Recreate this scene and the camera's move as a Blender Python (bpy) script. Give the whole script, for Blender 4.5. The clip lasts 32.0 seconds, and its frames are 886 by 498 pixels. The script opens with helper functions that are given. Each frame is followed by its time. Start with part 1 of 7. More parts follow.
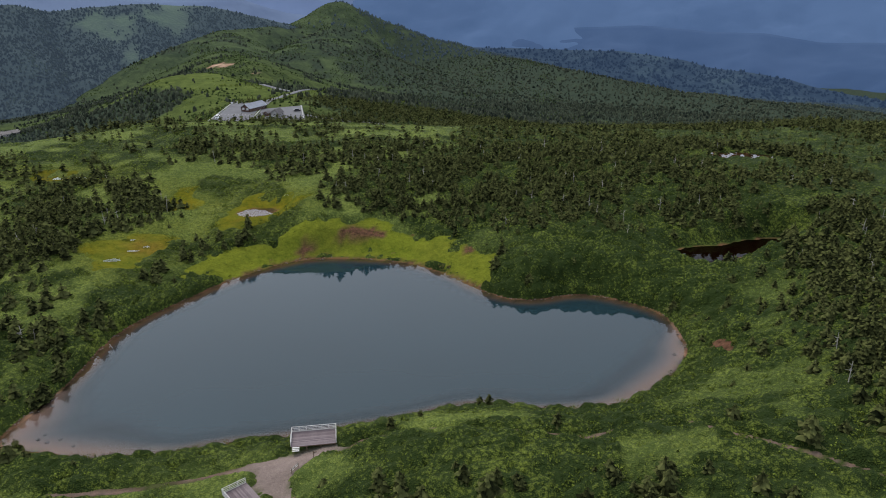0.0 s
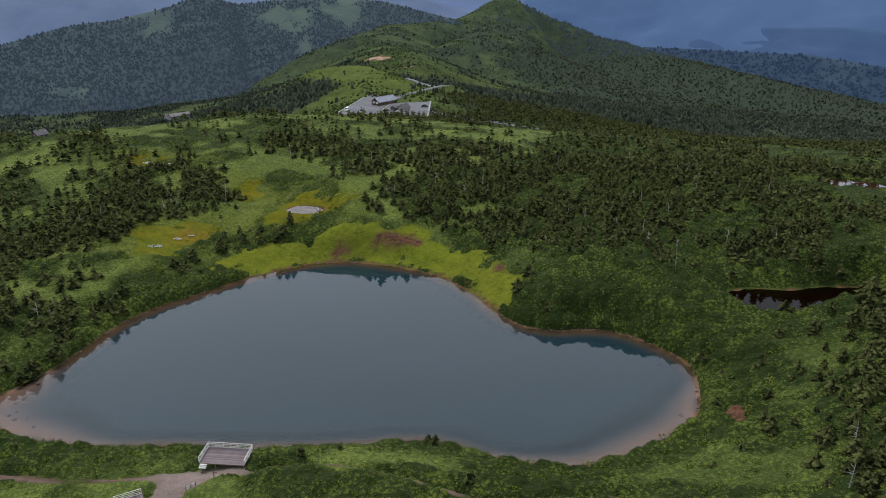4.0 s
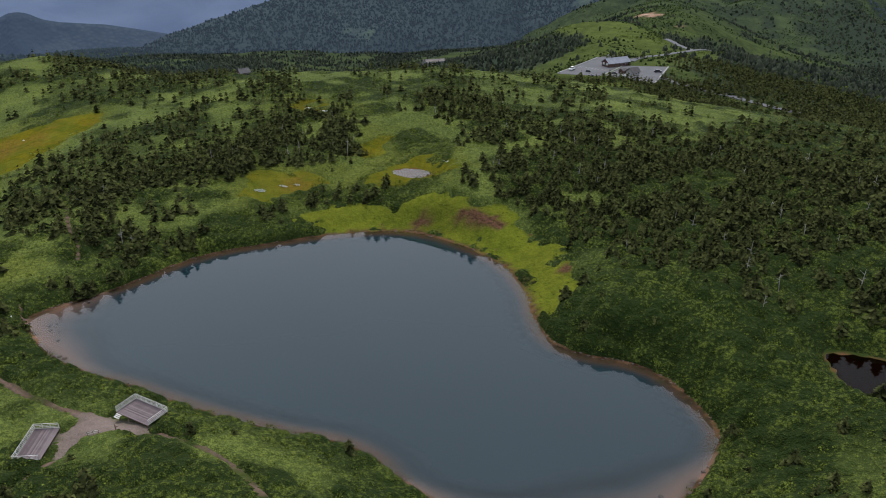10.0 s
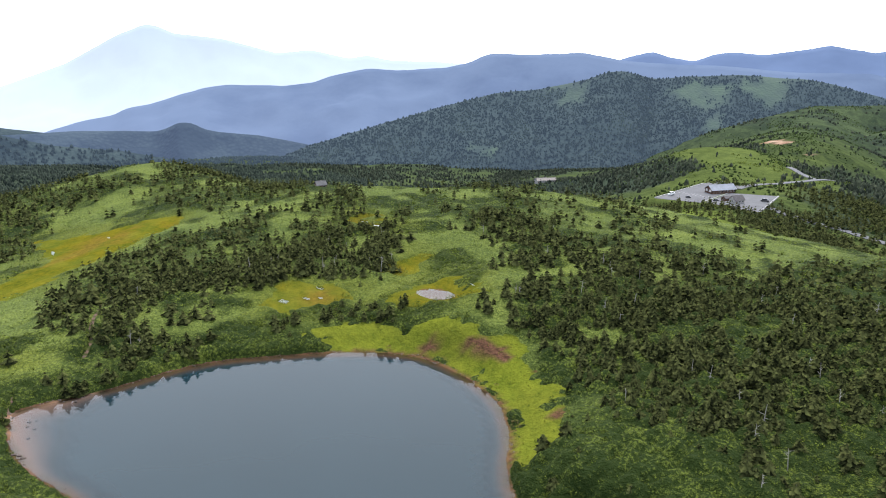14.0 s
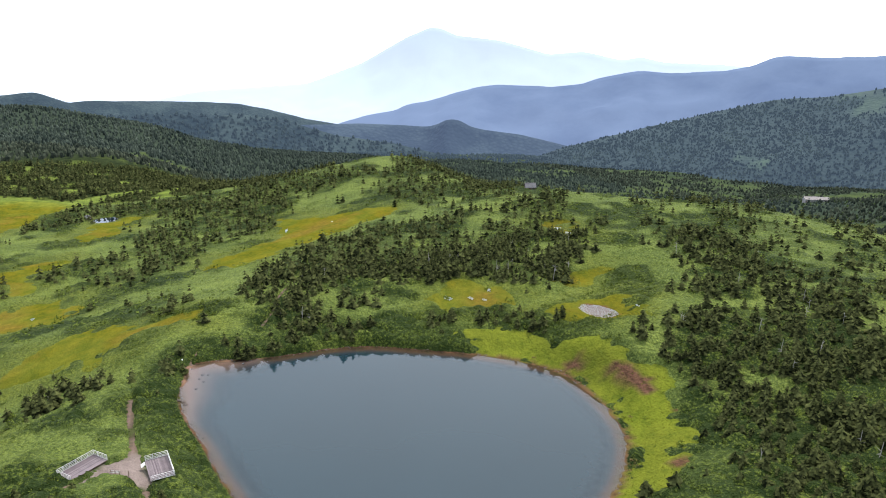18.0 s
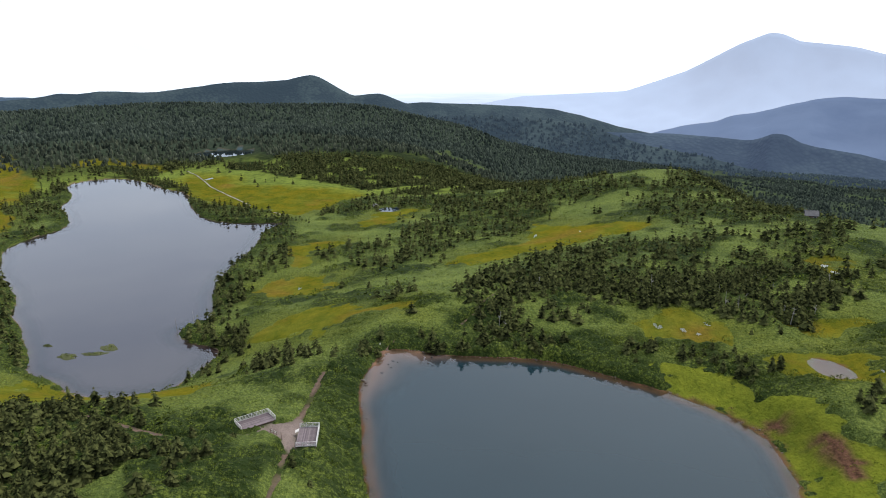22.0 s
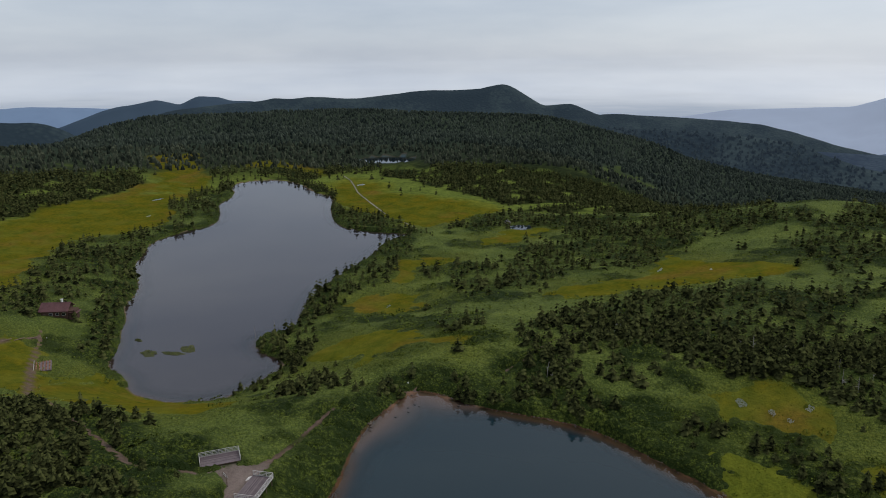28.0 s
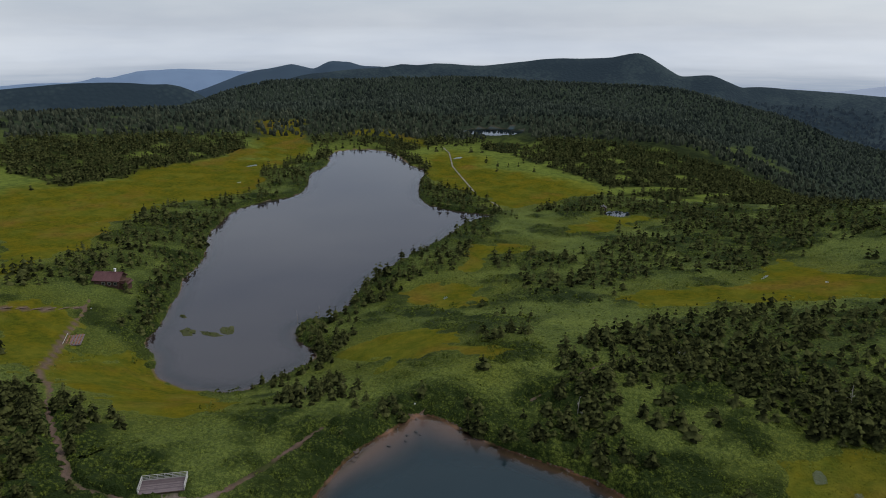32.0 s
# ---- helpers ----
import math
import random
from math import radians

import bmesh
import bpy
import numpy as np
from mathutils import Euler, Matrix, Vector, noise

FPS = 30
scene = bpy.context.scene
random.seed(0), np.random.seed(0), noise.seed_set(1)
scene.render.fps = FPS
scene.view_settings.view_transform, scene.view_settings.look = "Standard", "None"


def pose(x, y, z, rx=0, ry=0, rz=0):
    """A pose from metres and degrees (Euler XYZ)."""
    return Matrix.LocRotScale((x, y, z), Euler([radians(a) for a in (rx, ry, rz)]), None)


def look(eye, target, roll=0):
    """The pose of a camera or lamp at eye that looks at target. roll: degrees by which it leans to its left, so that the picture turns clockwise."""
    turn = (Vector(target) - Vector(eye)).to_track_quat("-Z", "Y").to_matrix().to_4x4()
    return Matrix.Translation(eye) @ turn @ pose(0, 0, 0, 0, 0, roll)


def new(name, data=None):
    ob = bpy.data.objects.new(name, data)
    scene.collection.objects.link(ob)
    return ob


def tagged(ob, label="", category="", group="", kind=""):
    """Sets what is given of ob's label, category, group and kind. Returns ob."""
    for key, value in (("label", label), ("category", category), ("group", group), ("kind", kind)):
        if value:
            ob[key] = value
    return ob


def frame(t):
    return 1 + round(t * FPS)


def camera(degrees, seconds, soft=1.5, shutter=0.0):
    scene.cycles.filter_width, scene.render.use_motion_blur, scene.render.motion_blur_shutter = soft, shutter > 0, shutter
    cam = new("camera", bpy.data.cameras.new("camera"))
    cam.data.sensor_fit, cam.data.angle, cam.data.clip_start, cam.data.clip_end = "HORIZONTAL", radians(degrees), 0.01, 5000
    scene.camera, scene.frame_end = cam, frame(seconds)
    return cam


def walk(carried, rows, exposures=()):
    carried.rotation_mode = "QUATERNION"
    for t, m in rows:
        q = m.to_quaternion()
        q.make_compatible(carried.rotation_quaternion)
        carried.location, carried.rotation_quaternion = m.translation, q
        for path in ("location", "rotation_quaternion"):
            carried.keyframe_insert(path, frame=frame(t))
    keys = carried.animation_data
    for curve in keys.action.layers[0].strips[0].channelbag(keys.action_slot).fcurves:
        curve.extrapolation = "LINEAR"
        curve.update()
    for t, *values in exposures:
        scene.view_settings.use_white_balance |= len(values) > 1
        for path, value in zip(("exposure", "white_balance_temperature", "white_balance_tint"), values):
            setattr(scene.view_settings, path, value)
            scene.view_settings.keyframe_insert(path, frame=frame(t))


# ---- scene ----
cam = camera(63.8, 32.0, soft=1.0)
METRES, EYE, TILT, LEAN, TURN = 300.0, 90.0, -21.5, 0.0, 0.0
ROWS = [
    (0.0, 0.0, 0.0, 0.0, 0.0, 0.0, -0.0),
    (0.5, 0.0175, 0.006, 0.0025, 2.34, -0.04, -0.92),
    (1.0, 0.0349, 0.0123, 0.0052, 3.99, -0.11, -1.58),
    (1.5, 0.0518, 0.0189, 0.0081, 5.29, -0.19, -2.12),
    (2.0, 0.0682, 0.0257, 0.0108, 6.69, -0.29, -2.69),
    (2.5, 0.084, 0.0326, 0.0139, 8.3, -0.45, -3.33),
    (3.0, 0.0991, 0.04, 0.0169, 9.73, -0.59, -3.91),
    (3.5, 0.1139, 0.0477, 0.0202, 11.22, -0.74, -4.46),
    (5.5, 0.1698, 0.0832, 0.0351, 16.96, -1.53, -6.64),
    (6.0, 0.1828, 0.0928, 0.0392, 18.29, -2.68, -7.13),
    (6.5, 0.1952, 0.1029, 0.0437, 19.7, -5.14, -7.63),
    (7.0, 0.2075, 0.1129, 0.0479, 21.49, -5.42, -8.26),
    (7.5, 0.2197, 0.1235, 0.0522, 23.59, -5.75, -8.95),
    (8.0, 0.232, 0.1347, 0.0566, 26.04, -6.15, -9.77),
    (8.5, 0.244, 0.1463, 0.0614, 28.15, -6.52, -10.45),
    (9.0, 0.2556, 0.1584, 0.0664, 30.35, -6.94, -11.19),
    (9.5, 0.2669, 0.1708, 0.0714, 32.62, -7.38, -11.9),
    (10.0, 0.2777, 0.1836, 0.0768, 34.67, -7.82, -12.54),
    (10.5, 0.2878, 0.1968, 0.082, 36.74, -8.28, -13.14),
    (11.0, 0.2974, 0.2102, 0.0876, 38.68, -7.41, -13.7),
    (11.5, 0.3063, 0.2238, 0.093, 40.15, -5.42, -14.17),
    (12.0, 0.3146, 0.2369, 0.0979, 40.89, -3.27, -14.4),
    (12.5, 0.3222, 0.2485, 0.1027, 40.81, -0.96, -14.53),
    (13.0, 0.3287, 0.2593, 0.1069, 41.31, -0.36, -14.77),
    (13.5, 0.3352, 0.2703, 0.1114, 43.74, -1.04, -15.37),
    (14.0, 0.3417, 0.2819, 0.1159, 45.41, -1.48, -15.83),
    (14.5, 0.3475, 0.2927, 0.1203, 47.13, -1.94, -16.29),
    (16.5, 0.3693, 0.3341, 0.1379, 54.08, -3.99, -17.89),
    (17.0, 0.3741, 0.3449, 0.1421, 55.94, -4.54, -18.27),
    (17.5, 0.3778, 0.3551, 0.1466, 61.87, -6.42, -19.28),
    (18.0, 0.3826, 0.368, 0.1514, 67.38, -8.22, -20.03),
    (18.5, 0.3856, 0.3795, 0.1558, 70.92, -9.37, -20.43),
    (19.0, 0.3881, 0.3913, 0.161, 75.39, -10.91, -20.83),
    (19.5, 0.3898, 0.4042, 0.1657, 78.55, -11.93, -21.03),
    (20.0, 0.3903, 0.4167, 0.1711, 81.67, -13.02, -21.17),
    (20.5, 0.3904, 0.4295, 0.1757, 85.64, -14.36, -21.26),
    (21.0, 0.3894, 0.4424, 0.1806, 88.41, -15.31, -21.32),
    (21.5, 0.3873, 0.4548, 0.1858, 91.32, -16.32, -21.35),
    (22.0, 0.3845, 0.4675, 0.1907, 94.19, -17.31, -21.29),
    (22.5, 0.3809, 0.4798, 0.1954, 96.14, -17.95, -21.22),
    (23.0, 0.3765, 0.4917, 0.1999, 97.87, -18.55, -21.16),
    (23.5, 0.3713, 0.503, 0.2046, 99.7, -19.18, -21.12),
    (24.0, 0.3656, 0.5139, 0.2088, 101.19, -19.7, -21.04),
    (24.5, 0.3582, 0.5247, 0.2131, 102.55, -20.16, -20.94),
    (26.5, 0.3154, 0.5624, 0.2282, 105.69, -20.95, -20.7),
    (27.0, 0.3013, 0.5712, 0.2316, 107.22, -21.39, -20.57),
    (27.5, 0.2875, 0.579, 0.2349, 109.17, -22.01, -20.38),
    (28.0, 0.272, 0.587, 0.2382, 111.17, -22.64, -20.17),
    (28.5, 0.2564, 0.5944, 0.2412, 113.04, -23.2, -19.95),
    (29.0, 0.2405, 0.6011, 0.2438, 115.01, -23.81, -19.74),
    (29.5, 0.2242, 0.6073, 0.2462, 116.55, -24.28, -19.52),
    (30.0, 0.2081, 0.6125, 0.2483, 117.89, -24.7, -19.36),
    (30.5, 0.1919, 0.6177, 0.2489, 118.64, -25.41, -19.28),
    (31.0, 0.1748, 0.6207, 0.2516, 118.82, -27.81, -19.25),
    (31.5, 0.1577, 0.6233, 0.2525, 120.23, -28.27, -19.07),
    (32.0, 0.137, 0.6243, 0.2532, 122.29, -28.87, -18.78),
]
walk(cam, [(t, pose(0, 0, EYE, TILT, LEAN, TURN) @ pose(METRES * x, METRES * y, METRES * z, 90 + pitch, roll, yaw)) for t, x, y, z, yaw, pitch, roll in ROWS],
     exposures=[(0, -0.28, 6500, 13), (10.5, -0.42, 6500, 13), (13, 0.44, 6500, 13), (16.5, 0.56, 6500, 12), (20, 0.30, 6500, 12), (22, -0.12, 6500, 12), (24, -0.78, 6500, 12), (26.5, -1.08, 6500, 12), (28, -1.20, 6500, 12), (30, -1.24, 6500, 12), (32, -1.17, 6500, 12)])

# ---- light ----
SUN_TURN, SUN_UP = 38.0, 61.0
world = bpy.data.worlds.new("overcast_sky")
scene.world = world
world.use_nodes = True
wn, wl = world.node_tree.nodes, world.node_tree.links
wn.clear()


def wnode(kind, **values):
    n = wn.new(kind)
    for k, v in values.items():
        n.inputs[k].default_value = v
    return n


w_out = wn.new("ShaderNodeOutputWorld")
w_sky = wn.new("ShaderNodeTexSky")
w_sky.sky_type = "NISHITA"
w_sky.sun_disc = False
w_sky.sun_elevation, w_sky.sun_rotation = radians(SUN_UP), radians(-SUN_TURN)
w_sky.altitude, w_sky.dust_density = 1600, 3.0
w_coord = wn.new("ShaderNodeTexCoord")
w_split = wn.new("ShaderNodeSeparateXYZ")
wl.new(w_coord.outputs["Generated"], w_split.inputs[0])
# clouds: grey layer, brighter towards the veiled sun
w_flat = wn.new("ShaderNodeMapping")
w_flat.inputs["Scale"].default_value = (1.0, 1.0, 5.0)
wl.new(w_coord.outputs["Generated"], w_flat.inputs[0])
w_noise = wnode("ShaderNodeTexNoise", Scale=2.6, Detail=6.0, Roughness=0.55)
wl.new(w_flat.outputs[0], w_noise.inputs["Vector"])
w_ramp = wn.new("ShaderNodeValToRGB")
w_ramp.color_ramp.elements[0].position, w_ramp.color_ramp.elements[0].color = 0.3, (0.62, 0.72, 0.865, 1)
w_ramp.color_ramp.elements[1].position, w_ramp.color_ramp.elements[1].color = 0.7, (0.88, 0.965, 1.06, 1)
wl.new(w_noise.outputs["Fac"], w_ramp.inputs[0])
w_dot = wn.new("ShaderNodeVectorMath")
w_dot.operation = "DOT_PRODUCT"
wl.new(w_coord.outputs["Generated"], w_dot.inputs[0])
w_dot.inputs[1].default_value = (-math.sin(radians(SUN_TURN)) * math.cos(radians(38)), math.cos(radians(SUN_TURN)) * math.cos(radians(38)), math.sin(radians(38)))
w_glow = wn.new("ShaderNodeMapRange")
w_glow.interpolation_type = "SMOOTHSTEP"
for k, v in (("From Min", 0.38), ("From Max", 1.0), ("To Min", 0.0), ("To Max", 1.0)):
    w_glow.inputs[k].default_value = v
wl.new(w_dot.outputs["Value"], w_glow.inputs["Value"])
w_cloud = wn.new("ShaderNodeMix")
w_cloud.data_type = "RGBA"
w_cloud.inputs["B"].default_value = (1.24, 1.31, 1.39, 1)
wl.new(w_glow.outputs[0], w_cloud.inputs["Factor"])
wl.new(w_ramp.outputs[0], w_cloud.inputs["A"])
# hazy air at and below the horizon
w_low = wn.new("ShaderNodeMapRange")
w_low.interpolation_type = "SMOOTHSTEP"
for k, v in (("From Min", -0.050), ("From Max", -0.085), ("To Min", 0.0), ("To Max", 1.0)):
    w_low.inputs[k].default_value = v
w_streak_map = wn.new("ShaderNodeMapping")
w_streak_map.inputs["Scale"].default_value = (4.0, 4.0, 70.0)
wl.new(w_coord.outputs["Generated"], w_streak_map.inputs[0])
w_streak = wnode("ShaderNodeTexNoise", Scale=1.0, Detail=5.0, Roughness=0.6)
wl.new(w_streak_map.outputs[0], w_streak.inputs["Vector"])
w_ragged = wn.new("ShaderNodeMath")
w_ragged.operation = "MULTIPLY_ADD"
w_ragged.inputs[1].default_value = 0.05
wl.new(w_streak.outputs["Fac"], w_ragged.inputs[0])
w_lower = wn.new("ShaderNodeMath")
w_lower.operation = "SUBTRACT"
w_lower.inputs[1].default_value = 0.025
wl.new(w_split.outputs["Z"], w_lower.inputs[0])
wl.new(w_lower.outputs[0], w_ragged.inputs[2])
wl.new(w_ragged.outputs[0], w_low.inputs["Value"])
w_haze = wn.new("ShaderNodeMix")
w_haze.data_type = "RGBA"
w_haze.inputs["B"].default_value = (0.40, 0.52, 0.70, 1)
wl.new(w_low.outputs[0], w_haze.inputs["Factor"])
wl.new(w_cloud.outputs["Result"], w_haze.inputs["A"])
# the layer is brighter low down, where one looks under it
w_up = wn.new("ShaderNodeMapRange")
for k, v in (("From Min", -0.02), ("From Max", 0.4), ("To Min", 1.18), ("To Max", 1.0)):
    w_up.inputs[k].default_value = v
wl.new(w_split.outputs["Z"], w_up.inputs["Value"])
w_low_bright = wn.new("ShaderNodeVectorMath")
w_low_bright.operation = "SCALE"
wl.new(w_haze.outputs["Result"], w_low_bright.inputs[0])
wl.new(w_up.outputs[0], w_low_bright.inputs["Scale"])
# the cloud bank just over that air
w_bank = wn.new("ShaderNodeValToRGB")
for e, (at, v) in zip(w_bank.color_ramp.elements, ((0.0, 1.0), (1.0, 1.0))):
    e.position, e.color = at, (v, v, v, 1)
for at, v in ((0.40, 1.0), (0.46, 1.16), (0.50, 1.12), (0.58, 0.98), (0.75, 0.96)):
    w_bank.color_ramp.elements.new(at).color = (v, v, v, 1)
w_bank_at = wn.new("ShaderNodeMapRange")
for k, v in (("From Min", -0.20), ("From Max", 0.15), ("To Min", 0.0), ("To Max", 1.0)):
    w_bank_at.inputs[k].default_value = v
wl.new(w_ragged.outputs[0], w_bank_at.inputs["Value"])
wl.new(w_bank_at.outputs[0], w_bank.inputs[0])
w_banked = wn.new("ShaderNodeVectorMath")
w_banked.operation = "MULTIPLY"
wl.new(w_low_bright.outputs[0], w_banked.inputs[0])
wl.new(w_bank.outputs[0], w_banked.inputs[1])
w_bg1, w_bg2, w_add = wnode("ShaderNodeBackground", Strength=0.05), wnode("ShaderNodeBackground", Strength=1.15), wn.new("ShaderNodeAddShader")
wl.new(w_sky.outputs[0], w_bg1.inputs[0])
wl.new(w_banked.outputs[0], w_bg2.inputs[0])
wl.new(w_bg1.outputs[0], w_add.inputs[0])
wl.new(w_bg2.outputs[0], w_add.inputs[1])
wl.new(w_add.outputs[0], w_out.inputs[0])

sun = new("sun", bpy.data.lights.new("sun", "SUN"))
sun.data.energy, sun.data.angle, sun.data.color = 2.9, radians(11), (1.0, 0.96, 0.88)
sun.matrix_world = look((-math.sin(radians(SUN_TURN)) * math.cos(radians(SUN_UP)), math.cos(radians(SUN_TURN)) * math.cos(radians(SUN_UP)), math.sin(radians(SUN_UP))), (0, 0, 0))


# ---- materials ----
def material(name, colour, rough=0.85, metal=0.0, spread=0.25, size=1.0, bump=0.3, second=None, fine=6.0, by_object=0.0, by_island=0.0, gloss=0.3):
    """A surface with variation at two scales and a fine relief; size in metres."""
    m = bpy.data.materials.new(name)
    m.use_nodes = True
    nt = m.node_tree
    n, l = nt.nodes, nt.links
    bsdf = n["Principled BSDF"]
    bsdf.inputs["Roughness"].default_value = rough
    bsdf.inputs["Metallic"].default_value = metal
    bsdf.inputs["Specular IOR Level"].default_value = gloss
    geo = n.new("ShaderNodeNewGeometry")
    big = n.new("ShaderNodeTexNoise")
    big.inputs["Scale"].default_value, big.inputs["Detail"].default_value = 1.0 / size, 4.0
    small = n.new("ShaderNodeTexNoise")
    small.inputs["Scale"].default_value, small.inputs["Detail"].default_value = fine / size, 3.0
    for t in (big, small):
        l.new(geo.outputs["Position"], t.inputs["Vector"])
    a = [c * (1 - spread) for c in colour]
    b = [min(1, c * (1 + spread)) for c in (second or colour)]
    ramp = n.new("ShaderNodeValToRGB")
    ramp.color_ramp.elements[0].position, ramp.color_ramp.elements[0].color = 0.3, (*a, 1)
    ramp.color_ramp.elements[1].position, ramp.color_ramp.elements[1].color = 0.7, (*b, 1)
    add = n.new("ShaderNodeMath")
    add.operation = "MULTIPLY_ADD"
    l.new(small.outputs["Fac"], add.inputs[0])
    add.inputs[1].default_value = 0.5
    half = n.new("ShaderNodeMath")
    half.operation = "MULTIPLY"
    half.inputs[1].default_value = 0.5
    l.new(big.outputs["Fac"], half.inputs[0])
    l.new(half.outputs[0], add.inputs[2])
    last = add.outputs[0]
    for source, amount in (("Random Per Island", by_island), ("Random", by_object)):
        if amount:
            src = geo if by_island and source == "Random Per Island" else n.new("ShaderNodeObjectInfo")
            more = n.new("ShaderNodeMath")
            more.operation = "MULTIPLY_ADD"
            more.inputs[1].default_value = amount
            l.new(src.outputs[source], more.inputs[0])
            shift = n.new("ShaderNodeMath")
            shift.operation = "SUBTRACT"
            shift.inputs[1].default_value = amount / 2
            l.new(last, shift.inputs[0])
            l.new(shift.outputs[0], more.inputs[2])
            last = more.outputs[0]
    l.new(last, ramp.inputs[0])
    l.new(ramp.outputs[0], bsdf.inputs["Base Color"])
    if bump:
        b_node = n.new("ShaderNodeBump")
        b_node.inputs["Strength"].default_value, b_node.inputs["Distance"].default_value = bump, 0.3 * size / fine
        l.new(small.outputs["Fac"], b_node.inputs["Height"])
        l.new(b_node.outputs[0], bsdf.inputs["Normal"])
    return m


def distance_material(name, dark, light, size, glow, haze, veil=None, wooded=False):
    """Far slope: crowns and clearings, blue air haze painted into colour and emission."""
    m = bpy.data.materials.new(name)
    m.use_nodes = True
    n, l = m.node_tree.nodes, m.node_tree.links
    bsdf = n["Principled BSDF"]
    bsdf.inputs["Roughness"].default_value, bsdf.inputs["Specular IOR Level"].default_value = 0.9, 0.06
    geo = n.new("ShaderNodeNewGeometry")
    crowns, patches, ramp = n.new("ShaderNodeTexVoronoi"), n.new("ShaderNodeTexNoise"), n.new("ShaderNodeValToRGB")
    crowns.inputs["Scale"].default_value = 1 / (size * 0.2)
    patches.inputs["Scale"].default_value, patches.inputs["Detail"].default_value, patches.inputs["Roughness"].default_value = 1 / (size * 3.5), 7, 0.65
    for t in (crowns, patches):
        l.new(geo.outputs["Position"], t.inputs["Vector"])
    ramp.color_ramp.elements[0].position, ramp.color_ramp.elements[0].color = 0.45, (*dark, 1)
    ramp.color_ramp.elements[1].position, ramp.color_ramp.elements[1].color = 0.62, (*light, 1)
    less = n.new("ShaderNodeMath")
    less.operation = "MULTIPLY_ADD"
    less.inputs[1].default_value = -0.22 if size < 100 else -0.03
    l.new(crowns.outputs["Distance"], less.inputs[0])
    lift = n.new("ShaderNodeMath")
    lift.operation = "ADD"
    lift.inputs[1].default_value = 0.1
    l.new(patches.outputs["Fac"], lift.inputs[0])
    l.new(lift.outputs[0], less.inputs[2])
    l.new(less.outputs[0], ramp.inputs[0])
    meadow = ramp.color_ramp.elements.new(0.80)
    meadow.color = (light[0] * 1.6, light[1] * 1.7, light[2] * 1.2, 1) if size < 48 else (*light, 1)
    l.new(ramp.outputs[0], bsdf.inputs["Base Color"])
    if wooded:
        # bare meadow where the forest is open
        stand, grass, ground_ = n.new("ShaderNodeAttribute"), n.new("ShaderNodeValToRGB"), n.new("ShaderNodeMix")
        stand.attribute_name, ground_.data_type = "wood", "RGBA"
        grass.color_ramp.elements[0].position, grass.color_ramp.elements[0].color = 0.40, (*light, 1)
        grass.color_ramp.elements[1].position, grass.color_ramp.elements[1].color = 0.62, (light[0] * 1.45, light[1] * 1.5, light[2] * 1.2, 1)
        l.new(patches.outputs["Fac"], grass.inputs[0])
        l.new(stand.outputs["Fac"], ground_.inputs["Factor"])
        l.new(grass.outputs[0], ground_.inputs["A"])
        ground_.inputs["B"].default_value = (*dark, 1)
        l.new(ground_.outputs["Result"], bsdf.inputs["Base Color"])
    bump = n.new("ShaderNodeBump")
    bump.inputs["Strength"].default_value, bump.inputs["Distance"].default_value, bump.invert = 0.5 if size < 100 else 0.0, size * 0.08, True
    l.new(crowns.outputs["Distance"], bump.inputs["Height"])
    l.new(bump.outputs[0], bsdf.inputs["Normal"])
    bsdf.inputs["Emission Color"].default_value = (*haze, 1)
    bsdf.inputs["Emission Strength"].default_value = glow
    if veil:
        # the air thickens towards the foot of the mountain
        # painted haze: emission scaled by veil[2] towards the mountain's foot
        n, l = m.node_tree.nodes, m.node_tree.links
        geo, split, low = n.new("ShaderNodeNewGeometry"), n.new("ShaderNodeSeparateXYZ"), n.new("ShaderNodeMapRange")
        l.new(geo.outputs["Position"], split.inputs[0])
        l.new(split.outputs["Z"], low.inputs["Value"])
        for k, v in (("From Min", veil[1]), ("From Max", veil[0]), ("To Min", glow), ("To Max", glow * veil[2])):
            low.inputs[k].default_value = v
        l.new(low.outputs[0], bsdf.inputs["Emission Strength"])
    return m

# ---- shape of the land ----
LAKE_1, LAKE_2 = 0.0, -23.0
SHORE_1 = [(-92, 119), (-89.7, 131.8), (-88, 137), (-87.1, 148.7), (-87.3, 162.6), (-83.8, 174.9), (-76.1, 186.7), (-67.9, 200.3), (-55.4, 213.8),
           (-43.2, 220.4), (-26.1, 220), (-10.2, 216), (3.4, 205.4), (10.7, 195.7), (18.6, 188.8), (27, 187.8), (37.3, 191.7), (45, 191.2),
           (53.7, 186.6), (61.4, 180), (63, 171), (62.5, 160), (59.4, 152), (50.7, 142.5), (44, 136), (36, 131.8), (27.3, 131.9), (20.3, 132.7),
           (12, 134.2), (3.4, 133.2), (-5, 129.5), (-17, 125.5), (-31, 122), (-44, 119.8), (-55, 117), (-66, 115), (-76, 115.8), (-84, 117.5)]
SHORE_2 = [(-103, 41), (-96, 26), (-96, 17), (-97.5, 6), (-107, -3), (-111.5, -18), (-131, -29), (-143.5, -40.4), (-157.2, -50.2), (-171, -65),
           (-187, -71), (-208, -90), (-228, -111), (-243, -119), (-273, -138.6), (-301.3, -139), (-330, -130), (-368, -156), (-392, -176),
           (-428, -184), (-473, -223), (-507, -208), (-508, -172), (-461, -124), (-449, -98), (-404, -79), (-355, -47), (-347, -18),
           (-352, 11), (-341, 14), (-330, 4), (-282, 12), (-240, 11), (-204, 17), (-181, 27), (-167, 30), (-157, 20.5), (-146, 27),
           (-142, 41), (-135, 48), (-122, 46), (-112, 44)]
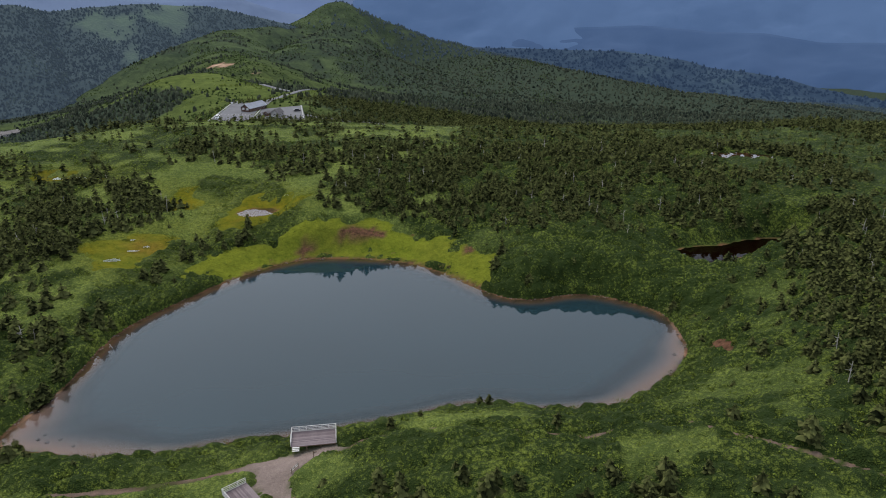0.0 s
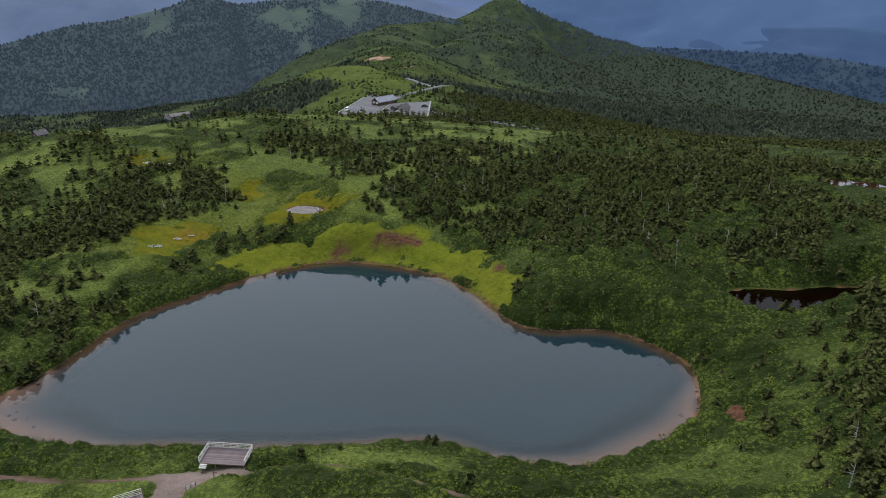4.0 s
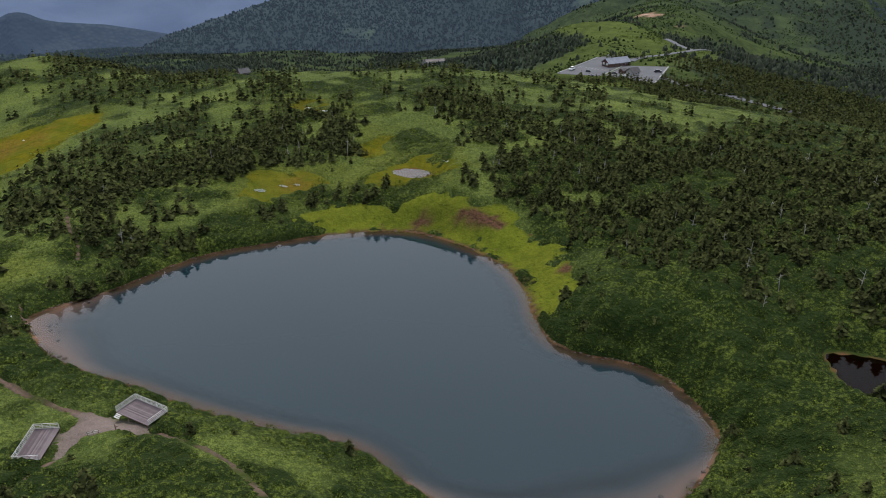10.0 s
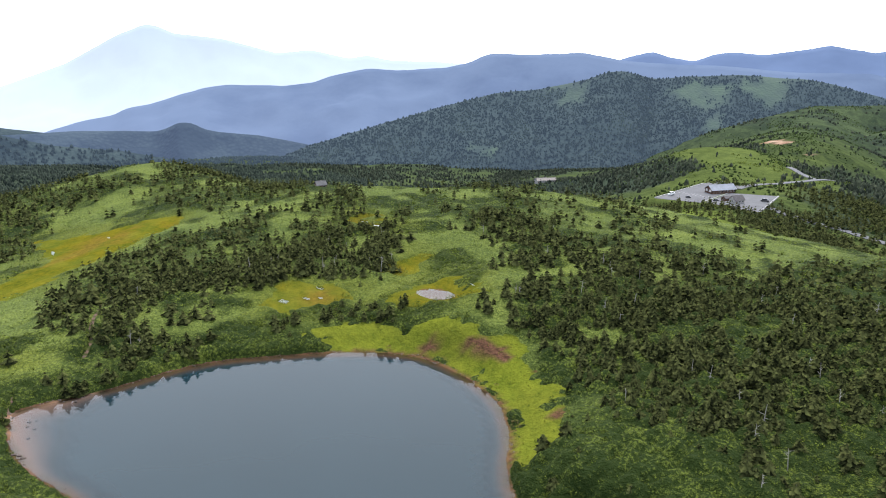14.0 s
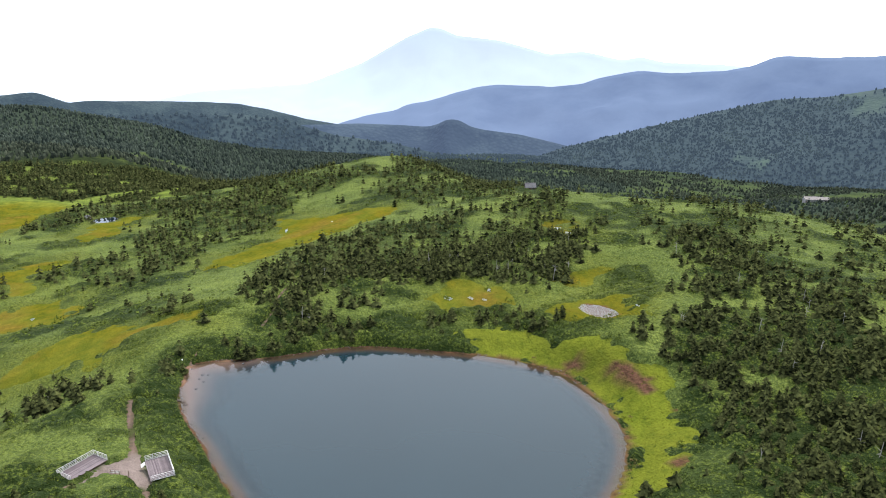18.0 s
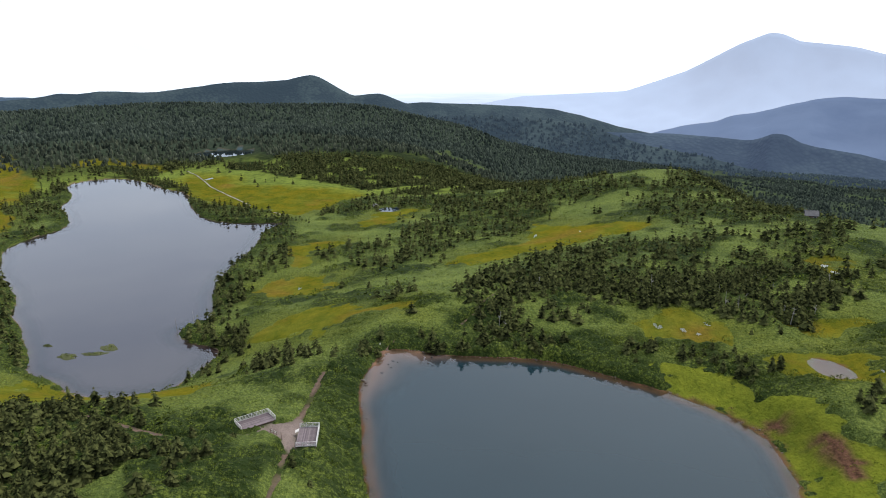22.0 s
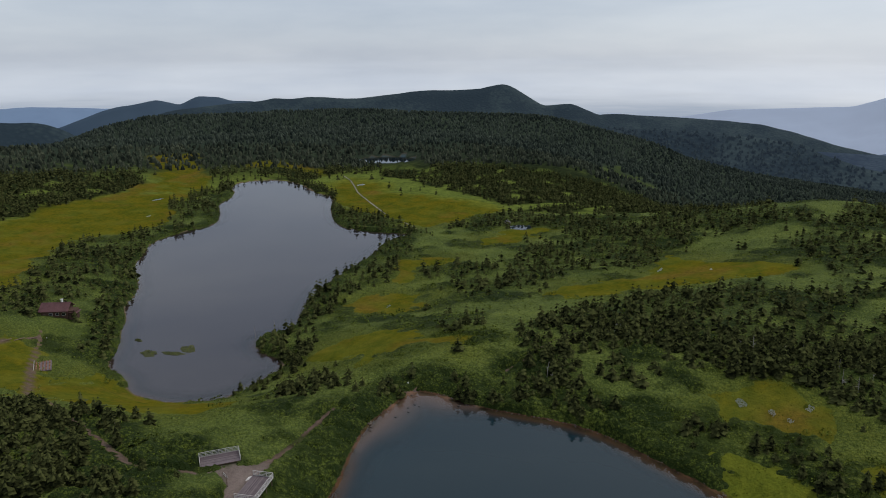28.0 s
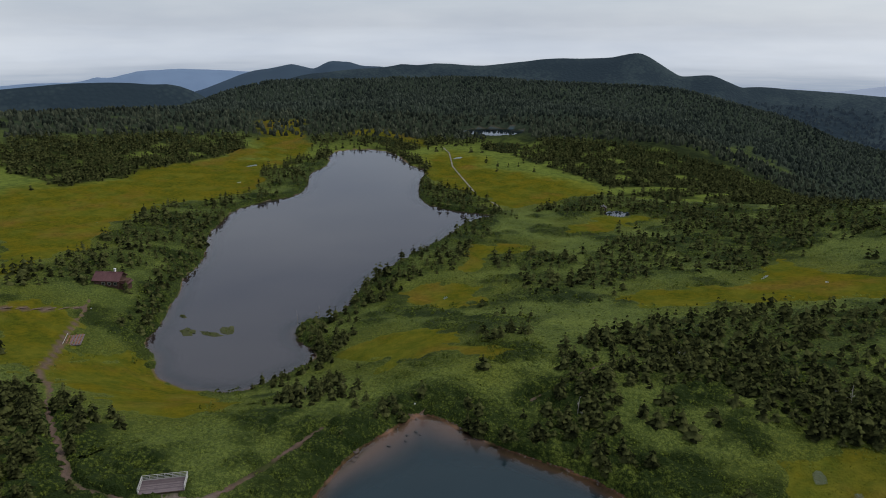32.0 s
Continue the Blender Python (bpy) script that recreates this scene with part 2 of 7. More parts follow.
SPOTS_NEAR = [(-24, 107, 7.6), (-33, 96, 5.9), (-31, 104, 6.6), (-24, 115, 5.5), (-7, 113, 9), (8, 110, 11), (42, 112, 11.5), (-26, 80, 6), (-36, 64, 4), (15, 70, 12), (80, 95, 16), (120, 130, 19),
              (68, 152, 4.5), (74, 208, 7), (100, 180, 13), (45, 215, 8), (119, 301, 15), (160, 230, 18), (30, 260, 12), (-40, 227, 5.5), (-67, 243, 9),
              (-103, 223, 6.5), (-99, 263, 9), (-120, 160, 5), (-140, 210, 7), (-108, 118, 2), (-112, 100, -3)]
SPOTS_NORTH = [(-156, 282, 11), (-238, 310, 10), (-150, 385, 10), (-172, 402, 6), (-205, 352, 9), (-60, 395, 8), (20, 385, 7.5), (90, 380, 6), (160, 360, 5), (-165, 600, -33), (-200, 690, -33), (-125, 640, -34), (-172, 520, -24),
               (-40, 560, -34), (-155, 888, -49), (-330, 430, -70), (-300, 600, -100), (-450, 480, -125), (-620, 650, -150), (-250, 480, -48), (120, 700, -60), (350, 600, -30), (300, 320, 6), (300, 120, 14), (-564, 908, -107), (100, 1000, -105), (400, 900, -115), (500, 300, 0)]
SPOTS_WEST = [(-143, 54, -17.5), (-60, 40, -4), (-90, -20, -14.5), (-133, -63, -15), (-185, -117, -15.5), (-60, -60, -6), (-344, -240, -18.5), (-619, -368, -8), (-692, -156, -23), (-526, -125, -22), (-397, 77, -22.5), (-273, 177, -9.5), (-330, 180, -14), (-426, 294, 1), (-350, 290, 4), (-200, 90, -15), (-180, 150, -3), (-500, 180, -25), (-560, 330, -85), (-700, 250, -100)]
SPOTS_WEST += [(-800, 450, -150), (-300, -380, -6), (0, -40, 4), (-160, -230, -12), (-800, -100, -12), (-700, 60, -22), (-300, 60, -19.5), (-950, 100, -55), (-900, -300, -6), (-700, -520, -6), (-350, -560, 0)]


def smoothstep(a, b, v):
    k = np.clip((v - a) / (b - a), 0, 1)
    return k * k * (3 - 2 * k)


def lattice(ix, iy, seed):
    h = np.sin(ix * 127.1 + iy * 311.7 + seed * 74.7) * 43758.5453
    return h - np.floor(h)


def value_noise(x, y, seed=0):
    ix, iy = np.floor(x), np.floor(y)
    fx, fy = x - ix, y - iy
    fx, fy = fx * fx * (3 - 2 * fx), fy * fy * (3 - 2 * fy)
    a, b = lattice(ix, iy, seed), lattice(ix + 1, iy, seed)
    c, d = lattice(ix, iy + 1, seed), lattice(ix + 1, iy + 1, seed)
    return (a + (b - a) * fx) * (1 - fy) + (c + (d - c) * fx) * fy


def fbm(x, y, size, octaves=4, seed=0):
    total, amp, norm = 0.0, 1.0, 0.0
    for k in range(octaves):
        total = total + amp * value_noise(x / size * 2 ** k + 17.3 * k, y / size * 2 ** k - 9.1 * k, seed + k)
        norm += amp
        amp *= 0.5
    return total / norm * 2 - 1


def signed_distance(x, y, outline):
    """Distance to a closed outline: positive outside, negative inside."""
    best = np.full(x.shape, 1e18)
    inside = np.zeros(x.shape, bool)
    for (ax, ay), (bx, by) in zip(outline, outline[1:] + outline[:1]):
        ex, ey = bx - ax, by - ay
        k = np.clip(((x - ax) * ex + (y - ay) * ey) / (ex * ex + ey * ey), 0, 1)
        best = np.minimum(best, (x - ax - k * ex) ** 2 + (y - ay - k * ey) ** 2)
        if ey:
            inside ^= ((ay > y) != (by > y)) & (x < (y - ay) / ey * ex + ax)
    return np.where(inside, -1, 1) * np.sqrt(best)


def line_distance(x, y, line):
    """Distance to an open line, and how far along it (0 to 1) the nearest point is."""
    best, along = np.full(x.shape, 1e18), np.zeros(x.shape)
    for i, ((ax, ay), (bx, by)) in enumerate(zip(line, line[1:])):
        ex, ey = bx - ax, by - ay
        k = np.clip(((x - ax) * ex + (y - ay) * ey) / (ex * ex + ey * ey), 0, 1)
        d = (x - ax - k * ex) ** 2 + (y - ay - k * ey) ** 2
        along = np.where(d < best, (i + k) / (len(line) - 1), along)
        best = np.minimum(best, d)
    return np.sqrt(best), along


def rounded(outline, rounds=2):
    """Corner cutting, so that shores curve."""
    for _ in range(rounds):
        outline = [q for (ax, ay), (bx, by) in zip(outline, outline[1:] + outline[:1])
                   for q in ((0.75 * ax + 0.25 * bx, 0.75 * ay + 0.25 * by), (0.25 * ax + 0.75 * bx, 0.25 * ay + 0.75 * by))]
    return outline


CURVE_1, CURVE_2 = rounded(SHORE_1, 1), rounded(SHORE_2, 1)
_pins = np.array(SPOTS_NEAR + SPOTS_NORTH + SPOTS_WEST
                 + [(x, y, LAKE_1 + 0.4) for x, y in SHORE_1[::2]] + [(x, y, LAKE_2 + 0.4) for x, y in SHORE_2[::2]], float)
_soft = 18.0
_kernel = np.sqrt((_pins[:, None, 0] - _pins[None, :, 0]) ** 2 + (_pins[:, None, 1] - _pins[None, :, 1]) ** 2 + _soft ** 2)
_level = -10.0
_weights = np.linalg.solve(_kernel + 0.0 * np.eye(len(_pins)), _pins[:, 2] - _level)

# far ridges: from, to, width
RIDGES = [((-160, 700, -38), (-300, 1010, -62), 130), ((-300, 1010, -62), (-400, 1330, -72), 190), ((-400, 1330, -72), (-500, 1700, -92), 200), ((-500, 1700, -92), (-604, 2064, -73), 220), ((-675, 1776, -101), (-604, 2064, -73), 170), ((-604, 2064, -73), (-506, 2192, -68), 220), ((-506, 2192, -68), (-347, 2472, -75), 230), ((-350, 1900, -100), (-347, 2472, -75), 260)]
RIDGES += [((-347, 2472, -75), (-159, 2495, -94), 190), ((-159, 2495, -94), (0, 2450, -137), 210), ((0, 2450, -137), (119, 2347, -162), 230), ((119, 2347, -162), (339, 2022, -178), 240), ((339, 2022, -178), (486, 1681, -207), 240), ((486, 1681, -207), (560, 1400, -240), 220)]
RIDGES += [((-900, -650, -4), (-1060, -420, 3), 330), ((-1060, -420, 3), (-1120, -120, 0), 400), ((-1120, -120, 0), (-1220, 90, -72), 300), ((-1220, 90, -68), (-1420, 260, -140), 260)]
SPURS = [((-215, 800, -50), (-293, 945, -53), 60), ((-293, 945, -53), (-375, 1045, -50), 75), ((-375, 1045, -50), (-500, 1110, -105), 80)]
DOMES = [(-347, 2472, 62, 150), (-250, 1500, 10, 200)]


def land(x, y):
    """Height of the ground, without its fine unevenness."""
    z = np.full(x.shape, _level)
    for (px, py, _), w in zip(_pins, _weights):
        z = z + w * np.sqrt((x - px) ** 2 + (y - py) ** 2 + _soft ** 2)
    near = np.clip(z, -190, 30)
    out = np.hypot(x, y)
    floor = -190 - 190 * smoothstep(1300, 3300, out)
    far = floor + 25 * fbm(x, y, 900, 4, 5)
    for (ax, ay, az), (bx, by, bz), wide in RIDGES:
        ex, ey = bx - ax, by - ay
        k = np.clip(((x - ax) * ex + (y - ay) * ey) / (ex * ex + ey * ey), 0, 1)
        d = np.hypot(x - ax - k * ex, y - ay - k * ey) / wide
        far = np.maximum(far, floor + (az + (bz - az) * k - floor) / (1 + d * d * (0.8 + 0.3 * d)) + 8 * fbm(x, y, 160, 3, 9) * smoothstep(0.0, 1.0, d))
    for px, py, up, wide in DOMES:
        far = far + up * np.exp(-((x - px) ** 2 + (y - py) ** 2) / wide ** 2 * 1.2)
    away = smoothstep(780, 1200, np.hypot(x + 120, y - 180))
    z = near * (1 - away) + far * away
    for (ax, ay, az), (bx, by, bz), wide in SPURS:
        ex, ey = bx - ax, by - ay
        k = np.clip(((x - ax) * ex + (y - ay) * ey) / (ex * ex + ey * ey), 0, 1)
        d = np.hypot(x - ax - k * ex, y - ay - k * ey) / wide
        z = z + np.maximum(az + (bz - az) * k - z, 0) * np.exp(-d * d)
    return z


def ground(x, y):
    """Height of the ground with lake basins and unevenness."""
    x, y = np.asarray(x, float), np.asarray(y, float)
    z = land(x, y)
    out = np.hypot(x + 60, y - 150)
    z = z + 0.35 * fbm(x, y, 9, 3, 3) * smoothstep(1500, 300, out) + 1.2 * fbm(x, y, 40, 3, 7) * smoothstep(2, 40, out)
    z = z + 7 * fbm(x, y, 120, 4, 11) * smoothstep(500, 1300, out)
    # the steep grassy bank above the lake's north shore
    by_bank = (x > -140) & (x < 130) & (y > 160) & (y < 320)
    if by_bank.any():
        d = signed_distance(x[by_bank], y[by_bank], CURVE_1)
        z[by_bank] += 1.9 * smoothstep(0.3, 7, d) * smoothstep(75, 16, d) * smoothstep(185, 200, y[by_bank]) * smoothstep(-85, -70, x[by_bank])
        z[by_bank] += 2.6 * smoothstep(0.3, 6, d) * smoothstep(40, 10, d) * smoothstep(12, 26, x[by_bank]) * smoothstep(172, 184, y[by_bank])
    for curve, level, deep, steep in ((CURVE_1, LAKE_1, 5.0, 0.22), (CURVE_2, LAKE_2, 4.0, 0.3)):
        d = signed_distance(x, y, curve) + 0.5 * fbm(x, y, 5, 2, 21)
        bank = level + 0.1 + 0.75 * smoothstep(0, 2.2, d)
        z = np.where(d > 0, bank + (np.maximum(z, level + 0.85 - 2000 * smoothstep(3, 60, d) ** 2) - bank) * smoothstep(0.3, 9, d), np.maximum(level - deep, level + d * steep * (0.35 + 0.65 * smoothstep(0, -10, d))))
    return z
# ---- end of the land ----



# ---- mesh helpers ----
def fast_mesh(name, verts, tris, mats=(), index=None, smooth=False):
    me = bpy.data.meshes.new(name)
    verts, tris = np.asarray(verts, np.float32), np.asarray(tris, np.int32)
    me.vertices.add(len(verts))
    me.vertices.foreach_set("co", verts.ravel())
    k = tris.shape[1]
    me.loops.add(tris.size)
    me.loops.foreach_set("vertex_index", tris.ravel())
    me.polygons.add(len(tris))
    me.polygons.foreach_set("loop_start", np.arange(0, tris.size, k, dtype=np.int32))
    if smooth:
        me.polygons.foreach_set("use_smooth", np.ones(len(tris), bool))
    else:
        me.polygons.foreach_set("use_smooth", np.zeros(len(tris), bool))
    for m in mats:
        me.materials.append(m)
    if index is not None:
        me.polygons.foreach_set("material_index", np.asarray(index, np.int32))
    me.update(calc_edges=True)
    return me


def from_bm(name, bm, mat, smooth=False):
    me = bpy.data.meshes.new(name)
    bmesh.ops.recalc_face_normals(bm, faces=bm.faces)
    if smooth:
        for f in bm.faces:
            f.smooth = True
    bm.to_mesh(me)
    bm.free()
    me.materials.append(mat)
    return me


def part(name, bm, mat, parent, label=""):
    ob = new(name, from_bm(name, bm, mat) if isinstance(bm, bmesh.types.BMesh) else bm)
    ob.parent = parent
    if label:
        ob["label"] = label
    return ob


def thing(name, x, y, z, turn=0, label="", category="", group=""):
    ob = new(name)
    ob.matrix_basis = pose(x, y, z, 0, 0, turn)
    return tagged(ob, label, category, group)


def box(bm, cx, cy, cz, sx, sy, sz, m=None, bevel=0.0):
    """A box by its middle and sizes, with its edges eased."""
    made = bmesh.ops.create_cube(bm, size=1, matrix=(m or Matrix()) @ Matrix.Translation((cx, cy, cz)) @ Matrix.Diagonal((sx, sy, sz, 1)))
    if bevel:
        edges = {e for v in made["verts"] for e in v.link_edges}
        bmesh.ops.bevel(bm, geom=list(edges), offset=bevel, segments=1, affect="EDGES")
    return bm


def one_box(*args, **kw):
    return box(bmesh.new(), *args, **kw)


def height(x, y):
    return float(ground(np.array([x]), np.array([y]))[0])


# ---- plan: patches of cover ----
MARSHES = [[(-78, 229), (-79, 243), (-77, 258), (-64, 259), (-50, 251), (-53, 241), (-60, 234), (-69, 228)], [(-107, 202), (-114, 216), (-107, 226), (-95, 229), (-91, 218), (-90, 208), (-96, 199)], [(-102, 252), (-105, 265), (-95, 268), (-88, 256)], [(-165, 274), (-166, 286), (-150, 289), (-141, 278), (-152, 272)]]
MARSHES += [[(-221, 129), (-238, 136), (-243, 150), (-256, 171), (-287, 174), (-320, 178), (-311, 190), (-280, 204), (-268, 236), (-243, 232), (-234, 194), (-217, 174), (-208, 150)], [(-130, 58), (-142, 59), (-154, 63), (-157, 83), (-150, 100), (-137, 110), (-126, 122), (-119, 122), (-125, 105), (-113, 99), (-117, 83), (-123, 70)]]
MARSHES += [[(-187, 48), (-202, 37), (-214, 41), (-225, 52), (-226, 74), (-211, 79), (-194, 74), (-190, 58)], [(-279, 34), (-291, 46), (-294, 63), (-270, 54), (-240, 58), (-233, 51), (-255, 43)], [(-322, 69), (-347, 58), (-375, 70), (-398, 86), (-384, 97), (-359, 90), (-334, 77)]]
MARSHES += [[(-505, -133), (-533, -127), (-509, -88), (-473, -64), (-471, -27), (-458, 35), (-442, 45), (-405, 30), (-376, 12), (-372, 2), (-397, -26), (-412, -67), (-431, -88), (-470, -108)], [(-104, -98), (-190, -262), (-236, -251), (-273, -239), (-300, -262), (-367, -263), (-411, -223), (-372, -206), (-343, -176), (-302, -162), (-252, -170), (-215, -160), (-157, -113), (-125, -102)]]
MARSHES += [[(-400, -236), (-367, -263), (-440, -284), (-490, -320), (-529, -367), (-576, -344), (-510, -280), (-494, -262), (-465, -238), (-430, -226)], [(-545, -266), (-596, -258), (-579, -176), (-550, -165), (-566, -223)], [(-50, -20), (-62, -14), (-80, -60), (-100, -64), (-111, -50), (-96, -34), (-70, -4)], [(-66, 4), (-92, -8), (-100, -12), (-98, 4), (-94, 20), (-98, 38), (-86, 54), (-68, 66), (-56, 74), (-50, 66), (-57, 34)]]
LIME = [[(-79, 200), (-76, 214), (-59, 223), (-49, 230), (-34, 234), (-19, 236), (-10, 229), (2, 225), (16, 209), (16, 195), (9, 196), (-4, 210), (-15, 217), (-36, 219), (-56, 212), (-69, 200)]]
SCARS = [[(-36, 225), (-36, 229), (-28, 231), (-19, 231), (-21, 227)], [(-48, 221), (-47, 224), (-42, 224), (-43, 221)], [(65, 154), (68, 158), (71, 153), (68, 148)],
         [(6, 214), (7, 218), (11, 217), (10, 213)], [(-12, 228), (-11, 231), (-7, 230)]]
GRAVEL = [[(-42, 106.3), (-36, 107.2), (-30, 108.2), (-19.6, 109.8), (-17.4, 108.4), (-23, 105.2), (-26.4, 101), (-25.2, 95.5), (-27, 95), (-32.5, 99.6), (-33.6, 103), (-37, 105)]]
PATHS = [([(-26, 96), (-24, 84), (-25, 79), (-34, 60), (-45, 37), (-55, 22), (-63, 2), (-77, -14), (-90, -28), (-111, -48), (-118, -56)], 0.7, 0.5),
         ([(-36, 105.6), (-43.5, 105.2), (-55.3, 104.4), (-65, 103.7), (-72, 103.6)], 0.55, 0.55), ([(-22.8, 107.7), (-13.4, 109), (-5.8, 110.2), (2, 110.6), (9.8, 109.4), (18, 107)], 0.42, 0.45),
         ([(18, 107), (26, 105.5), (36, 112), (43, 113.5), (50, 104), (60, 97.5), (69, 90), (80, 84)], 0.6, 0.7),
         ([(-60, -74), (-86, -62), (-98, -54), (-112, -50)], 0.8, 0.5), ([(-86, 115.5), (-90, 119), (-97, 122)], 0.5, 0.0), ([(-105, 142), (-112, 146), (-124, 150), (-146, 160), (-166, 171)], 0.5, 0.25)]
WOODS = [(0.6, [(-45, 244), (-42, 288), (-64, 380), (13, 370), (5, 290), (-12, 238), (-30, 237)]), (0.55, [(-150, 735), (-60, 860), (140, 900), (220, 700), (150, 560), (0, 585), (-95, 622), (-100, 690)]), (0.6, [(150, 340), (330, 330), (330, -40), (230, -30), (150, 60), (180, 90), (180, 240)])]
WOODS += [(0.85, [(-18, 250), (-2, 290), (13, 370), (90, 415), (150, 340), (160, 250), (112, 226), (86, 220), (71, 216), (58, 212), (46, 222), (30, 218), (18, 220), (-1, 232), (-14, 238), (-30, 237)]), (0.5, [(-180, 334), (-230, 480), (-150, 466), (-57, 377), (-42, 288), (-66, 268), (-111, 301)])]
WOODS += [(0.92, [(-211, 204), (-201, 242), (-174, 272), (-125, 268), (-92, 245), (-104, 233), (-121, 220), (-112, 194), (-128, 189), (-130, 171), (-160, 176)]), (0.92, [(-196, 175), (-154, 172), (-114, 157), (-112, 148), (-129, 140)]), (0.6, [(-94, 146), (-97, 171), (-90, 190), (-88, 207), (-84, 222), (-66, 226), (-61, 219), (-77, 204), (-86, 182), (-89, 165), (-90, 142)])]
WOODS += [(0.6, [(-382, 277), (-345, 310), (-232, 300), (-164, 285), (-187, 246), (-249, 245), (-305, 234)]), (0.8, [(-242, 60), (-274, 62), (-272, 82), (-335, 104), (-340, 144), (-330, 180), (-285, 170), (-268, 134), (-237, 119), (-213, 99), (-226, 76)])]
WOODS += [(0.85, [(-133, 137), (-182, 150), (-213, 190), (-210, 225), (-186, 254), (-220, 315), (-116, 272), (-109, 250), (-118, 226), (-133, 211), (-126, 181), (-119, 152)]), (0.9, [(-200, 14), (-240, 14), (-336, 4), (-305, 32), (-244, 42), (-218, 34), (-164, 46), (-168, 32)])]
WOODS += [(0.85, [(-368, 22), (-433, 51), (-517, 117), (-584, 189), (-387, 250), (-355, 252), (-343, 215), (-330, 180), (-346, 125), (-400, 95)]), (0.8, [(-400, 271), (-450, 330), (-377, 366), (-207, 310), (-193, 268), (-319, 262)]), (0.88, [(-50, 15), (-46, 60), (-20, 74), (-8, 90), (6, 100), (40, 92), (40, 20), (-20, -10)])]
WOODS += [(0.9, [(-405, -80), (-426, -68), (-378, -9), (-350, -19), (-360, -50)]), (0.8, [(-189, -130), (-236, -172), (-308, -158), (-376, -208), (-450, -235), (-438, -195), (-368, -160), (-287, -142), (-263, -136), (-197, -88), (-174, -78)]), (0.8, [(-114, -108), (-131, -97), (-192, -131), (-210, -107), (-158, -74), (-135, -68), (-103, -79)])]
WOODS += [(0.9, [(-233, -326), (-400, -600), (-620, -500), (-424, -274), (-298, -258), (-232, -250)]), (0.85, [(112, 222), (180, 240), (180, 90), (76, 100), (74, 112), (84, 143), (92, 168), (104, 196)]), (0.07, [(-18, 111), (-8, 124), (14, 126), (24, 112), (35, 99), (36, 87), (-20, 97)]), (0.5, [(-106, 53), (-114, 66), (-104, 95), (-85, 98), (-72, 90), (-80, 77)])]
WOODS += [(0.95, [(-470, 50), (-500, 0), (-565, -110), (-640, -122), (-680, -100), (-800, 0), (-800, 250), (-600, 200), (-520, 120)]), (0.95, [(-520, -165), (-540, -240), (-620, -300), (-760, -250), (-720, -190), (-690, -190), (-600, -150)]), (0.7, [(-94, 148), (-112, 149), (-111, 163), (-98, 168), (-90, 164)])]
POND_N = [(-71.7, 239), (-74, 243), (-71, 246.5), (-65, 248.6), (-61, 247), (-60.6, 243.6), (-64, 239.6)]
POND_DARK = [(72.5, 208.5), (76, 211), (82, 212.5), (89, 213), (97, 217.5), (106, 220), (113, 219.5), (112, 214), (106, 210.5), (97, 207), (90.5, 202.5), (84, 198), (78, 199.5)]
POND_FAR = [(115.7, 306.4), (125, 310), (143.5, 303.6), (141.3, 295.5), (129, 296.8), (118.4, 300.8)]
POND_SW = [(-690, -187), (-716, -150), (-702, -122), (-672, -124), (-654, -140), (-650, -166), (-664, -184)]
POND_SHED = [(-392, 68), (-402, 74), (-400, 84), (-388, 82), (-386, 72)]
PUDDLES = [(-103.5, 206, 2.6, 1.4), (-100, 213, 1.8, 1.0), (-105, 222, 2.2, 1.2), (-97, 217, 1.2, 0.7), (-273, 177.5, 4.5, 1.8), (-262, 200, 1.8, 0.8), (-155, 281, 4.5, 2.0), (-147, 280, 2.4, 1.2),
           (-205, 60, 1.8, 0.9), (-380, -225, 6, 2.2), (-330, -190, 3, 1.2), (-510, -105, 6, 3), (-58, 252, 1.0, 0.5), (-310, 30, 4, 1.5)]
PONDS = [(POND_N, 8.3, "shallow"), (POND_DARK, 7.0, "black"), (POND_FAR, 14.4, "dark"), (POND_SW, -23.6, "dark"), (POND_SHED, -22.8, "dark")]
PONDS = [(rounded(o, 2), level, look_) for o, level, look_ in PONDS]
LOTS = [[(-202, 606), (-206, 697), (-177, 705), (-168, 618)], [(-166, 622), (-170, 672), (-136, 690), (-120, 618)]]
LOT_Z = -33.0


def patch(x, y, outlines, edge=1.5, rough=2.0, grain=7.0, seed=31):
    if rough > 8:
        x, y = x + 7 * fbm(x, y, 24, 2, seed + 60), y + 7 * fbm(x, y, 24, 2, seed + 61)
    best = np.full(x.shape, 1e9)
    for o in outlines:
        xs, ys = [p[0] for p in o], [p[1] for p in o]
        near = (x > min(xs) - 12) & (x < max(xs) + 12) & (y > min(ys) - 12) & (y < max(ys) + 12)
        if near.any():
            best[near] = np.minimum(best[near], signed_distance(x[near], y[near], o))
    return smoothstep(edge, -edge, best + rough * fbm(x, y, grain, 3, seed) + 0.45 * rough * fbm(x, y, grain * 0.28, 2, seed + 17))


def path_mask(x, y, more=0.0):
    out = np.zeros(x.shape)
    for line, wide, clear in PATHS:
        d, _ = line_distance(x, y, line)
        wide = wide + more * clear
        out = np.maximum(out, smoothstep(wide + 0.45, wide - 0.25, d + 0.35 * fbm(x, y, 2.5, 2, 41)))
    return out


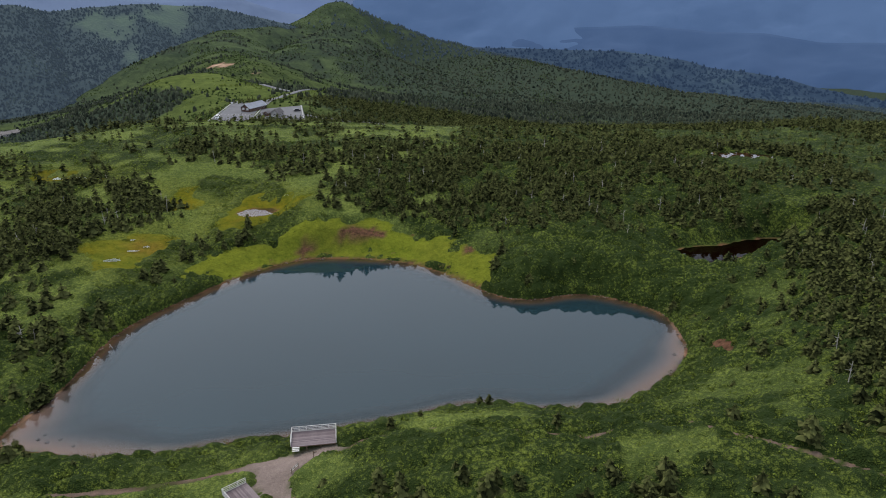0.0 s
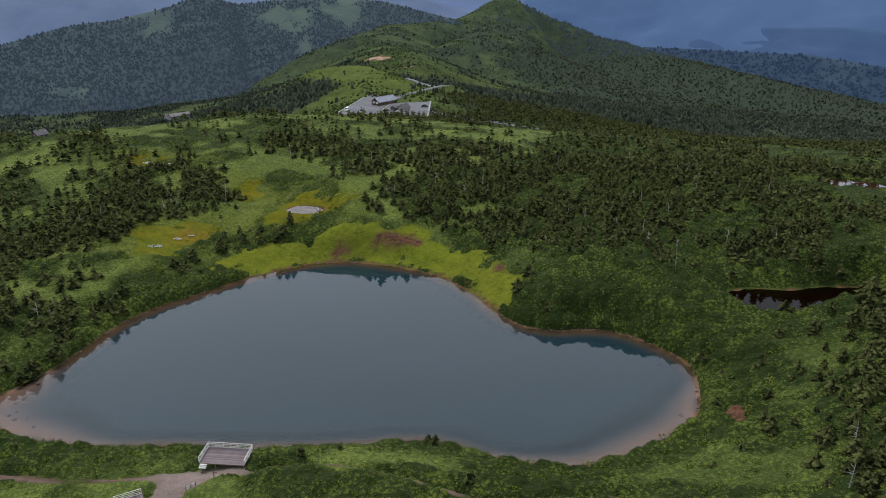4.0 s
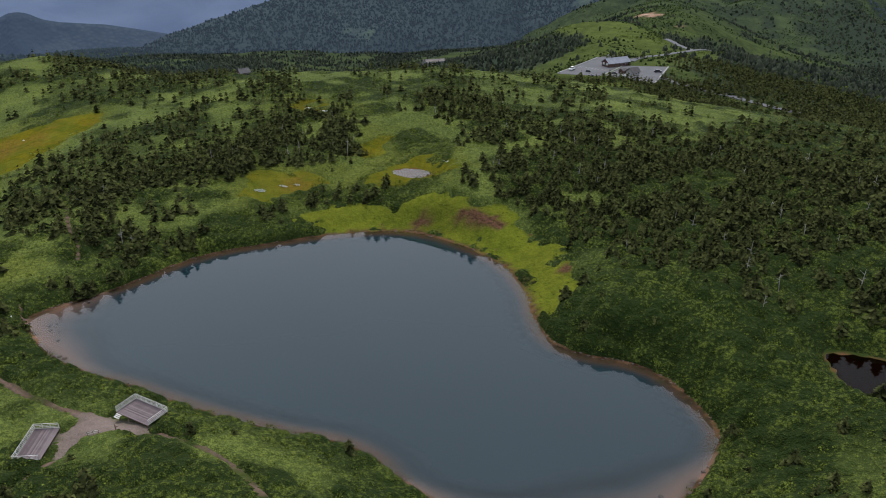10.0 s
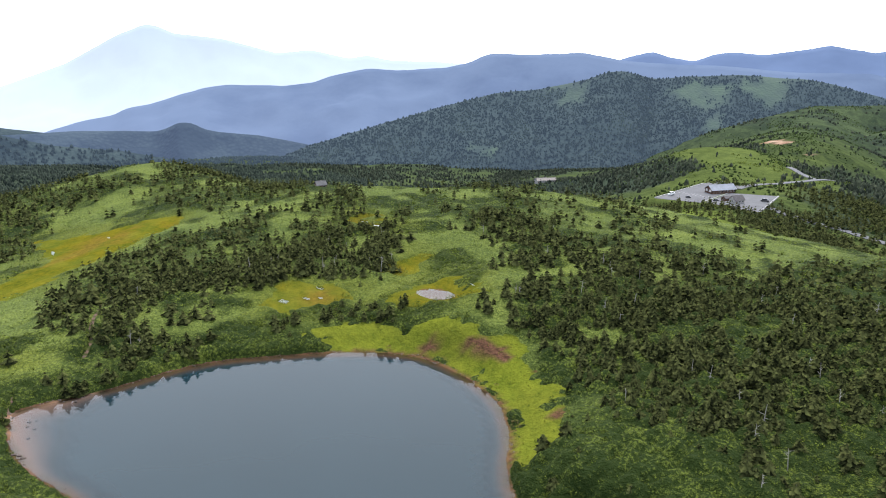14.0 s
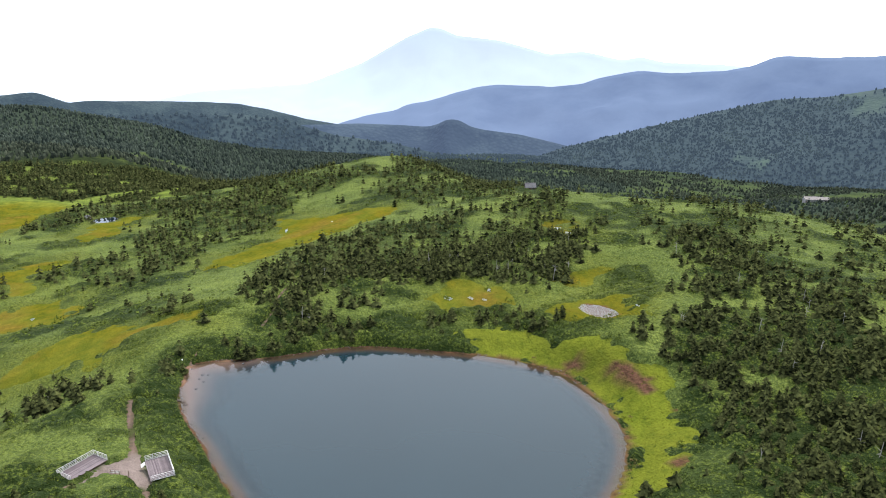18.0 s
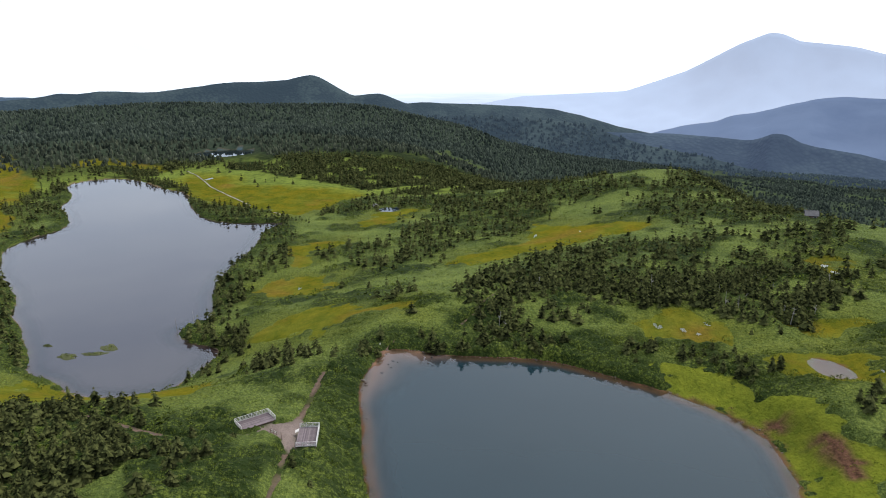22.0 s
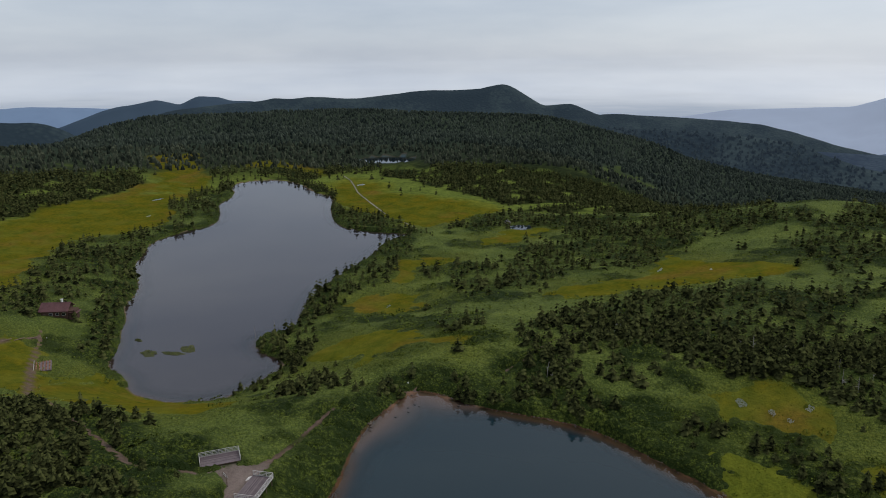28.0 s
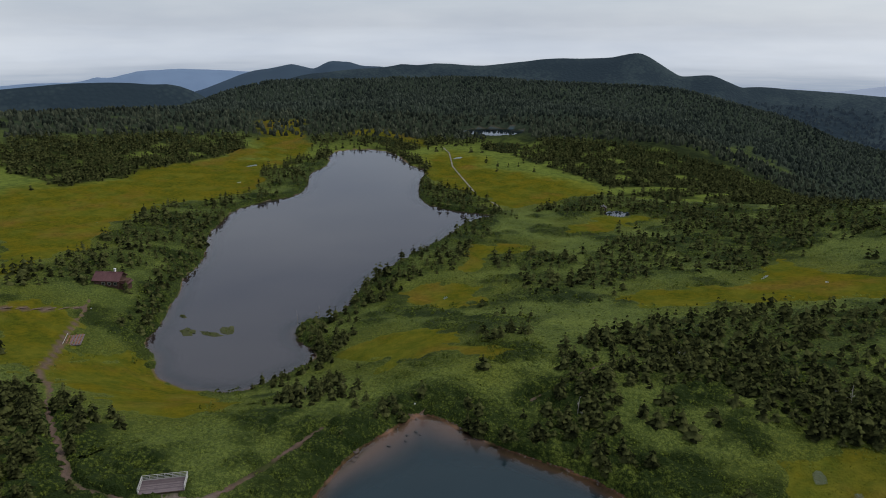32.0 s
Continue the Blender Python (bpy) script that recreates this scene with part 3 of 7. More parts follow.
def far_woods(x, y):
    """Forest and open slopes beyond the plateau."""
    lean = fbm(x, y, 150, 4, 58) + 0.8 * fbm(x + 0.5 * y, y - 0.5 * x, 38, 3, 59) + 0.2
    lean = lean + 0.9 * smoothstep(-420, -560, x) * smoothstep(700, 450, y) + 0.15 * smoothstep(-330, -520, x) * smoothstep(450, 600, y) * smoothstep(1500, 1250, y)
    lean = lean + 0.8 * smoothstep(-180, 60, x + 0.1 * (y - 900)) * smoothstep(620, 800, y)
    lean = lean - 1.2 * smoothstep(150, 60, line_distance(x, y, [(-200, 720), (-293, 945), (-375, 1045), (-430, 1090)])[0])
    lean = lean - 0.45 * smoothstep(420, 150, line_distance(x, y, [(-420, 1330), (-520, 1700), (-560, 2150), (-380, 2450)])[0])
    lean = lean + 0.8 * smoothstep(110, 50, line_distance(x, y, [(-600, 1130), (-480, 1260)])[0]) + 0.5 * smoothstep(90, 40, line_distance(x, y, [(-215, 900), (-200, 1250)])[0])
    lean = lean - 0.9 * smoothstep(70, 30, np.hypot(x + 402, y - 1330)) + 1.6 * smoothstep(70, 25, line_distance(x, y, [(-420, 935), (-350, 880)])[0])
    lean = lean - 1.6 * smoothstep(12, -12, signed_distance(x, y, [(-840, 73), (-903, 88), (-814, 138), (-757, 149), (-642, 117), (-690, 96)]) + 20 * fbm(x, y, 25, 3, 60))
    lean = lean + 1.5 * smoothstep(2400, 2800, np.hypot(x + 60, y - 150))
    return smoothstep(-0.3, 0.4, lean)


def woods(x, y):
    """How thickly trees stand, 0 to 1."""
    d = np.zeros(x.shape)
    for dense, o in WOODS:
        xs, ys = [p[0] for p in o], [p[1] for p in o]
        near = (x > min(xs) - 15) & (x < max(xs) + 15) & (y > min(ys) - 15) & (y < max(ys) + 15)
        if near.any():
            d[near] = np.maximum(d[near], dense * smoothstep(4, -4, signed_distance(x[near], y[near], o) + 5 * fbm(x[near], y[near], 14, 2, 51)))
    reach = signed_distance(x, y, CURVE_2)
    d = np.maximum(d, 0.95 * smoothstep(18, 7, np.where(reach > 0, reach, 40)) * smoothstep(-0.35, 0.0, fbm(x, y, 20, 2, 56) + 0.2 * smoothstep(-60, -110, x)) * smoothstep(-75, -95, x - 0.35 * y) * np.maximum(smoothstep(-108, -124, x), smoothstep(-30, -50, y)))
    clump = fbm(x, y, 22, 3, 53)
    out = np.hypot(x + 60, y - 150)
    inner = np.hypot(x + 200, y - 90)
    d = np.maximum(d * smoothstep(-0.4, 0.15, clump + 0.55 * np.maximum(d - 0.6, 0) + 0.1 + 0.6 * fbm(x, y, 9, 2, 54)), 0.13 * smoothstep(0.0, 0.5, clump))
    wild = smoothstep(400, 520, inner) * far_woods(x, y)
    return np.maximum(d, 0.95 * wild)


def open_ground(x, y):
    """1 where plants may stand: off water, paths, decks, marsh and car parks."""
    ok = np.ones(x.shape)
    ok[signed_distance(x, y, CURVE_1) < 0.3] = 0
    ok[signed_distance(x, y, CURVE_2) < 0.3] = 0
    for o, *_ in PONDS:
        ok[signed_distance(x, y, o) < (9.0 if o[0][0] < -600 else 2.5)] = 0
    ok[signed_distance(x, y, [(-700, -180), (-700, -125), (-600, -70), (-585, -105)]) < 2] = 0
    glade = (signed_distance(x, y, [(110, 302), (146, 292), (134, 262), (108, 272)]) < 0) & (lattice(np.floor(x / 3), np.floor(y / 3), 7) < 0.85)
    ok[glade] = 0
    for o in LOTS + GRAVEL:
        ok[signed_distance(x, y, o) < 0.8] = 0
    ok[(np.abs(x + 24.2) < 6.5) & (np.abs(y - 111.2) < 4.6)] = 0
    ok[np.hypot(x + 33.3, y - 96.3) < 5.6] = 0
    ok[line_distance(x, y, [(-236, 308), (-216, 296)])[0] < 7] = 0
    ok[path_mask(x, y, 0.9) > 0.15] = 0
    return ok


# ---- the ground: one sheet ----
def spaced(near_a, near_b, fine, mids, reach, growth=1.07):
    """Grid lines: fine in the middle, coarser outwards."""
    lines = list(np.arange(near_a, near_b, fine))
    lo, hi = [], []
    for side, start, end in ((lo, near_a, -reach), (hi, lines[-1], reach)):
        v, sign = start, (-1 if end < start else 1)
        step = fine
        while sign * (end - v) > 0:
            want = next((s for a, b, s in mids if a <= v <= b), None)
            step = min(max(want, fine), step * 1.3) if want else step * growth
            v += sign * step
            side.append(v)
    return np.array(lo[::-1] + lines + hi)


gx = spaced(-150, 135, 1.75, [(-1300, -560, 11.0), (-560, -150, 3.4), (135, 260, 4.5), (260, 640, 12.0)], 4700)
gy = spaced(60, 300, 1.75, [(-270, 60, 3.4), (300, 760, 4.5), (760, 2600, 15.0)], 4700)
GX, GY = np.meshgrid(gx, gy)
fx, fy = GX.ravel(), GY.ravel()
fz = ground(fx, fy)
for o, level, _ in PONDS:
    d = signed_distance(fx, fy, o) + 0.6 * fbm(fx, fy, 4, 2, 61)
    fz = np.where(d < 9, np.where(d < 0, level - np.minimum(0.9, 0.12 - d * 0.35), level + 0.08 + (fz - level) * smoothstep(0.4, 9, d)), fz)
for o in LOTS:
    d = signed_distance(fx, fy, o)
    fz = fz + (LOT_Z - fz) * smoothstep(14, 2, d)
for px, py, rx, ry in PUDDLES:
    d = np.hypot((fx - px) / (rx + 2), (fy - py) / (ry + 2))
    fz = np.where(d < 1.4, fz - 0.35 * smoothstep(1.1, 0.6, d), fz)
_deck_a = np.maximum(np.abs(fx + 24.2) - 5.0, np.abs(fy - 111.2) - 3.4)
fz = np.where(_deck_a < 3, np.minimum(fz, 7.55 + 0.2 * np.maximum(_deck_a, 0)), fz)
_deck_b = np.hypot(fx + 33.3, fy - 96.3) - 4.6
fz = np.where(_deck_b < 3, np.minimum(fz, 5.9 + 0.2 * np.maximum(_deck_b, 0)), fz)

marsh = patch(fx, fy, MARSHES, 5.0, 9.5, 14.0) * (0.6 + 0.4 * smoothstep(-0.35, 0.05, fbm(fx, fy, 9, 3, 32)))
lime = patch(fx, fy, LIME, 2.2, 5.0, 8.0, 33)
scar = patch(fx, fy, SCARS, 0.7, 1.6, 3.0, 35)
trail = path_mask(fx, fy)
gravel = np.maximum(patch(fx, fy, GRAVEL, 0.5, 0.5, 2.0, 37), 0.5 * trail)
d1, d2 = signed_distance(fx, fy, CURVE_1), signed_distance(fx, fy, CURVE_2)
rim_soil = smoothstep(1.0, 0.3, d1 + 0.7 * fbm(fx, fy, 4, 2, 39)) * (d1 > -30)
soil = np.maximum(np.maximum(scar, trail), rim_soil * smoothstep(-3, 0, d1))
soil = np.maximum(soil, patch(fx, fy, [[(-424, 1302), (-418, 1330), (-404, 1338), (-398, 1320), (-384, 1322), (-388, 1306), (-408, 1310)], [(-322, 1246), (-340, 1258), (-320, 1264)]], 3, 6, 12, 45))
bed = ((d1 < -0.9) | (d2 < -0.4)).astype(float)
for o, *_ in PONDS:
    bed = np.maximum(bed, (signed_distance(fx, fy, o) < 0.3).astype(float))
shelf = 6.0 + 13.0 * np.maximum(smoothstep(-45, -75, fx), smoothstep(15, 45, fx) * smoothstep(178, 160, fy)) + 4.0 * smoothstep(140, 125, fy)
sandy = np.maximum(smoothstep(-40, -70, fx) * smoothstep(150, 128, fy), smoothstep(5, 35, fx) * smoothstep(182, 160, fy))
depth = np.where(d1 < d2, 0.24 * (1 - sandy) - d1 / shelf, 0.2 - d2 / 20.0)
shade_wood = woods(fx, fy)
depth = np.clip(depth, 0, 1)
for o, _, kind_ in PONDS:
    depth = np.where(signed_distance(fx, fy, o) < 0.5, 0.0 if kind_ == "shallow" else 1.0, depth)

def grassland(x, y):
    """Yellowish wet grass that fades out round the marshes."""
    wet = [o for o in MARSHES if max(p[0] for p in o) < -45 and min(p[1] for p in o) > -300]
    best = np.full(x.shape, 1e9)
    for o in wet:
        xs, ys = [p[0] for p in o], [p[1] for p in o]
        near = (x > min(xs) - 40) & (x < max(xs) + 40) & (y > min(ys) - 40) & (y < max(ys) + 40)
        if near.any():
            best[near] = np.minimum(best[near], signed_distance(x[near], y[near], o))
    return smoothstep(20, 1, best + 14 * fbm(x, y, 26, 4, 65))


grassy = grassland(fx, fy)
# where the shade under close plants is painted into the ground
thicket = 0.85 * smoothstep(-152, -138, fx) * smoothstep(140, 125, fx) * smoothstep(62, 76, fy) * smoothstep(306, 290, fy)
n_x, n_y = len(gx), len(gy)
i = np.arange(n_x * n_y).reshape(n_y, n_x)
quads = np.stack([i[:-1, :-1], i[:-1, 1:], i[1:, 1:], i[1:, :-1]], -1).reshape(-1, 4)
ground_mat = bpy.data.materials.new("moorland_ground")
ground_mesh = fast_mesh("ground", np.stack([fx, fy, fz], -1), quads, (ground_mat,), smooth=True)
for key, values in (("marsh", marsh), ("lime", lime), ("soil", soil), ("gravel", gravel), ("slip", soil * smoothstep(900, 1000, fy)), ("bed", bed), ("depth", depth), ("wood", np.clip(shade_wood, 0, 1)), ("thicket", thicket), ("haze_tint", smoothstep(1000, 1800, np.hypot(fx + 60, fy - 150))), ("grassy", grassy), ("mud", smoothstep(-4.5, -1.5, d1) * smoothstep(0.6, 0.2, sandy)), ("alpine_haze", smoothstep(420, 620, np.hypot(fx + 200, fy - 90)) * (1 - 0.25 * smoothstep(120, 50, line_distance(fx, fy, [(-200, 780), (-293, 945), (-375, 1045)])[0])))):
    ground_mesh.attributes.new(key, "FLOAT", "POINT").data.foreach_set("value", np.asarray(values, np.float32))
ground_ob = tagged(new("ground", ground_mesh), "rolling mountain moorland with dwarf bamboo, marsh and lake beds", "ground", kind="structure")


def ground_material():
    ground_mat.use_nodes = True
    n, l = ground_mat.node_tree.nodes, ground_mat.node_tree.links
    bsdf = n["Principled BSDF"]
    bsdf.inputs["Roughness"].default_value, bsdf.inputs["Specular IOR Level"].default_value = 1.0, 0.0
    geo = n.new("ShaderNodeNewGeometry")

    def noise_fac(size, detail=4.0, rough=0.6):
        t = n.new("ShaderNodeTexNoise")
        t.inputs["Scale"].default_value, t.inputs["Detail"].default_value, t.inputs["Roughness"].default_value = 1 / size, detail, rough
        l.new(geo.outputs["Position"], t.inputs["Vector"])
        return t.outputs["Fac"]

    def two(fac, a, b, lo=0.35, hi=0.65):
        r = n.new("ShaderNodeValToRGB")
        r.color_ramp.elements[0].position, r.color_ramp.elements[0].color = lo, (*a, 1)
        r.color_ramp.elements[1].position, r.color_ramp.elements[1].color = hi, (*b, 1)
        l.new(fac, r.inputs[0])
        return r.outputs[0]

    def mix(fac, a, b):
        m = n.new("ShaderNodeMix")
        m.data_type = "RGBA"
        for key, v in (("Factor", fac), ("A", a), ("B", b)):
            if isinstance(v, tuple):
                m.inputs[key].default_value = (*v, 1)
            elif isinstance(v, float):
                m.inputs[key].default_value = v
            else:
                l.new(v, m.inputs[key])
        return m.outputs["Result"]

    def attr(name):
        a = n.new("ShaderNodeAttribute")
        a.attribute_name = name
        return a.outputs["Fac"]

    fine, mid, wide, huge = noise_fac(0.7, 3), noise_fac(5.0), noise_fac(28.0), noise_fac(150.0)
    sasa = mix(0.5, two(fine, SASA_DARK, SASA_LIGHT), two(mid, SASA_DARK, SASA_LIGHT))
    sasa = mix(two(huge, (0, 0, 0), (0.6, 0.6, 0.6)), sasa, two(mid, SASA_GREY, SASA_LIGHT))
    # litter under the thicket, darkened for the shade beneath the leaves
    sasa = mix(attr("thicket"), sasa, two(mid, LITTER_SHADE_DARK, LITTER_SHADE_LIGHT))
    # outer slopes: scrub and meadow colours, dulled to suggest air haze
    sasa = mix(attr("alpine_haze"), sasa, mix(0.5, two(noise_fac(90.0, 6, 0.7), ALPINE_HAZE_DARK, ALPINE_HAZE_LIGHT, 0.42, 0.62), two(noise_fac(16.0, 6, 0.75), ALPINE_HAZE_DARK, ALPINE_HAZE_LIGHT, 0.44, 0.58)))
    # haze painted by distance: the ground turns greyer and bluer far out
    sasa = mix(attr("haze_tint"), sasa, mix(0.5, two(noise_fac(140.0, 7, 0.72), HAZE_TINT_DARK, HAZE_TINT_LIGHT, 0.42, 0.60), two(noise_fac(24.0, 6, 0.75), HAZE_TINT_DARK, HAZE_TINT_LIGHT, 0.44, 0.58)))
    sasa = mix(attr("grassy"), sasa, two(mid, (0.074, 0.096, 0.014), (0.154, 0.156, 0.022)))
    # forest floor, its colour darkened for the shade of the trees
    col = mix(attr("wood"), sasa, mix(attr("alpine_haze"), two(mid, FLOOR_SHADE_DARK, FLOOR_SHADE_LIGHT), two(mid, FLOOR_HAZE_DARK, FLOOR_HAZE_LIGHT)))
    turf = mix(0.5, two(noise_fac(13.0, 5, 0.65), MARSH_GREEN, MARSH_GOLD, 0.40, 0.62), two(noise_fac(2.2, 6, 0.8), MARSH_MOSS, MARSH_GOLD, 0.38, 0.60))
    turf = mix(two(noise_fac(30.0, 4, 0.6), (0, 0, 0), (0.75, 0.75, 0.75), 0.52, 0.66), turf, two(noise_fac(2.6, 6, 0.8), MARSH_BROWN, MARSH_RUST, 0.38, 0.60))
    col = mix(attr("marsh"), col, turf)
    col = mix(attr("lime"), col, mix(0.5, two(noise_fac(1.6, 5, 0.75), LIME_A, LIME_B), mix(0.35, two(mid, LIME_A, LIME_B), two(wide, LIME_B, (0.10, 0.075, 0.02)))))
    col = mix(attr("soil"), col, two(noise_fac(1.3), (0.045, 0.024, 0.015), (0.125, 0.064, 0.04)))
    col = mix(attr("slip"), col, two(noise_fac(14.0, 5, 0.7), (0.20, 0.115, 0.075), (0.42, 0.30, 0.22)))
    col = mix(attr("gravel"), col, mix(0.4, two(noise_fac(4.0, 4), (0.135, 0.105, 0.090), (0.215, 0.170, 0.150)), two(noise_fac(0.25, 3), (0.13, 0.10, 0.086), (0.22, 0.175, 0.155))))
    r = n.new("ShaderNodeValToRGB")
    r.color_ramp.elements[0].position, r.color_ramp.elements[0].color = 0.0, (0.30, 0.160, 0.105, 1)
    r.color_ramp.elements[1].position, r.color_ramp.elements[1].color = 1.0, (0.044, 0.076, 0.095, 1)
    for at, c in ((0.09, (0.215, 0.125, 0.090)), (0.22, (0.150, 0.102, 0.084)), (0.45, (0.070, 0.085, 0.092))):
        e = r.color_ramp.elements.new(at)
        e.color = (*c, 1)
    l.new(attr("depth"), r.inputs[0])
    col = mix(attr("bed"), col, mix(attr("mud"), r.outputs[0], (0.125, 0.064, 0.034)))
    l.new(col, bsdf.inputs["Base Color"])
    b = n.new("ShaderNodeBump")
    b.inputs["Distance"].default_value = 0.5
    firm = n.new("ShaderNodeMapRange")
    firm.inputs["To Min"].default_value, firm.inputs["To Max"].default_value = 0.9, 0.0
    l.new(attr("bed"), firm.inputs["Value"])
    l.new(firm.outputs[0], b.inputs["Strength"])
    h = n.new("ShaderNodeMath")
    h.operation = "ADD"
    l.new(fine, h.inputs[0])
    l.new(mid, h.inputs[1])
    l.new(h.outputs[0], b.inputs["Height"])
    l.new(b.outputs[0], bsdf.inputs["Normal"])


SASA_DARK, SASA_LIGHT, SASA_GREY = (0.058, 0.084, 0.018), (0.160, 0.196, 0.038), (0.068, 0.094, 0.026)
LITTER_SHADE_DARK, LITTER_SHADE_LIGHT = (0.012, 0.02, 0.007), (0.035, 0.055, 0.014)
ALPINE_HAZE_DARK, ALPINE_HAZE_LIGHT = (0.026, 0.038, 0.016), (0.078, 0.100, 0.032)
HAZE_TINT_DARK, HAZE_TINT_LIGHT = (0.026, 0.038, 0.024), (0.066, 0.088, 0.042)
FLOOR_SHADE_DARK, FLOOR_SHADE_LIGHT = (0.008, 0.012, 0.006), (0.022, 0.030, 0.012)
# far forest floor, paled to blue-grey for distance haze
FLOOR_HAZE_DARK, FLOOR_HAZE_LIGHT = (0.022, 0.032, 0.024), (0.040, 0.052, 0.036)
MARSH_GREEN, MARSH_GOLD, MARSH_MOSS = (0.052, 0.076, 0.009), (0.138, 0.116, 0.010), (0.040, 0.046, 0.007)
MARSH_BROWN, MARSH_RUST = (0.080, 0.054, 0.014), (0.185, 0.122, 0.022)
LIME_A, LIME_B = (0.054, 0.080, 0.009), (0.152, 0.168, 0.018)
ground_material()


# ---- water ----
def lake_depth(x, y, d):
    """0 over the visible bed to 1 where it is lost in the first lake."""
    shelf_ = 6.0 + 17.0 * np.maximum(smoothstep(-45, -75, x), smoothstep(15, 45, x) * smoothstep(178, 160, y)) + 4.0 * smoothstep(140, 125, y)
    sandy_ = np.maximum(smoothstep(-40, -70, x) * smoothstep(150, 128, y), smoothstep(5, 35, x) * smoothstep(182, 160, y))
    far_out = np.clip(0.24 * (1 - sandy_) - d / shelf_, 0, 1)
    return sandy_ * smoothstep(0.14, 0.62, far_out) + (1 - sandy_) * smoothstep(1.2, 7.0, -d)


def water_material(name, tint, body, rough=0.015, ior=1.33):
    """Still water: clear over the shallows, its own dim colour where it is deep, and a mirror by its angle."""
    m = bpy.data.materials.new(name)
    m.use_nodes = True
    n, l = m.node_tree.nodes, m.node_tree.links
    n.clear()
    out, mixed, under, clear, murk, shine, fres, deep = (n.new("ShaderNode" + k) for k in ("OutputMaterial", "MixShader", "MixShader", "BsdfTransparent", "BsdfDiffuse", "BsdfGlossy", "Fresnel", "Attribute"))
    fres.inputs["IOR"].default_value = ior
    clear.inputs["Color"].default_value = (*tint, 1)
    shine.inputs["Roughness"].default_value = rough
    deep.attribute_name = "deep"
    geo, cloudy, tone = n.new("ShaderNodeNewGeometry"), n.new("ShaderNodeTexNoise"), n.new("ShaderNodeValToRGB")
    cloudy.inputs["Scale"].default_value, cloudy.inputs["Detail"].default_value = 1 / 35, 3
    l.new(geo.outputs["Position"], cloudy.inputs["Vector"])
    for e, k in zip(tone.color_ramp.elements, (0.85, 1.15)):
        e.color = (*(c * k for c in body), 1)
    l.new(cloudy.outputs["Fac"], tone.inputs[0])
    l.new(tone.outputs[0], murk.inputs["Color"])
    l.new(deep.outputs["Fac"], under.inputs[0])
    l.new(clear.outputs[0], under.inputs[1])
    l.new(murk.outputs[0], under.inputs[2])
    l.new(fres.outputs[0], mixed.inputs[0])
    l.new(under.outputs[0], mixed.inputs[1])
    l.new(shine.outputs[0], mixed.inputs[2])
    l.new(mixed.outputs[0], out.inputs[0])
    return m


WATER = water_material("lake_water", (0.81, 0.88, 0.92), (0.010, 0.025, 0.032), ior=1.46)
WATER_BLACK = water_material("black_peat_water", (0.16, 0.14, 0.13), (0.004, 0.004, 0.004), ior=1.16)
WATER_DARK = water_material("peat_water", (0.72, 0.70, 0.74), (0.032, 0.028, 0.032), ior=1.85)


def lake(outline, level, mat, label, deep, cell=2.5):
    """A water sheet that runs a little way under the banks and knows how deep it is."""
    xs, ys = [p[0] for p in outline], [p[1] for p in outline]
    X, Y = np.meshgrid(np.arange(min(xs) - 4, max(xs) + 4 + cell, cell), np.arange(min(ys) - 4, max(ys) + 4 + cell, cell))
    x, y = X.ravel(), Y.ravel()
    d = signed_distance(x, y, outline)
    k = np.arange(len(x)).reshape(X.shape)
    q = np.stack([k[:-1, :-1], k[:-1, 1:], k[1:, 1:], k[1:, :-1]], -1).reshape(-1, 4)
    q = q[(d[q] < 0.6).any(1)]
    used = np.unique(q)
    back = np.zeros(len(x), np.int64)
    back[used] = np.arange(len(used))
    me = fast_mesh("water", np.stack([x, y, np.full(len(x), level)], -1)[used], back[q], (mat,), smooth=True)
    me.attributes.new("deep", "FLOAT", "POINT").data.foreach_set("value", deep(x, y, d)[used].astype(np.float32))
    return tagged(new("water", me), label, "water", kind="structure")


lake(CURVE_1, LAKE_1, WATER, "still teal lake water over a sandy, shelving bed", lake_depth)
lake(CURVE_2, LAKE_2, WATER_DARK, "still dark lake water mirroring the grey sky", lambda x, y, d: smoothstep(0.5, 10.0, -d), 3.5)


def water(name, outline, level, mat, label, grow=3.0):
    cx, cy = sum(p[0] for p in outline) / len(outline), sum(p[1] for p in outline) / len(outline)
    bm = bmesh.new()
    ring = []
    for (ax, ay), (bx, by), (qx, qy) in zip(outline[-1:] + outline[:-1], outline, outline[1:] + outline[:1]):
        t = Vector((qx - ax, qy - ay, 0)).normalized()
        ring.append((bx - t.y * grow * SIDE, by + t.x * grow * SIDE))
    f = bm.faces.new([bm.verts.new((x, y, level)) for x, y in ring])
    bmesh.ops.triangulate(bm, faces=[f])
    bmesh.ops.recalc_face_normals(bm, faces=bm.faces)
    for f in bm.faces:
        if f.normal.z < 0:
            f.normal_flip()
    me = bpy.data.meshes.new(name)
    bm.to_mesh(me)
    bm.free()
    me.materials.append(mat)
    return tagged(new(name, me), label, "water", kind="structure")


def area(o):
    return sum(ax * by - bx * ay for (ax, ay), (bx, by) in zip(o, o[1:] + o[:1])) / 2


for name, o, level, mat, label, grow in [("pond_water", o, level, {"shallow": WATER, "dark": WATER_DARK, "black": WATER_BLACK}[k], "small still moorland pond", 0.6) for o, level, k in PONDS]:
    SIDE = -1 if area(o) > 0 else 1
    water(name, o, level, mat, label, grow)
SIDE = -1
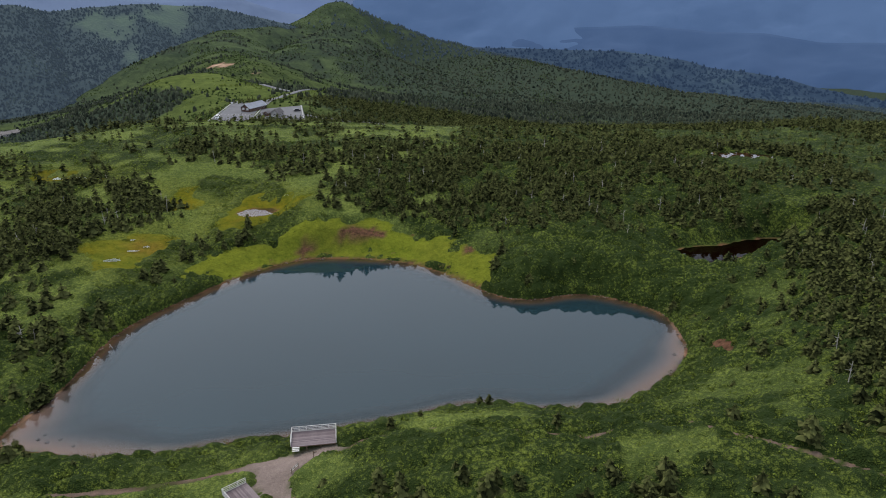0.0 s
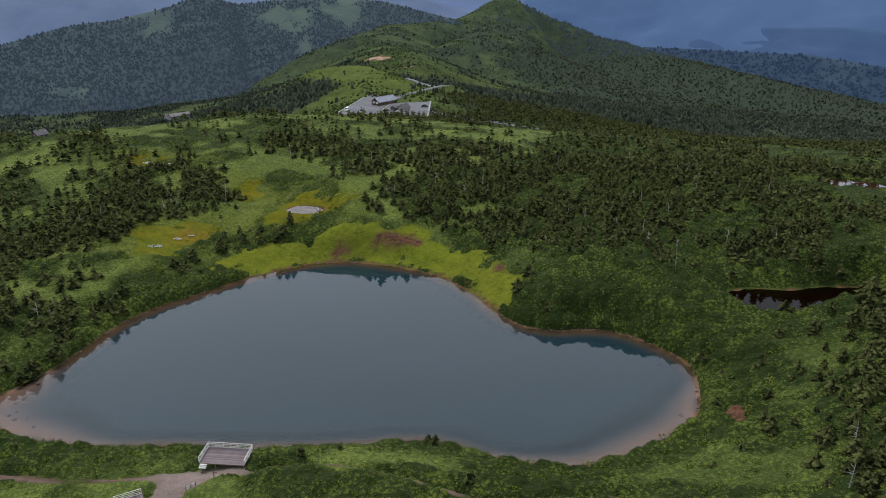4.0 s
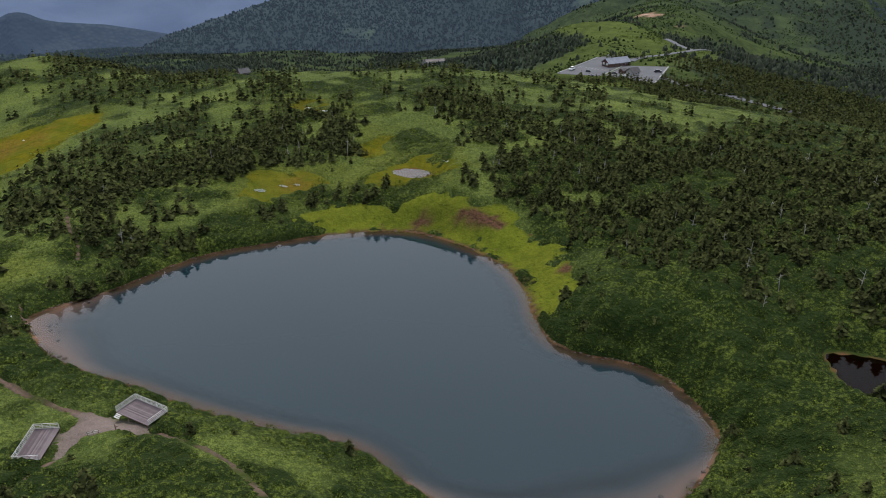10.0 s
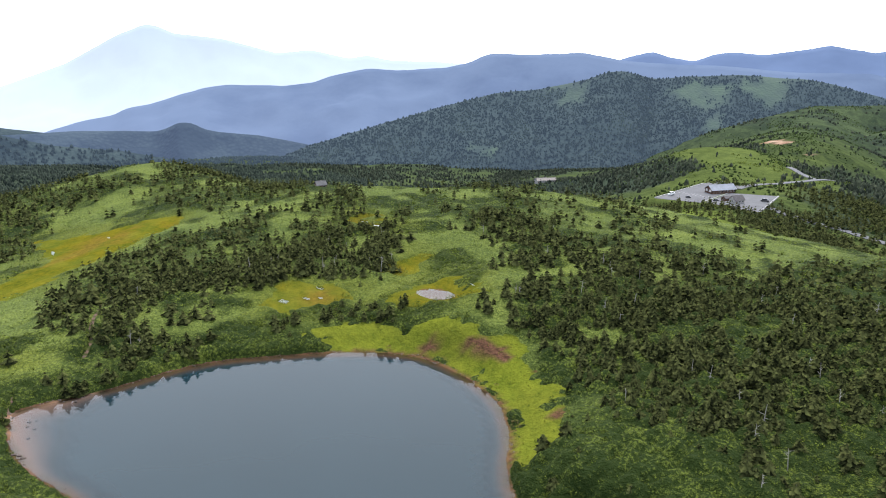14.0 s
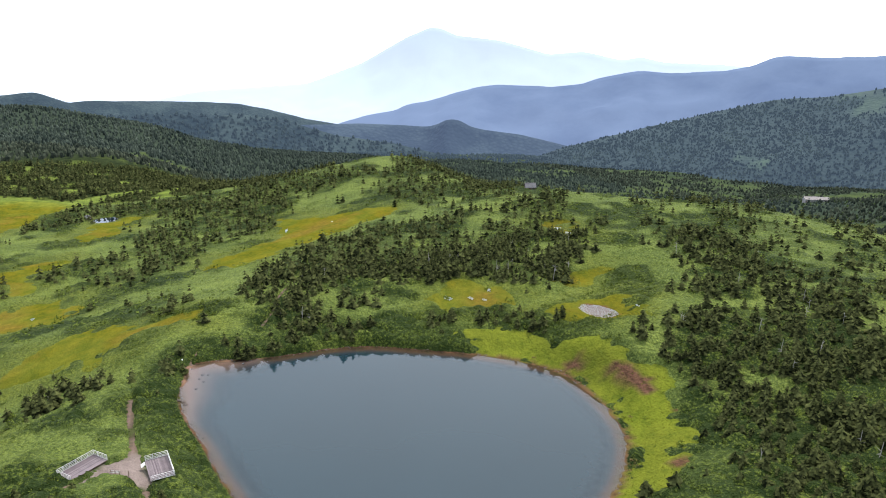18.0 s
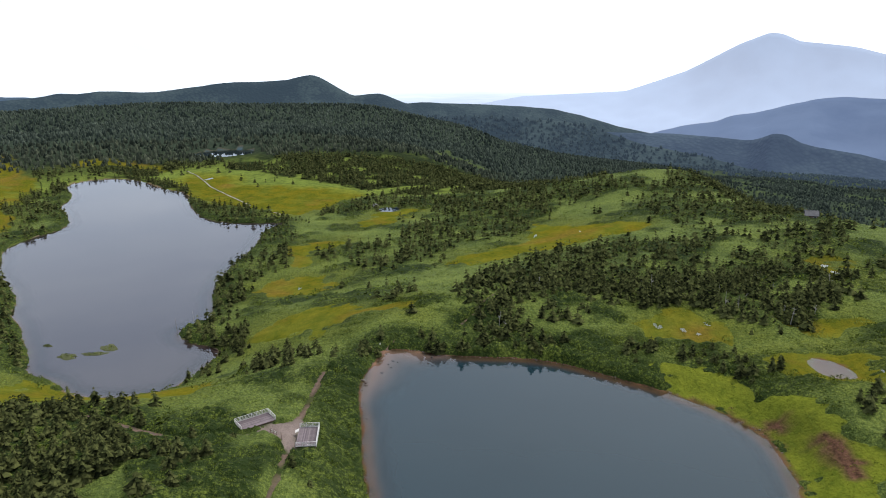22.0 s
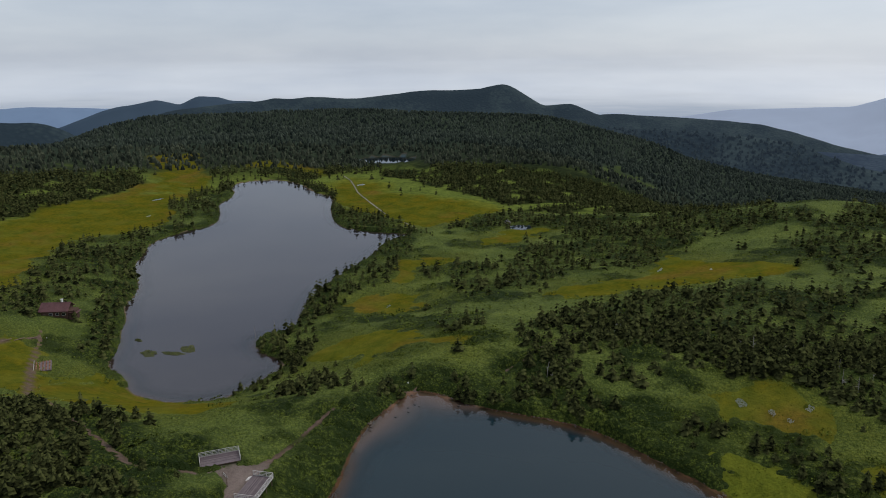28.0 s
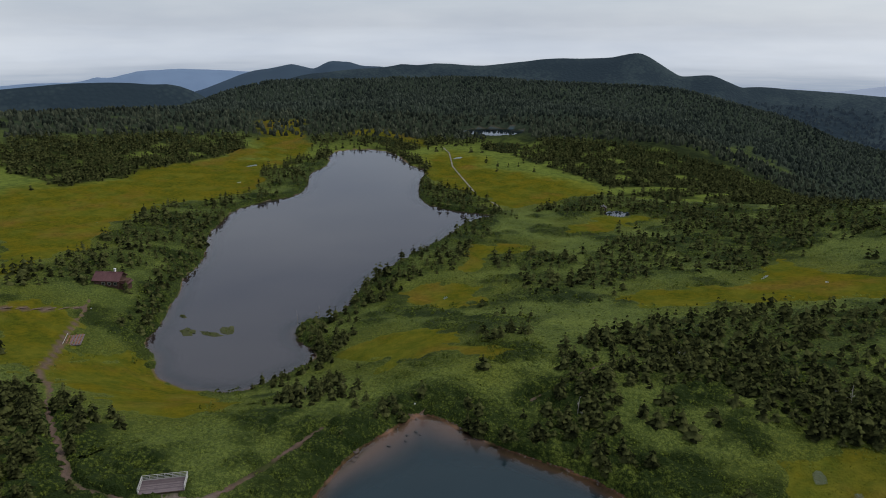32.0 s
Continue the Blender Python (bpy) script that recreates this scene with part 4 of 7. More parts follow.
for px, py, rx, ry in PUDDLES:
    o = [(px + rx * math.cos(a) * (1 + 0.2 * math.sin(3 * a + px)), py + ry * math.sin(a) * (1 + 0.2 * math.cos(2 * a + py))) for a in np.linspace(0, 2 * math.pi, 15)[:-1]]
    water("pool", o, float(np.min(ground(np.array([p[0] for p in o]), np.array([p[1] for p in o])))) - 0.02, WATER, "shallow marsh pool", 0.0)


# ---- far ranges ----
def mountain_range(name, crest, mat, label, deep=700, foot=-330, bumpy=10.0, seed=1, step=24, centre=(60, 120), cover=None):
    """A range below its crest line; cover(x, y): how thickly forest stands on it."""
    crest = np.array(crest, float)
    run = np.concatenate([[0], np.cumsum(np.hypot(*np.diff(crest[:, :2], axis=0).T))])
    s = np.arange(0, run[-1], step)
    cx, cy, cz = (np.interp(s, run, crest[:, k]) for k in range(3))
    soft = np.array([0.2, 0.6, 0.2])
    cx, cy, cz = (np.convolve(np.pad(c, 1, mode="edge"), soft, "valid") for c in (cx, cy, cz))
    ux, uy = cx - centre[0], cy - centre[1]
    r = np.hypot(ux, uy)
    ux, uy = ux / r, uy / r
    offs = np.concatenate([np.linspace(-1, 0, 30), np.linspace(0.12, 0.5, 3)])
    rows = []
    for o in offs:
        x, y = cx + ux * o * deep, cy + uy * o * deep
        fall = np.abs(o) * (1.5 if o > 0 else 1)
        rib = fbm(x, y, 260, 5, seed)
        ridge = (1 - np.abs(fbm(x, y, 420, 4, seed + 3))) - 0.75
        z = foot + (cz - foot) * (1 - fall) ** (1.25) + (rib * 34 + ridge * 70) * np.sin(np.pi * min(fall, 1.0)) ** 0.8 + fbm(x, y, 45, 3, seed + 5) * bumpy * (0.22 + fall)
        rows.append(np.stack([x, y, z], -1))
    v = np.concatenate(rows)
    k = np.arange(len(v)).reshape(len(offs), len(s))
    q = np.stack([k[:-1, :-1], k[:-1, 1:], k[1:, 1:], k[1:, :-1]], -1).reshape(-1, 4)
    me = fast_mesh(name, v, q, (mat,), smooth=True)
    if cover is not None:
        me.attributes.new("wood", "FLOAT", "POINT").data.foreach_set("value", cover(v[:, 0], v[:, 1]).astype(np.float32))
    return tagged(new(name, me), label, "mountains", kind="structure"), np.array(rows)


# far ranges: air haze put into blue base colours and a faint glow
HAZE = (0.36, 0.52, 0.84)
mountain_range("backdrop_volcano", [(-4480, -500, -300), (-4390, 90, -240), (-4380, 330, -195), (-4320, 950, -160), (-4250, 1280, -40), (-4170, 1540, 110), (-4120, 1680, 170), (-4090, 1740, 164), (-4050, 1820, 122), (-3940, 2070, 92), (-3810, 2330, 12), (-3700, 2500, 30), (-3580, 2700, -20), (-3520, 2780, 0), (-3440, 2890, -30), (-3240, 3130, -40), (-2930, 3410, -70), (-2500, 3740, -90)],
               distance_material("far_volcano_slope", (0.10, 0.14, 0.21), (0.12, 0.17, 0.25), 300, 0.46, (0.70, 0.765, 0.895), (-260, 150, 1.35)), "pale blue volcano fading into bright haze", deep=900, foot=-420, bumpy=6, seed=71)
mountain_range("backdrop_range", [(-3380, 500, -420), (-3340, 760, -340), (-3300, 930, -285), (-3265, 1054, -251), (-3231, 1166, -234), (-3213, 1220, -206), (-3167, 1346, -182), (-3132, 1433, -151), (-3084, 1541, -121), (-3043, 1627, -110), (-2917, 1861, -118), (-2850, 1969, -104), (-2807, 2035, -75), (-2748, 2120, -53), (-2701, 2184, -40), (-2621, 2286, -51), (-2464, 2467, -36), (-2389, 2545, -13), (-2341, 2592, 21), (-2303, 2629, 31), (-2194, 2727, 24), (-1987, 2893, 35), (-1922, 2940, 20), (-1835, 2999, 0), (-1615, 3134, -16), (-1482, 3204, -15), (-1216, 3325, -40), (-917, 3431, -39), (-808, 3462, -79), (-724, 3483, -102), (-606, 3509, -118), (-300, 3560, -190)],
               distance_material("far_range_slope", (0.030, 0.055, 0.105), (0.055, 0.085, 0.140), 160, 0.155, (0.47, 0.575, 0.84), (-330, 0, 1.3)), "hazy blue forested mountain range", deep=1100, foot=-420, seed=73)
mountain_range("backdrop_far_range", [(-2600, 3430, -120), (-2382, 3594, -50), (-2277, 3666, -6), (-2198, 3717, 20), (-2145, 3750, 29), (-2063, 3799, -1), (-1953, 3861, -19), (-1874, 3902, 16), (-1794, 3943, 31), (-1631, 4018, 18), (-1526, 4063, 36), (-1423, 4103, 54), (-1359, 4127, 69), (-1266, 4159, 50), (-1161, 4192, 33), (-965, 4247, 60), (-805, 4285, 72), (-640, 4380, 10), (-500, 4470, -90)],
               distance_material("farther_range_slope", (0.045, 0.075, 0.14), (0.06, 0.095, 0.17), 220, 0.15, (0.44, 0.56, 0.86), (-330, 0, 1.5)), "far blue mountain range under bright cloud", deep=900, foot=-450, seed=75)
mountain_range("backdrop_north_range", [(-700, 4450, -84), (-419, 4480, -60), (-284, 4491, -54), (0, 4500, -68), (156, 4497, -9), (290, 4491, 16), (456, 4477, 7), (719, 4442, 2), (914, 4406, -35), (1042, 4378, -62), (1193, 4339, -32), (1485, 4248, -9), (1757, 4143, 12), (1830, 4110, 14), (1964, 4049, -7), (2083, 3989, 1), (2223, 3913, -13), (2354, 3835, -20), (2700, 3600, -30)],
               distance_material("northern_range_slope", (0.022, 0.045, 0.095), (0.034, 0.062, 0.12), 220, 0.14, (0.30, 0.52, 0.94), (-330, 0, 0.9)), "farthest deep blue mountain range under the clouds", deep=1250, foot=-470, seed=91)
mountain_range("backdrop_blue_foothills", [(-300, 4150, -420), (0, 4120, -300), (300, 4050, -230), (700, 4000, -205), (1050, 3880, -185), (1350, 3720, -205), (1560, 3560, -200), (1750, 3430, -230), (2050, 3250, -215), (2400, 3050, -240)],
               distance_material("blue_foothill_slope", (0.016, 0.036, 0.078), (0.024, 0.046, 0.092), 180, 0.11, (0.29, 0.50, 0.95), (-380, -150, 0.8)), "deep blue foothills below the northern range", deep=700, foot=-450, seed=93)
# forest slopes in the distance: haze painted as a weak blue emission
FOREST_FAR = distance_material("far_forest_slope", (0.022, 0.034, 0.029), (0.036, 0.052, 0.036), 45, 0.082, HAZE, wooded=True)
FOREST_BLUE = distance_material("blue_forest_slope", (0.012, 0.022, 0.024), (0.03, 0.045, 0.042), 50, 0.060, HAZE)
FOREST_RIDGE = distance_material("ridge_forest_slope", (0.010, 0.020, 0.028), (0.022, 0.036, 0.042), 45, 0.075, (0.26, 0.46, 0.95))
# tree crowns carry the same painted haze glow as their slopes
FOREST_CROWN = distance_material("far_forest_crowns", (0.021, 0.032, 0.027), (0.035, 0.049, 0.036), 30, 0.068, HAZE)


def hill_cover(x, y):
    """Forest on the broad hill: closed on its western flank, broken by meadows on the eastern."""
    lean = fbm(x, y, 150, 4, 121) + 0.7 * fbm(x, y, 50, 3, 123) + 0.4 + 0.5 * smoothstep(1750, 1350, y) - 0.12 * smoothstep(1750, 2050, y)
    return smoothstep(-0.15, 0.25, lean)


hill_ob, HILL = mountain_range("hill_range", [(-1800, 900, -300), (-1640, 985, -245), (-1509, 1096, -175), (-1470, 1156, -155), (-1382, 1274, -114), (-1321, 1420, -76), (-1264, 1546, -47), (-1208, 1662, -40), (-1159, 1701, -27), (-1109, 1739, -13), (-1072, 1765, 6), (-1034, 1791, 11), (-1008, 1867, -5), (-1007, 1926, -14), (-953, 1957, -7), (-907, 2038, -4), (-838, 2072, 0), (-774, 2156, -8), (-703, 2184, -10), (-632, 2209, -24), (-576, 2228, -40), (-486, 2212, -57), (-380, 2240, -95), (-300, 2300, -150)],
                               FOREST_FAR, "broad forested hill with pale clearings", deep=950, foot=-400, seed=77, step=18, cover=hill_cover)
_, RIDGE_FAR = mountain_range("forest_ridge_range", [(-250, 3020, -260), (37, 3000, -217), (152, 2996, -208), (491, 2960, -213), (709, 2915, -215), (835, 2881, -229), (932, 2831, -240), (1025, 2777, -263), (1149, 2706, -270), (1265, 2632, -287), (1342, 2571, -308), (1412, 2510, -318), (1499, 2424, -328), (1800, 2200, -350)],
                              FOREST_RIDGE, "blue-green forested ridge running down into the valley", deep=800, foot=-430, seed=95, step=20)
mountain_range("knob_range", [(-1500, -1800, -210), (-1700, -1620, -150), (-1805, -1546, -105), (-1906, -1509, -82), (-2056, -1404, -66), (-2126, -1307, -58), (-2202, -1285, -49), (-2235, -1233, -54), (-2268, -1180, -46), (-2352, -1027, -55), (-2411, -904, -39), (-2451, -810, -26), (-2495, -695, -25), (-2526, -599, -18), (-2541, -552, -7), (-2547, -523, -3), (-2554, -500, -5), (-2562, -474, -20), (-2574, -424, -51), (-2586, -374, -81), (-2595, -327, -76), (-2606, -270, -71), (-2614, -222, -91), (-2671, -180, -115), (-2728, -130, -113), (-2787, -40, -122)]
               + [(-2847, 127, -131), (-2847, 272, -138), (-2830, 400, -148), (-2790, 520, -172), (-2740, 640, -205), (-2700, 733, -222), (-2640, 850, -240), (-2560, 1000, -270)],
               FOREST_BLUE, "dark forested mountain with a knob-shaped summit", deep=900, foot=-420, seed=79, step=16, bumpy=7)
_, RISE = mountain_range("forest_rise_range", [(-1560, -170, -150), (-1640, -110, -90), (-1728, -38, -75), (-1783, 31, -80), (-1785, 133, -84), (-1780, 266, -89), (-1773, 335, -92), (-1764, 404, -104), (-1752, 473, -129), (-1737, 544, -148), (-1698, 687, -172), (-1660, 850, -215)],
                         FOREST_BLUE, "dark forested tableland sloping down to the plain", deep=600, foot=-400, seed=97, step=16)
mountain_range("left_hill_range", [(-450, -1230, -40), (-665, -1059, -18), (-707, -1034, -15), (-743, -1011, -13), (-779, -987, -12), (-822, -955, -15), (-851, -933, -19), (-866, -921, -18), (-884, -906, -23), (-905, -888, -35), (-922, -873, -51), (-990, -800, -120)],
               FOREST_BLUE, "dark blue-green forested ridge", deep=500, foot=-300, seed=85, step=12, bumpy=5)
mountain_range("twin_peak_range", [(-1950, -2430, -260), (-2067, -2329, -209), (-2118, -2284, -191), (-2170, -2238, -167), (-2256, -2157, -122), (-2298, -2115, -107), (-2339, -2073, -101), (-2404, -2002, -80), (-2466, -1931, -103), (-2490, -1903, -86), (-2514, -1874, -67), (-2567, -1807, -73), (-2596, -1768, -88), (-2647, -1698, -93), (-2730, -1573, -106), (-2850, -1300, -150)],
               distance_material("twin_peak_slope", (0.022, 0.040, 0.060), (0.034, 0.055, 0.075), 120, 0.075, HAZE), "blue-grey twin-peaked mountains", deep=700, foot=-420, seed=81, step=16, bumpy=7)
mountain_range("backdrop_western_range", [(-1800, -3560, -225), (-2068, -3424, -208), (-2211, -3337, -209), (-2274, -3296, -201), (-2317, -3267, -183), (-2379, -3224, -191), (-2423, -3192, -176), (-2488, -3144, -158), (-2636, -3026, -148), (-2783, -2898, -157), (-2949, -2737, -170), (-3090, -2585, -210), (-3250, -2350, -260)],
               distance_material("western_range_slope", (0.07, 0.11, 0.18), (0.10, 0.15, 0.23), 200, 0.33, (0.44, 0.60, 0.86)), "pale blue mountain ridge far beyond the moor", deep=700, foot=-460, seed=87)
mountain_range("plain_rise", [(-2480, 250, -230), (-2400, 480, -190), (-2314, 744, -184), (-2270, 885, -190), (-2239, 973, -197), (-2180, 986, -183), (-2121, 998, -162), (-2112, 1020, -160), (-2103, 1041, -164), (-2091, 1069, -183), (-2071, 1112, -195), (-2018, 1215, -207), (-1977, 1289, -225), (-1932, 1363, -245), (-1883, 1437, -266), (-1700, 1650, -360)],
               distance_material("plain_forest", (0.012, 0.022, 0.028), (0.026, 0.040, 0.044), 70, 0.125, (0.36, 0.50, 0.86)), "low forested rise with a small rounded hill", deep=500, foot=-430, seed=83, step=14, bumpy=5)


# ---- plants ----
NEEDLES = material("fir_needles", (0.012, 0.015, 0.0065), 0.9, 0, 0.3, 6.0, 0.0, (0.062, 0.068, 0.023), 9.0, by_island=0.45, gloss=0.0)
# far firs: a bluish base colour stands in for haze
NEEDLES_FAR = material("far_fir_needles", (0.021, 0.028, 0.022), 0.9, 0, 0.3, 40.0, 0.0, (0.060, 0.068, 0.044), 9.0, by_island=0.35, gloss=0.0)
SHRUB_FAR = material("mountain_scrub_leaves", (0.020, 0.032, 0.012), 0.8, 0, 0.3, 30.0, 0.0, (0.050, 0.070, 0.022), 9.0, by_island=0.4, gloss=0.0)
BARK = material("fir_bark", (0.16, 0.13, 0.10), 0.9, 0, 0.3, 0.5, 0.0)
DEADWOOD = material("bleached_deadwood", (0.27, 0.25, 0.22), 0.85, 0, 0.25, 0.4, 0.0)
# valley trees: distance haze painted into a paler, bluer leaf colour
NEEDLES_HAZED = material("hazed_valley_leaves", (0.025, 0.035, 0.030), 0.9, 0, 0.3, 60.0, 0.0, (0.058, 0.070, 0.052), 9.0, by_island=0.3, gloss=0.0)
SHRUB_LEAF = material("shrub_leaves", (0.024, 0.038, 0.008), 0.8, 0, 0.3, 6.0, 0.0, (0.114, 0.142, 0.026), 6.0, by_island=0.25, gloss=0.0)
SASA_LEAF = material("dwarf_bamboo_leaves", (0.076, 0.102, 0.025), 0.85, 0, 0.25, 12.0, 0.0, (0.165, 0.202, 0.050), 8.0, by_island=0.18, gloss=0.0)
RED_LEAF = material("rusty_shrub_leaves", (0.10, 0.06, 0.025), 0.8, 0, 0.3, 3.0, 0.0, (0.13, 0.10, 0.03), 6.0, by_island=0.4, gloss=0.2)
rng = np.random.default_rng(7)


def trunk_tris(h, r, sides=5, lean=(0, 0), start=-0.4):
    a = np.arange(sides) * 2 * np.pi / sides
    low = np.stack([np.cos(a) * r, np.sin(a) * r, np.full(sides, start)], -1)
    top = np.stack([np.cos(a) * r * 0.25 + lean[0], np.sin(a) * r * 0.25 + lean[1], np.full(sides, h)], -1)
    v = np.concatenate([low, top])
    k = np.arange(sides)
    j = (k + 1) % sides
    return v, np.concatenate([np.stack([k, j, j + sides], -1), np.stack([k, j + sides, k + sides], -1)])


def fir_crown(r, levels, per, h=1.0, wide=0.36, bare=0.1, fat=1.0, droop=0.25):
    """Boughs in uneven whorls: each is a folded, drooping blade of needles."""
    v, f = [], []
    lean = r.uniform(-0.06, 0.06, 2)
    side = r.uniform(0.75, 1.2, 8)
    for i in range(levels):
        k = (i + r.uniform(-0.3, 0.3)) / (levels - 1)
        z = h * (bare + (0.97 - bare) * np.clip(k, 0, 1))
        reach = wide * h * ((1 - np.clip(k, 0, 1)) ** 0.5 * 0.84 + 0.15)
        if k < 0.15:
            reach *= 0.75
        count = max(3, int(round(per * (1 - 0.5 * k))))
        turn = r.uniform(0, 6.28)
        for j in range(count):
            a = turn + (j + r.uniform(-0.3, 0.3)) * 6.283 / count
            L = reach * r.uniform(0.65, 1.2) * side[int(a / 6.283 * 8) % 8]
            w = (L * r.uniform(0.32, 0.5) + 0.03 * h) * fat
            ca, sa = np.cos(a), np.sin(a)
            up = (r.uniform(-0.25, 0.12) - droop) * L
            bx, by = lean[0] * z, lean[1] * z
            n = len(v)
            v += [(bx - ca * 0.05 * L, by - sa * 0.05 * L, z + 0.06 * h), (bx + ca * L * 0.55 - sa * w, by + sa * L * 0.55 + ca * w, z + up * 0.5 - (0.10 + 0.3 * droop) * L),
                  (bx + ca * L, by + sa * L, z + up), (bx + ca * L * 0.55 + sa * w, by + sa * L * 0.55 - ca * w, z + up * 0.5 - (0.10 + 0.3 * droop) * L)]
            f += [(n, n + 1, n + 2), (n, n + 2, n + 3)]
    return np.array(v), np.array(f)


def leafy_dome(r, blades, wide=0.5, tall=0.8, leaf=0.35):
    """A low bush: leafy sprays pointing out and up over a dome."""
    v, f = [], []
    for _ in range(blades):
        a, e = r.uniform(0, 6.283), np.arcsin(r.uniform(0.05, 1))
        d = np.array([np.cos(a) * np.cos(e), np.sin(a) * np.cos(e), np.sin(e)])
        at = d * np.array([wide, wide, tall]) * r.uniform(0.6, 1.0)
        s = np.cross(d, r.normal(size=3))
        s /= np.linalg.norm(s)
        u = np.cross(s, d) * 0.75 + d * 0.55
        L = leaf * r.uniform(0.7, 1.3)
        n = len(v)
        v += [at - u * L * 0.5, at + s * L * 0.42, at + u * L * 0.55 + np.array([0, 0, 0.05]), at - s * L * 0.42]
        f += [(n, n + 1, n + 2), (n, n + 2, n + 3)]
    return np.array(v), np.array(f)


def far_tree(r):
    """A small rough spire for woods far off."""
    v, f = [], []
    k = 4
    for z0, rad in ((-0.05, 0.34), (0.55, 0.27)):
        a = r.uniform(0, 0.8) + np.arange(k) * 6.283 / k
        rr = rad * r.uniform(0.65, 1.25, k)
        v += [(np.cos(t) * q, np.sin(t) * q, z0 + r.uniform(-0.1, 0.14)) for t, q in zip(a, rr)]
    v.append((r.uniform(-0.09, 0.09), r.uniform(-0.09, 0.09), r.uniform(0.9, 1.05)))
    for i in range(k):
        j = (i + 1) % k
        f += [(i, j, j + k), (i, j + k, i + k), (i + k, j + k, 2 * k)]
    return np.array(v), np.array(f)


def spread(templates, places, sizes, flats=None, sink=0.1):
    """Copies of the templates at the places, turned and scaled, as one set of triangles."""
    vs, fs, base = [], [], 0
    pick = rng.integers(0, len(templates), len(places))
    turn = rng.uniform(0, 6.283, len(places))
    for t, (tv, tf) in enumerate(templates):
        who = np.nonzero(pick == t)[0]
        if not len(who):
            continue
        c, s = np.cos(turn[who])[:, None], np.sin(turn[who])[:, None]
        k = sizes[who][:, None]
        w = k if flats is None else (k * flats[who][:, None])
        x = (tv[None, :, 0] * c - tv[None, :, 1] * s) * w + places[who, 0:1]
        y = (tv[None, :, 0] * s + tv[None, :, 1] * c) * w + places[who, 1:2]
        z = tv[None, :, 2] * k + places[who, 2:3] - sink
        vs.append(np.stack([x, y, z], -1).reshape(-1, 3))
        fs.append((tf[None] + (np.arange(len(who)) * len(tv))[:, None, None] + base).reshape(-1, 3))
        base += len(who) * len(tv)
    return np.concatenate(vs), np.concatenate(fs)


def scatter(x0, x1, y0, y1, step, chance):
    """Jittered places with a chance of standing there."""
    x, y = np.meshgrid(np.arange(x0, x1, step), np.arange(y0, y1, step))
    x = (x + rng.uniform(-0.5, 0.5, x.shape) * step).ravel()
    y = (y + rng.uniform(-0.5, 0.5, y.shape) * step).ravel()
    ok = rng.uniform(0, 1, x.shape) < chance(x, y)
    x, y = x[ok], y[ok]
    ok = open_ground(x, y) > 0.5
    x, y = x[ok], y[ok]
    return np.stack([x, y, surface(x, y)], -1)


def surface(x, y):
    """Height of the built sheet at a place."""
    ix = np.clip(np.searchsorted(gx, x) - 1, 0, len(gx) - 2)
    iy = np.clip(np.searchsorted(gy, y) - 1, 0, len(gy) - 2)
    u, v = (x - gx[ix]) / (gx[ix + 1] - gx[ix]), (y - gy[iy]) / (gy[iy + 1] - gy[iy])
    Z = fz.reshape(n_y, n_x)
    return (Z[iy, ix] * (1 - u) + Z[iy, ix + 1] * u) * (1 - v) + (Z[iy + 1, ix] * (1 - u) + Z[iy + 1, ix + 1] * u) * v


def in_sight(x, y):
    """The walk never turns to the south-east: nothing is planted far out there."""
    az = np.degrees(np.arctan2(-(x - 60), y - 60))
    return ((az > -50) & (az < 165)) | (np.hypot(x - 110, y - 130) < 260)


def off_marsh(x, y):
    return (1 - patch(x, y, MARSHES, 1.6, 3.0, 10.0)) * (1 - patch(x, y, LIME, 2.2, 5.0, 8.0, 33)) * (1 - patch(x, y, SCARS, 0.7, 1.6, 3.0, 35))


def stuff(name, data, mat, label, category):
    v, f = data
    return tagged(new(name, fast_mesh(name, v, f, (mat,))), label, category, kind="stuff")


R = np.random.default_rng
FIRS = [fir_crown(R(100 + i), 10, 8, wide=0.36 + 0.07 * (i % 4), fat=0.66, droop=0.24) for i in range(8)]
FIRS_HALF = [fir_crown(R(150 + i), 7, 6, wide=0.36 + 0.07 * (i % 4), fat=0.95, droop=0.3) for i in range(7)]
FIRS_MID = [fir_crown(R(200 + i), 5, 4, wide=0.36 + 0.07 * (i % 3), fat=1.3, droop=0.45) for i in range(6)]
FIRS_FAR = [far_tree(R(300 + i)) for i in range(6)]
BUSHES_MID = [leafy_dome(R(450 + i), 13, 0.6, 0.7, 0.32) for i in range(6)]
BUSHES = [leafy_dome(R(400 + i), 26, 0.62, 0.66, 0.2) for i in range(6)]
SASA = [leafy_dome(R(500 + i), 7, 0.8, 0.35, 0.3) for i in range(6)]


def tree_size(p, lo, hi):
    return rng.uniform(lo, hi, len(p)) * (0.8 + 0.35 * value_noise(p[:, 0] / 17, p[:, 1] / 17, 91))


near_box = (-150, 170, 5, 330)
firs = scatter(*near_box, 2.0, lambda x, y: np.minimum(woods(x, y) * 1.15, 1) * off_marsh(x, y) * 0.66 * in_sight(x, y))
order = np.argsort(np.hypot(firs[:, 0] - 20, firs[:, 1] - 165))
single, many = firs[order[:300]], firs[order[300:]]
many_size = tree_size(many, 2.3, 5.8)
close = np.hypot(many[:, 0] - 25, many[:, 1] - 170) < 120
stuff("fir_woodland", spread(FIRS, many[close], many_size[close]), NEEDLES, "dark green stunted fir woodland on the moor", "trees")
stuff("fir_woodland", spread(FIRS_HALF, many[~close], many_size[~close]), NEEDLES, "dark green fir woodland further from the lake", "trees")
stuff("fir_trunks", spread([trunk_tris(0.8, 0.028, 4)], many, many_size), BARK, "grey-brown trunks of the fir woodland", "trunks")

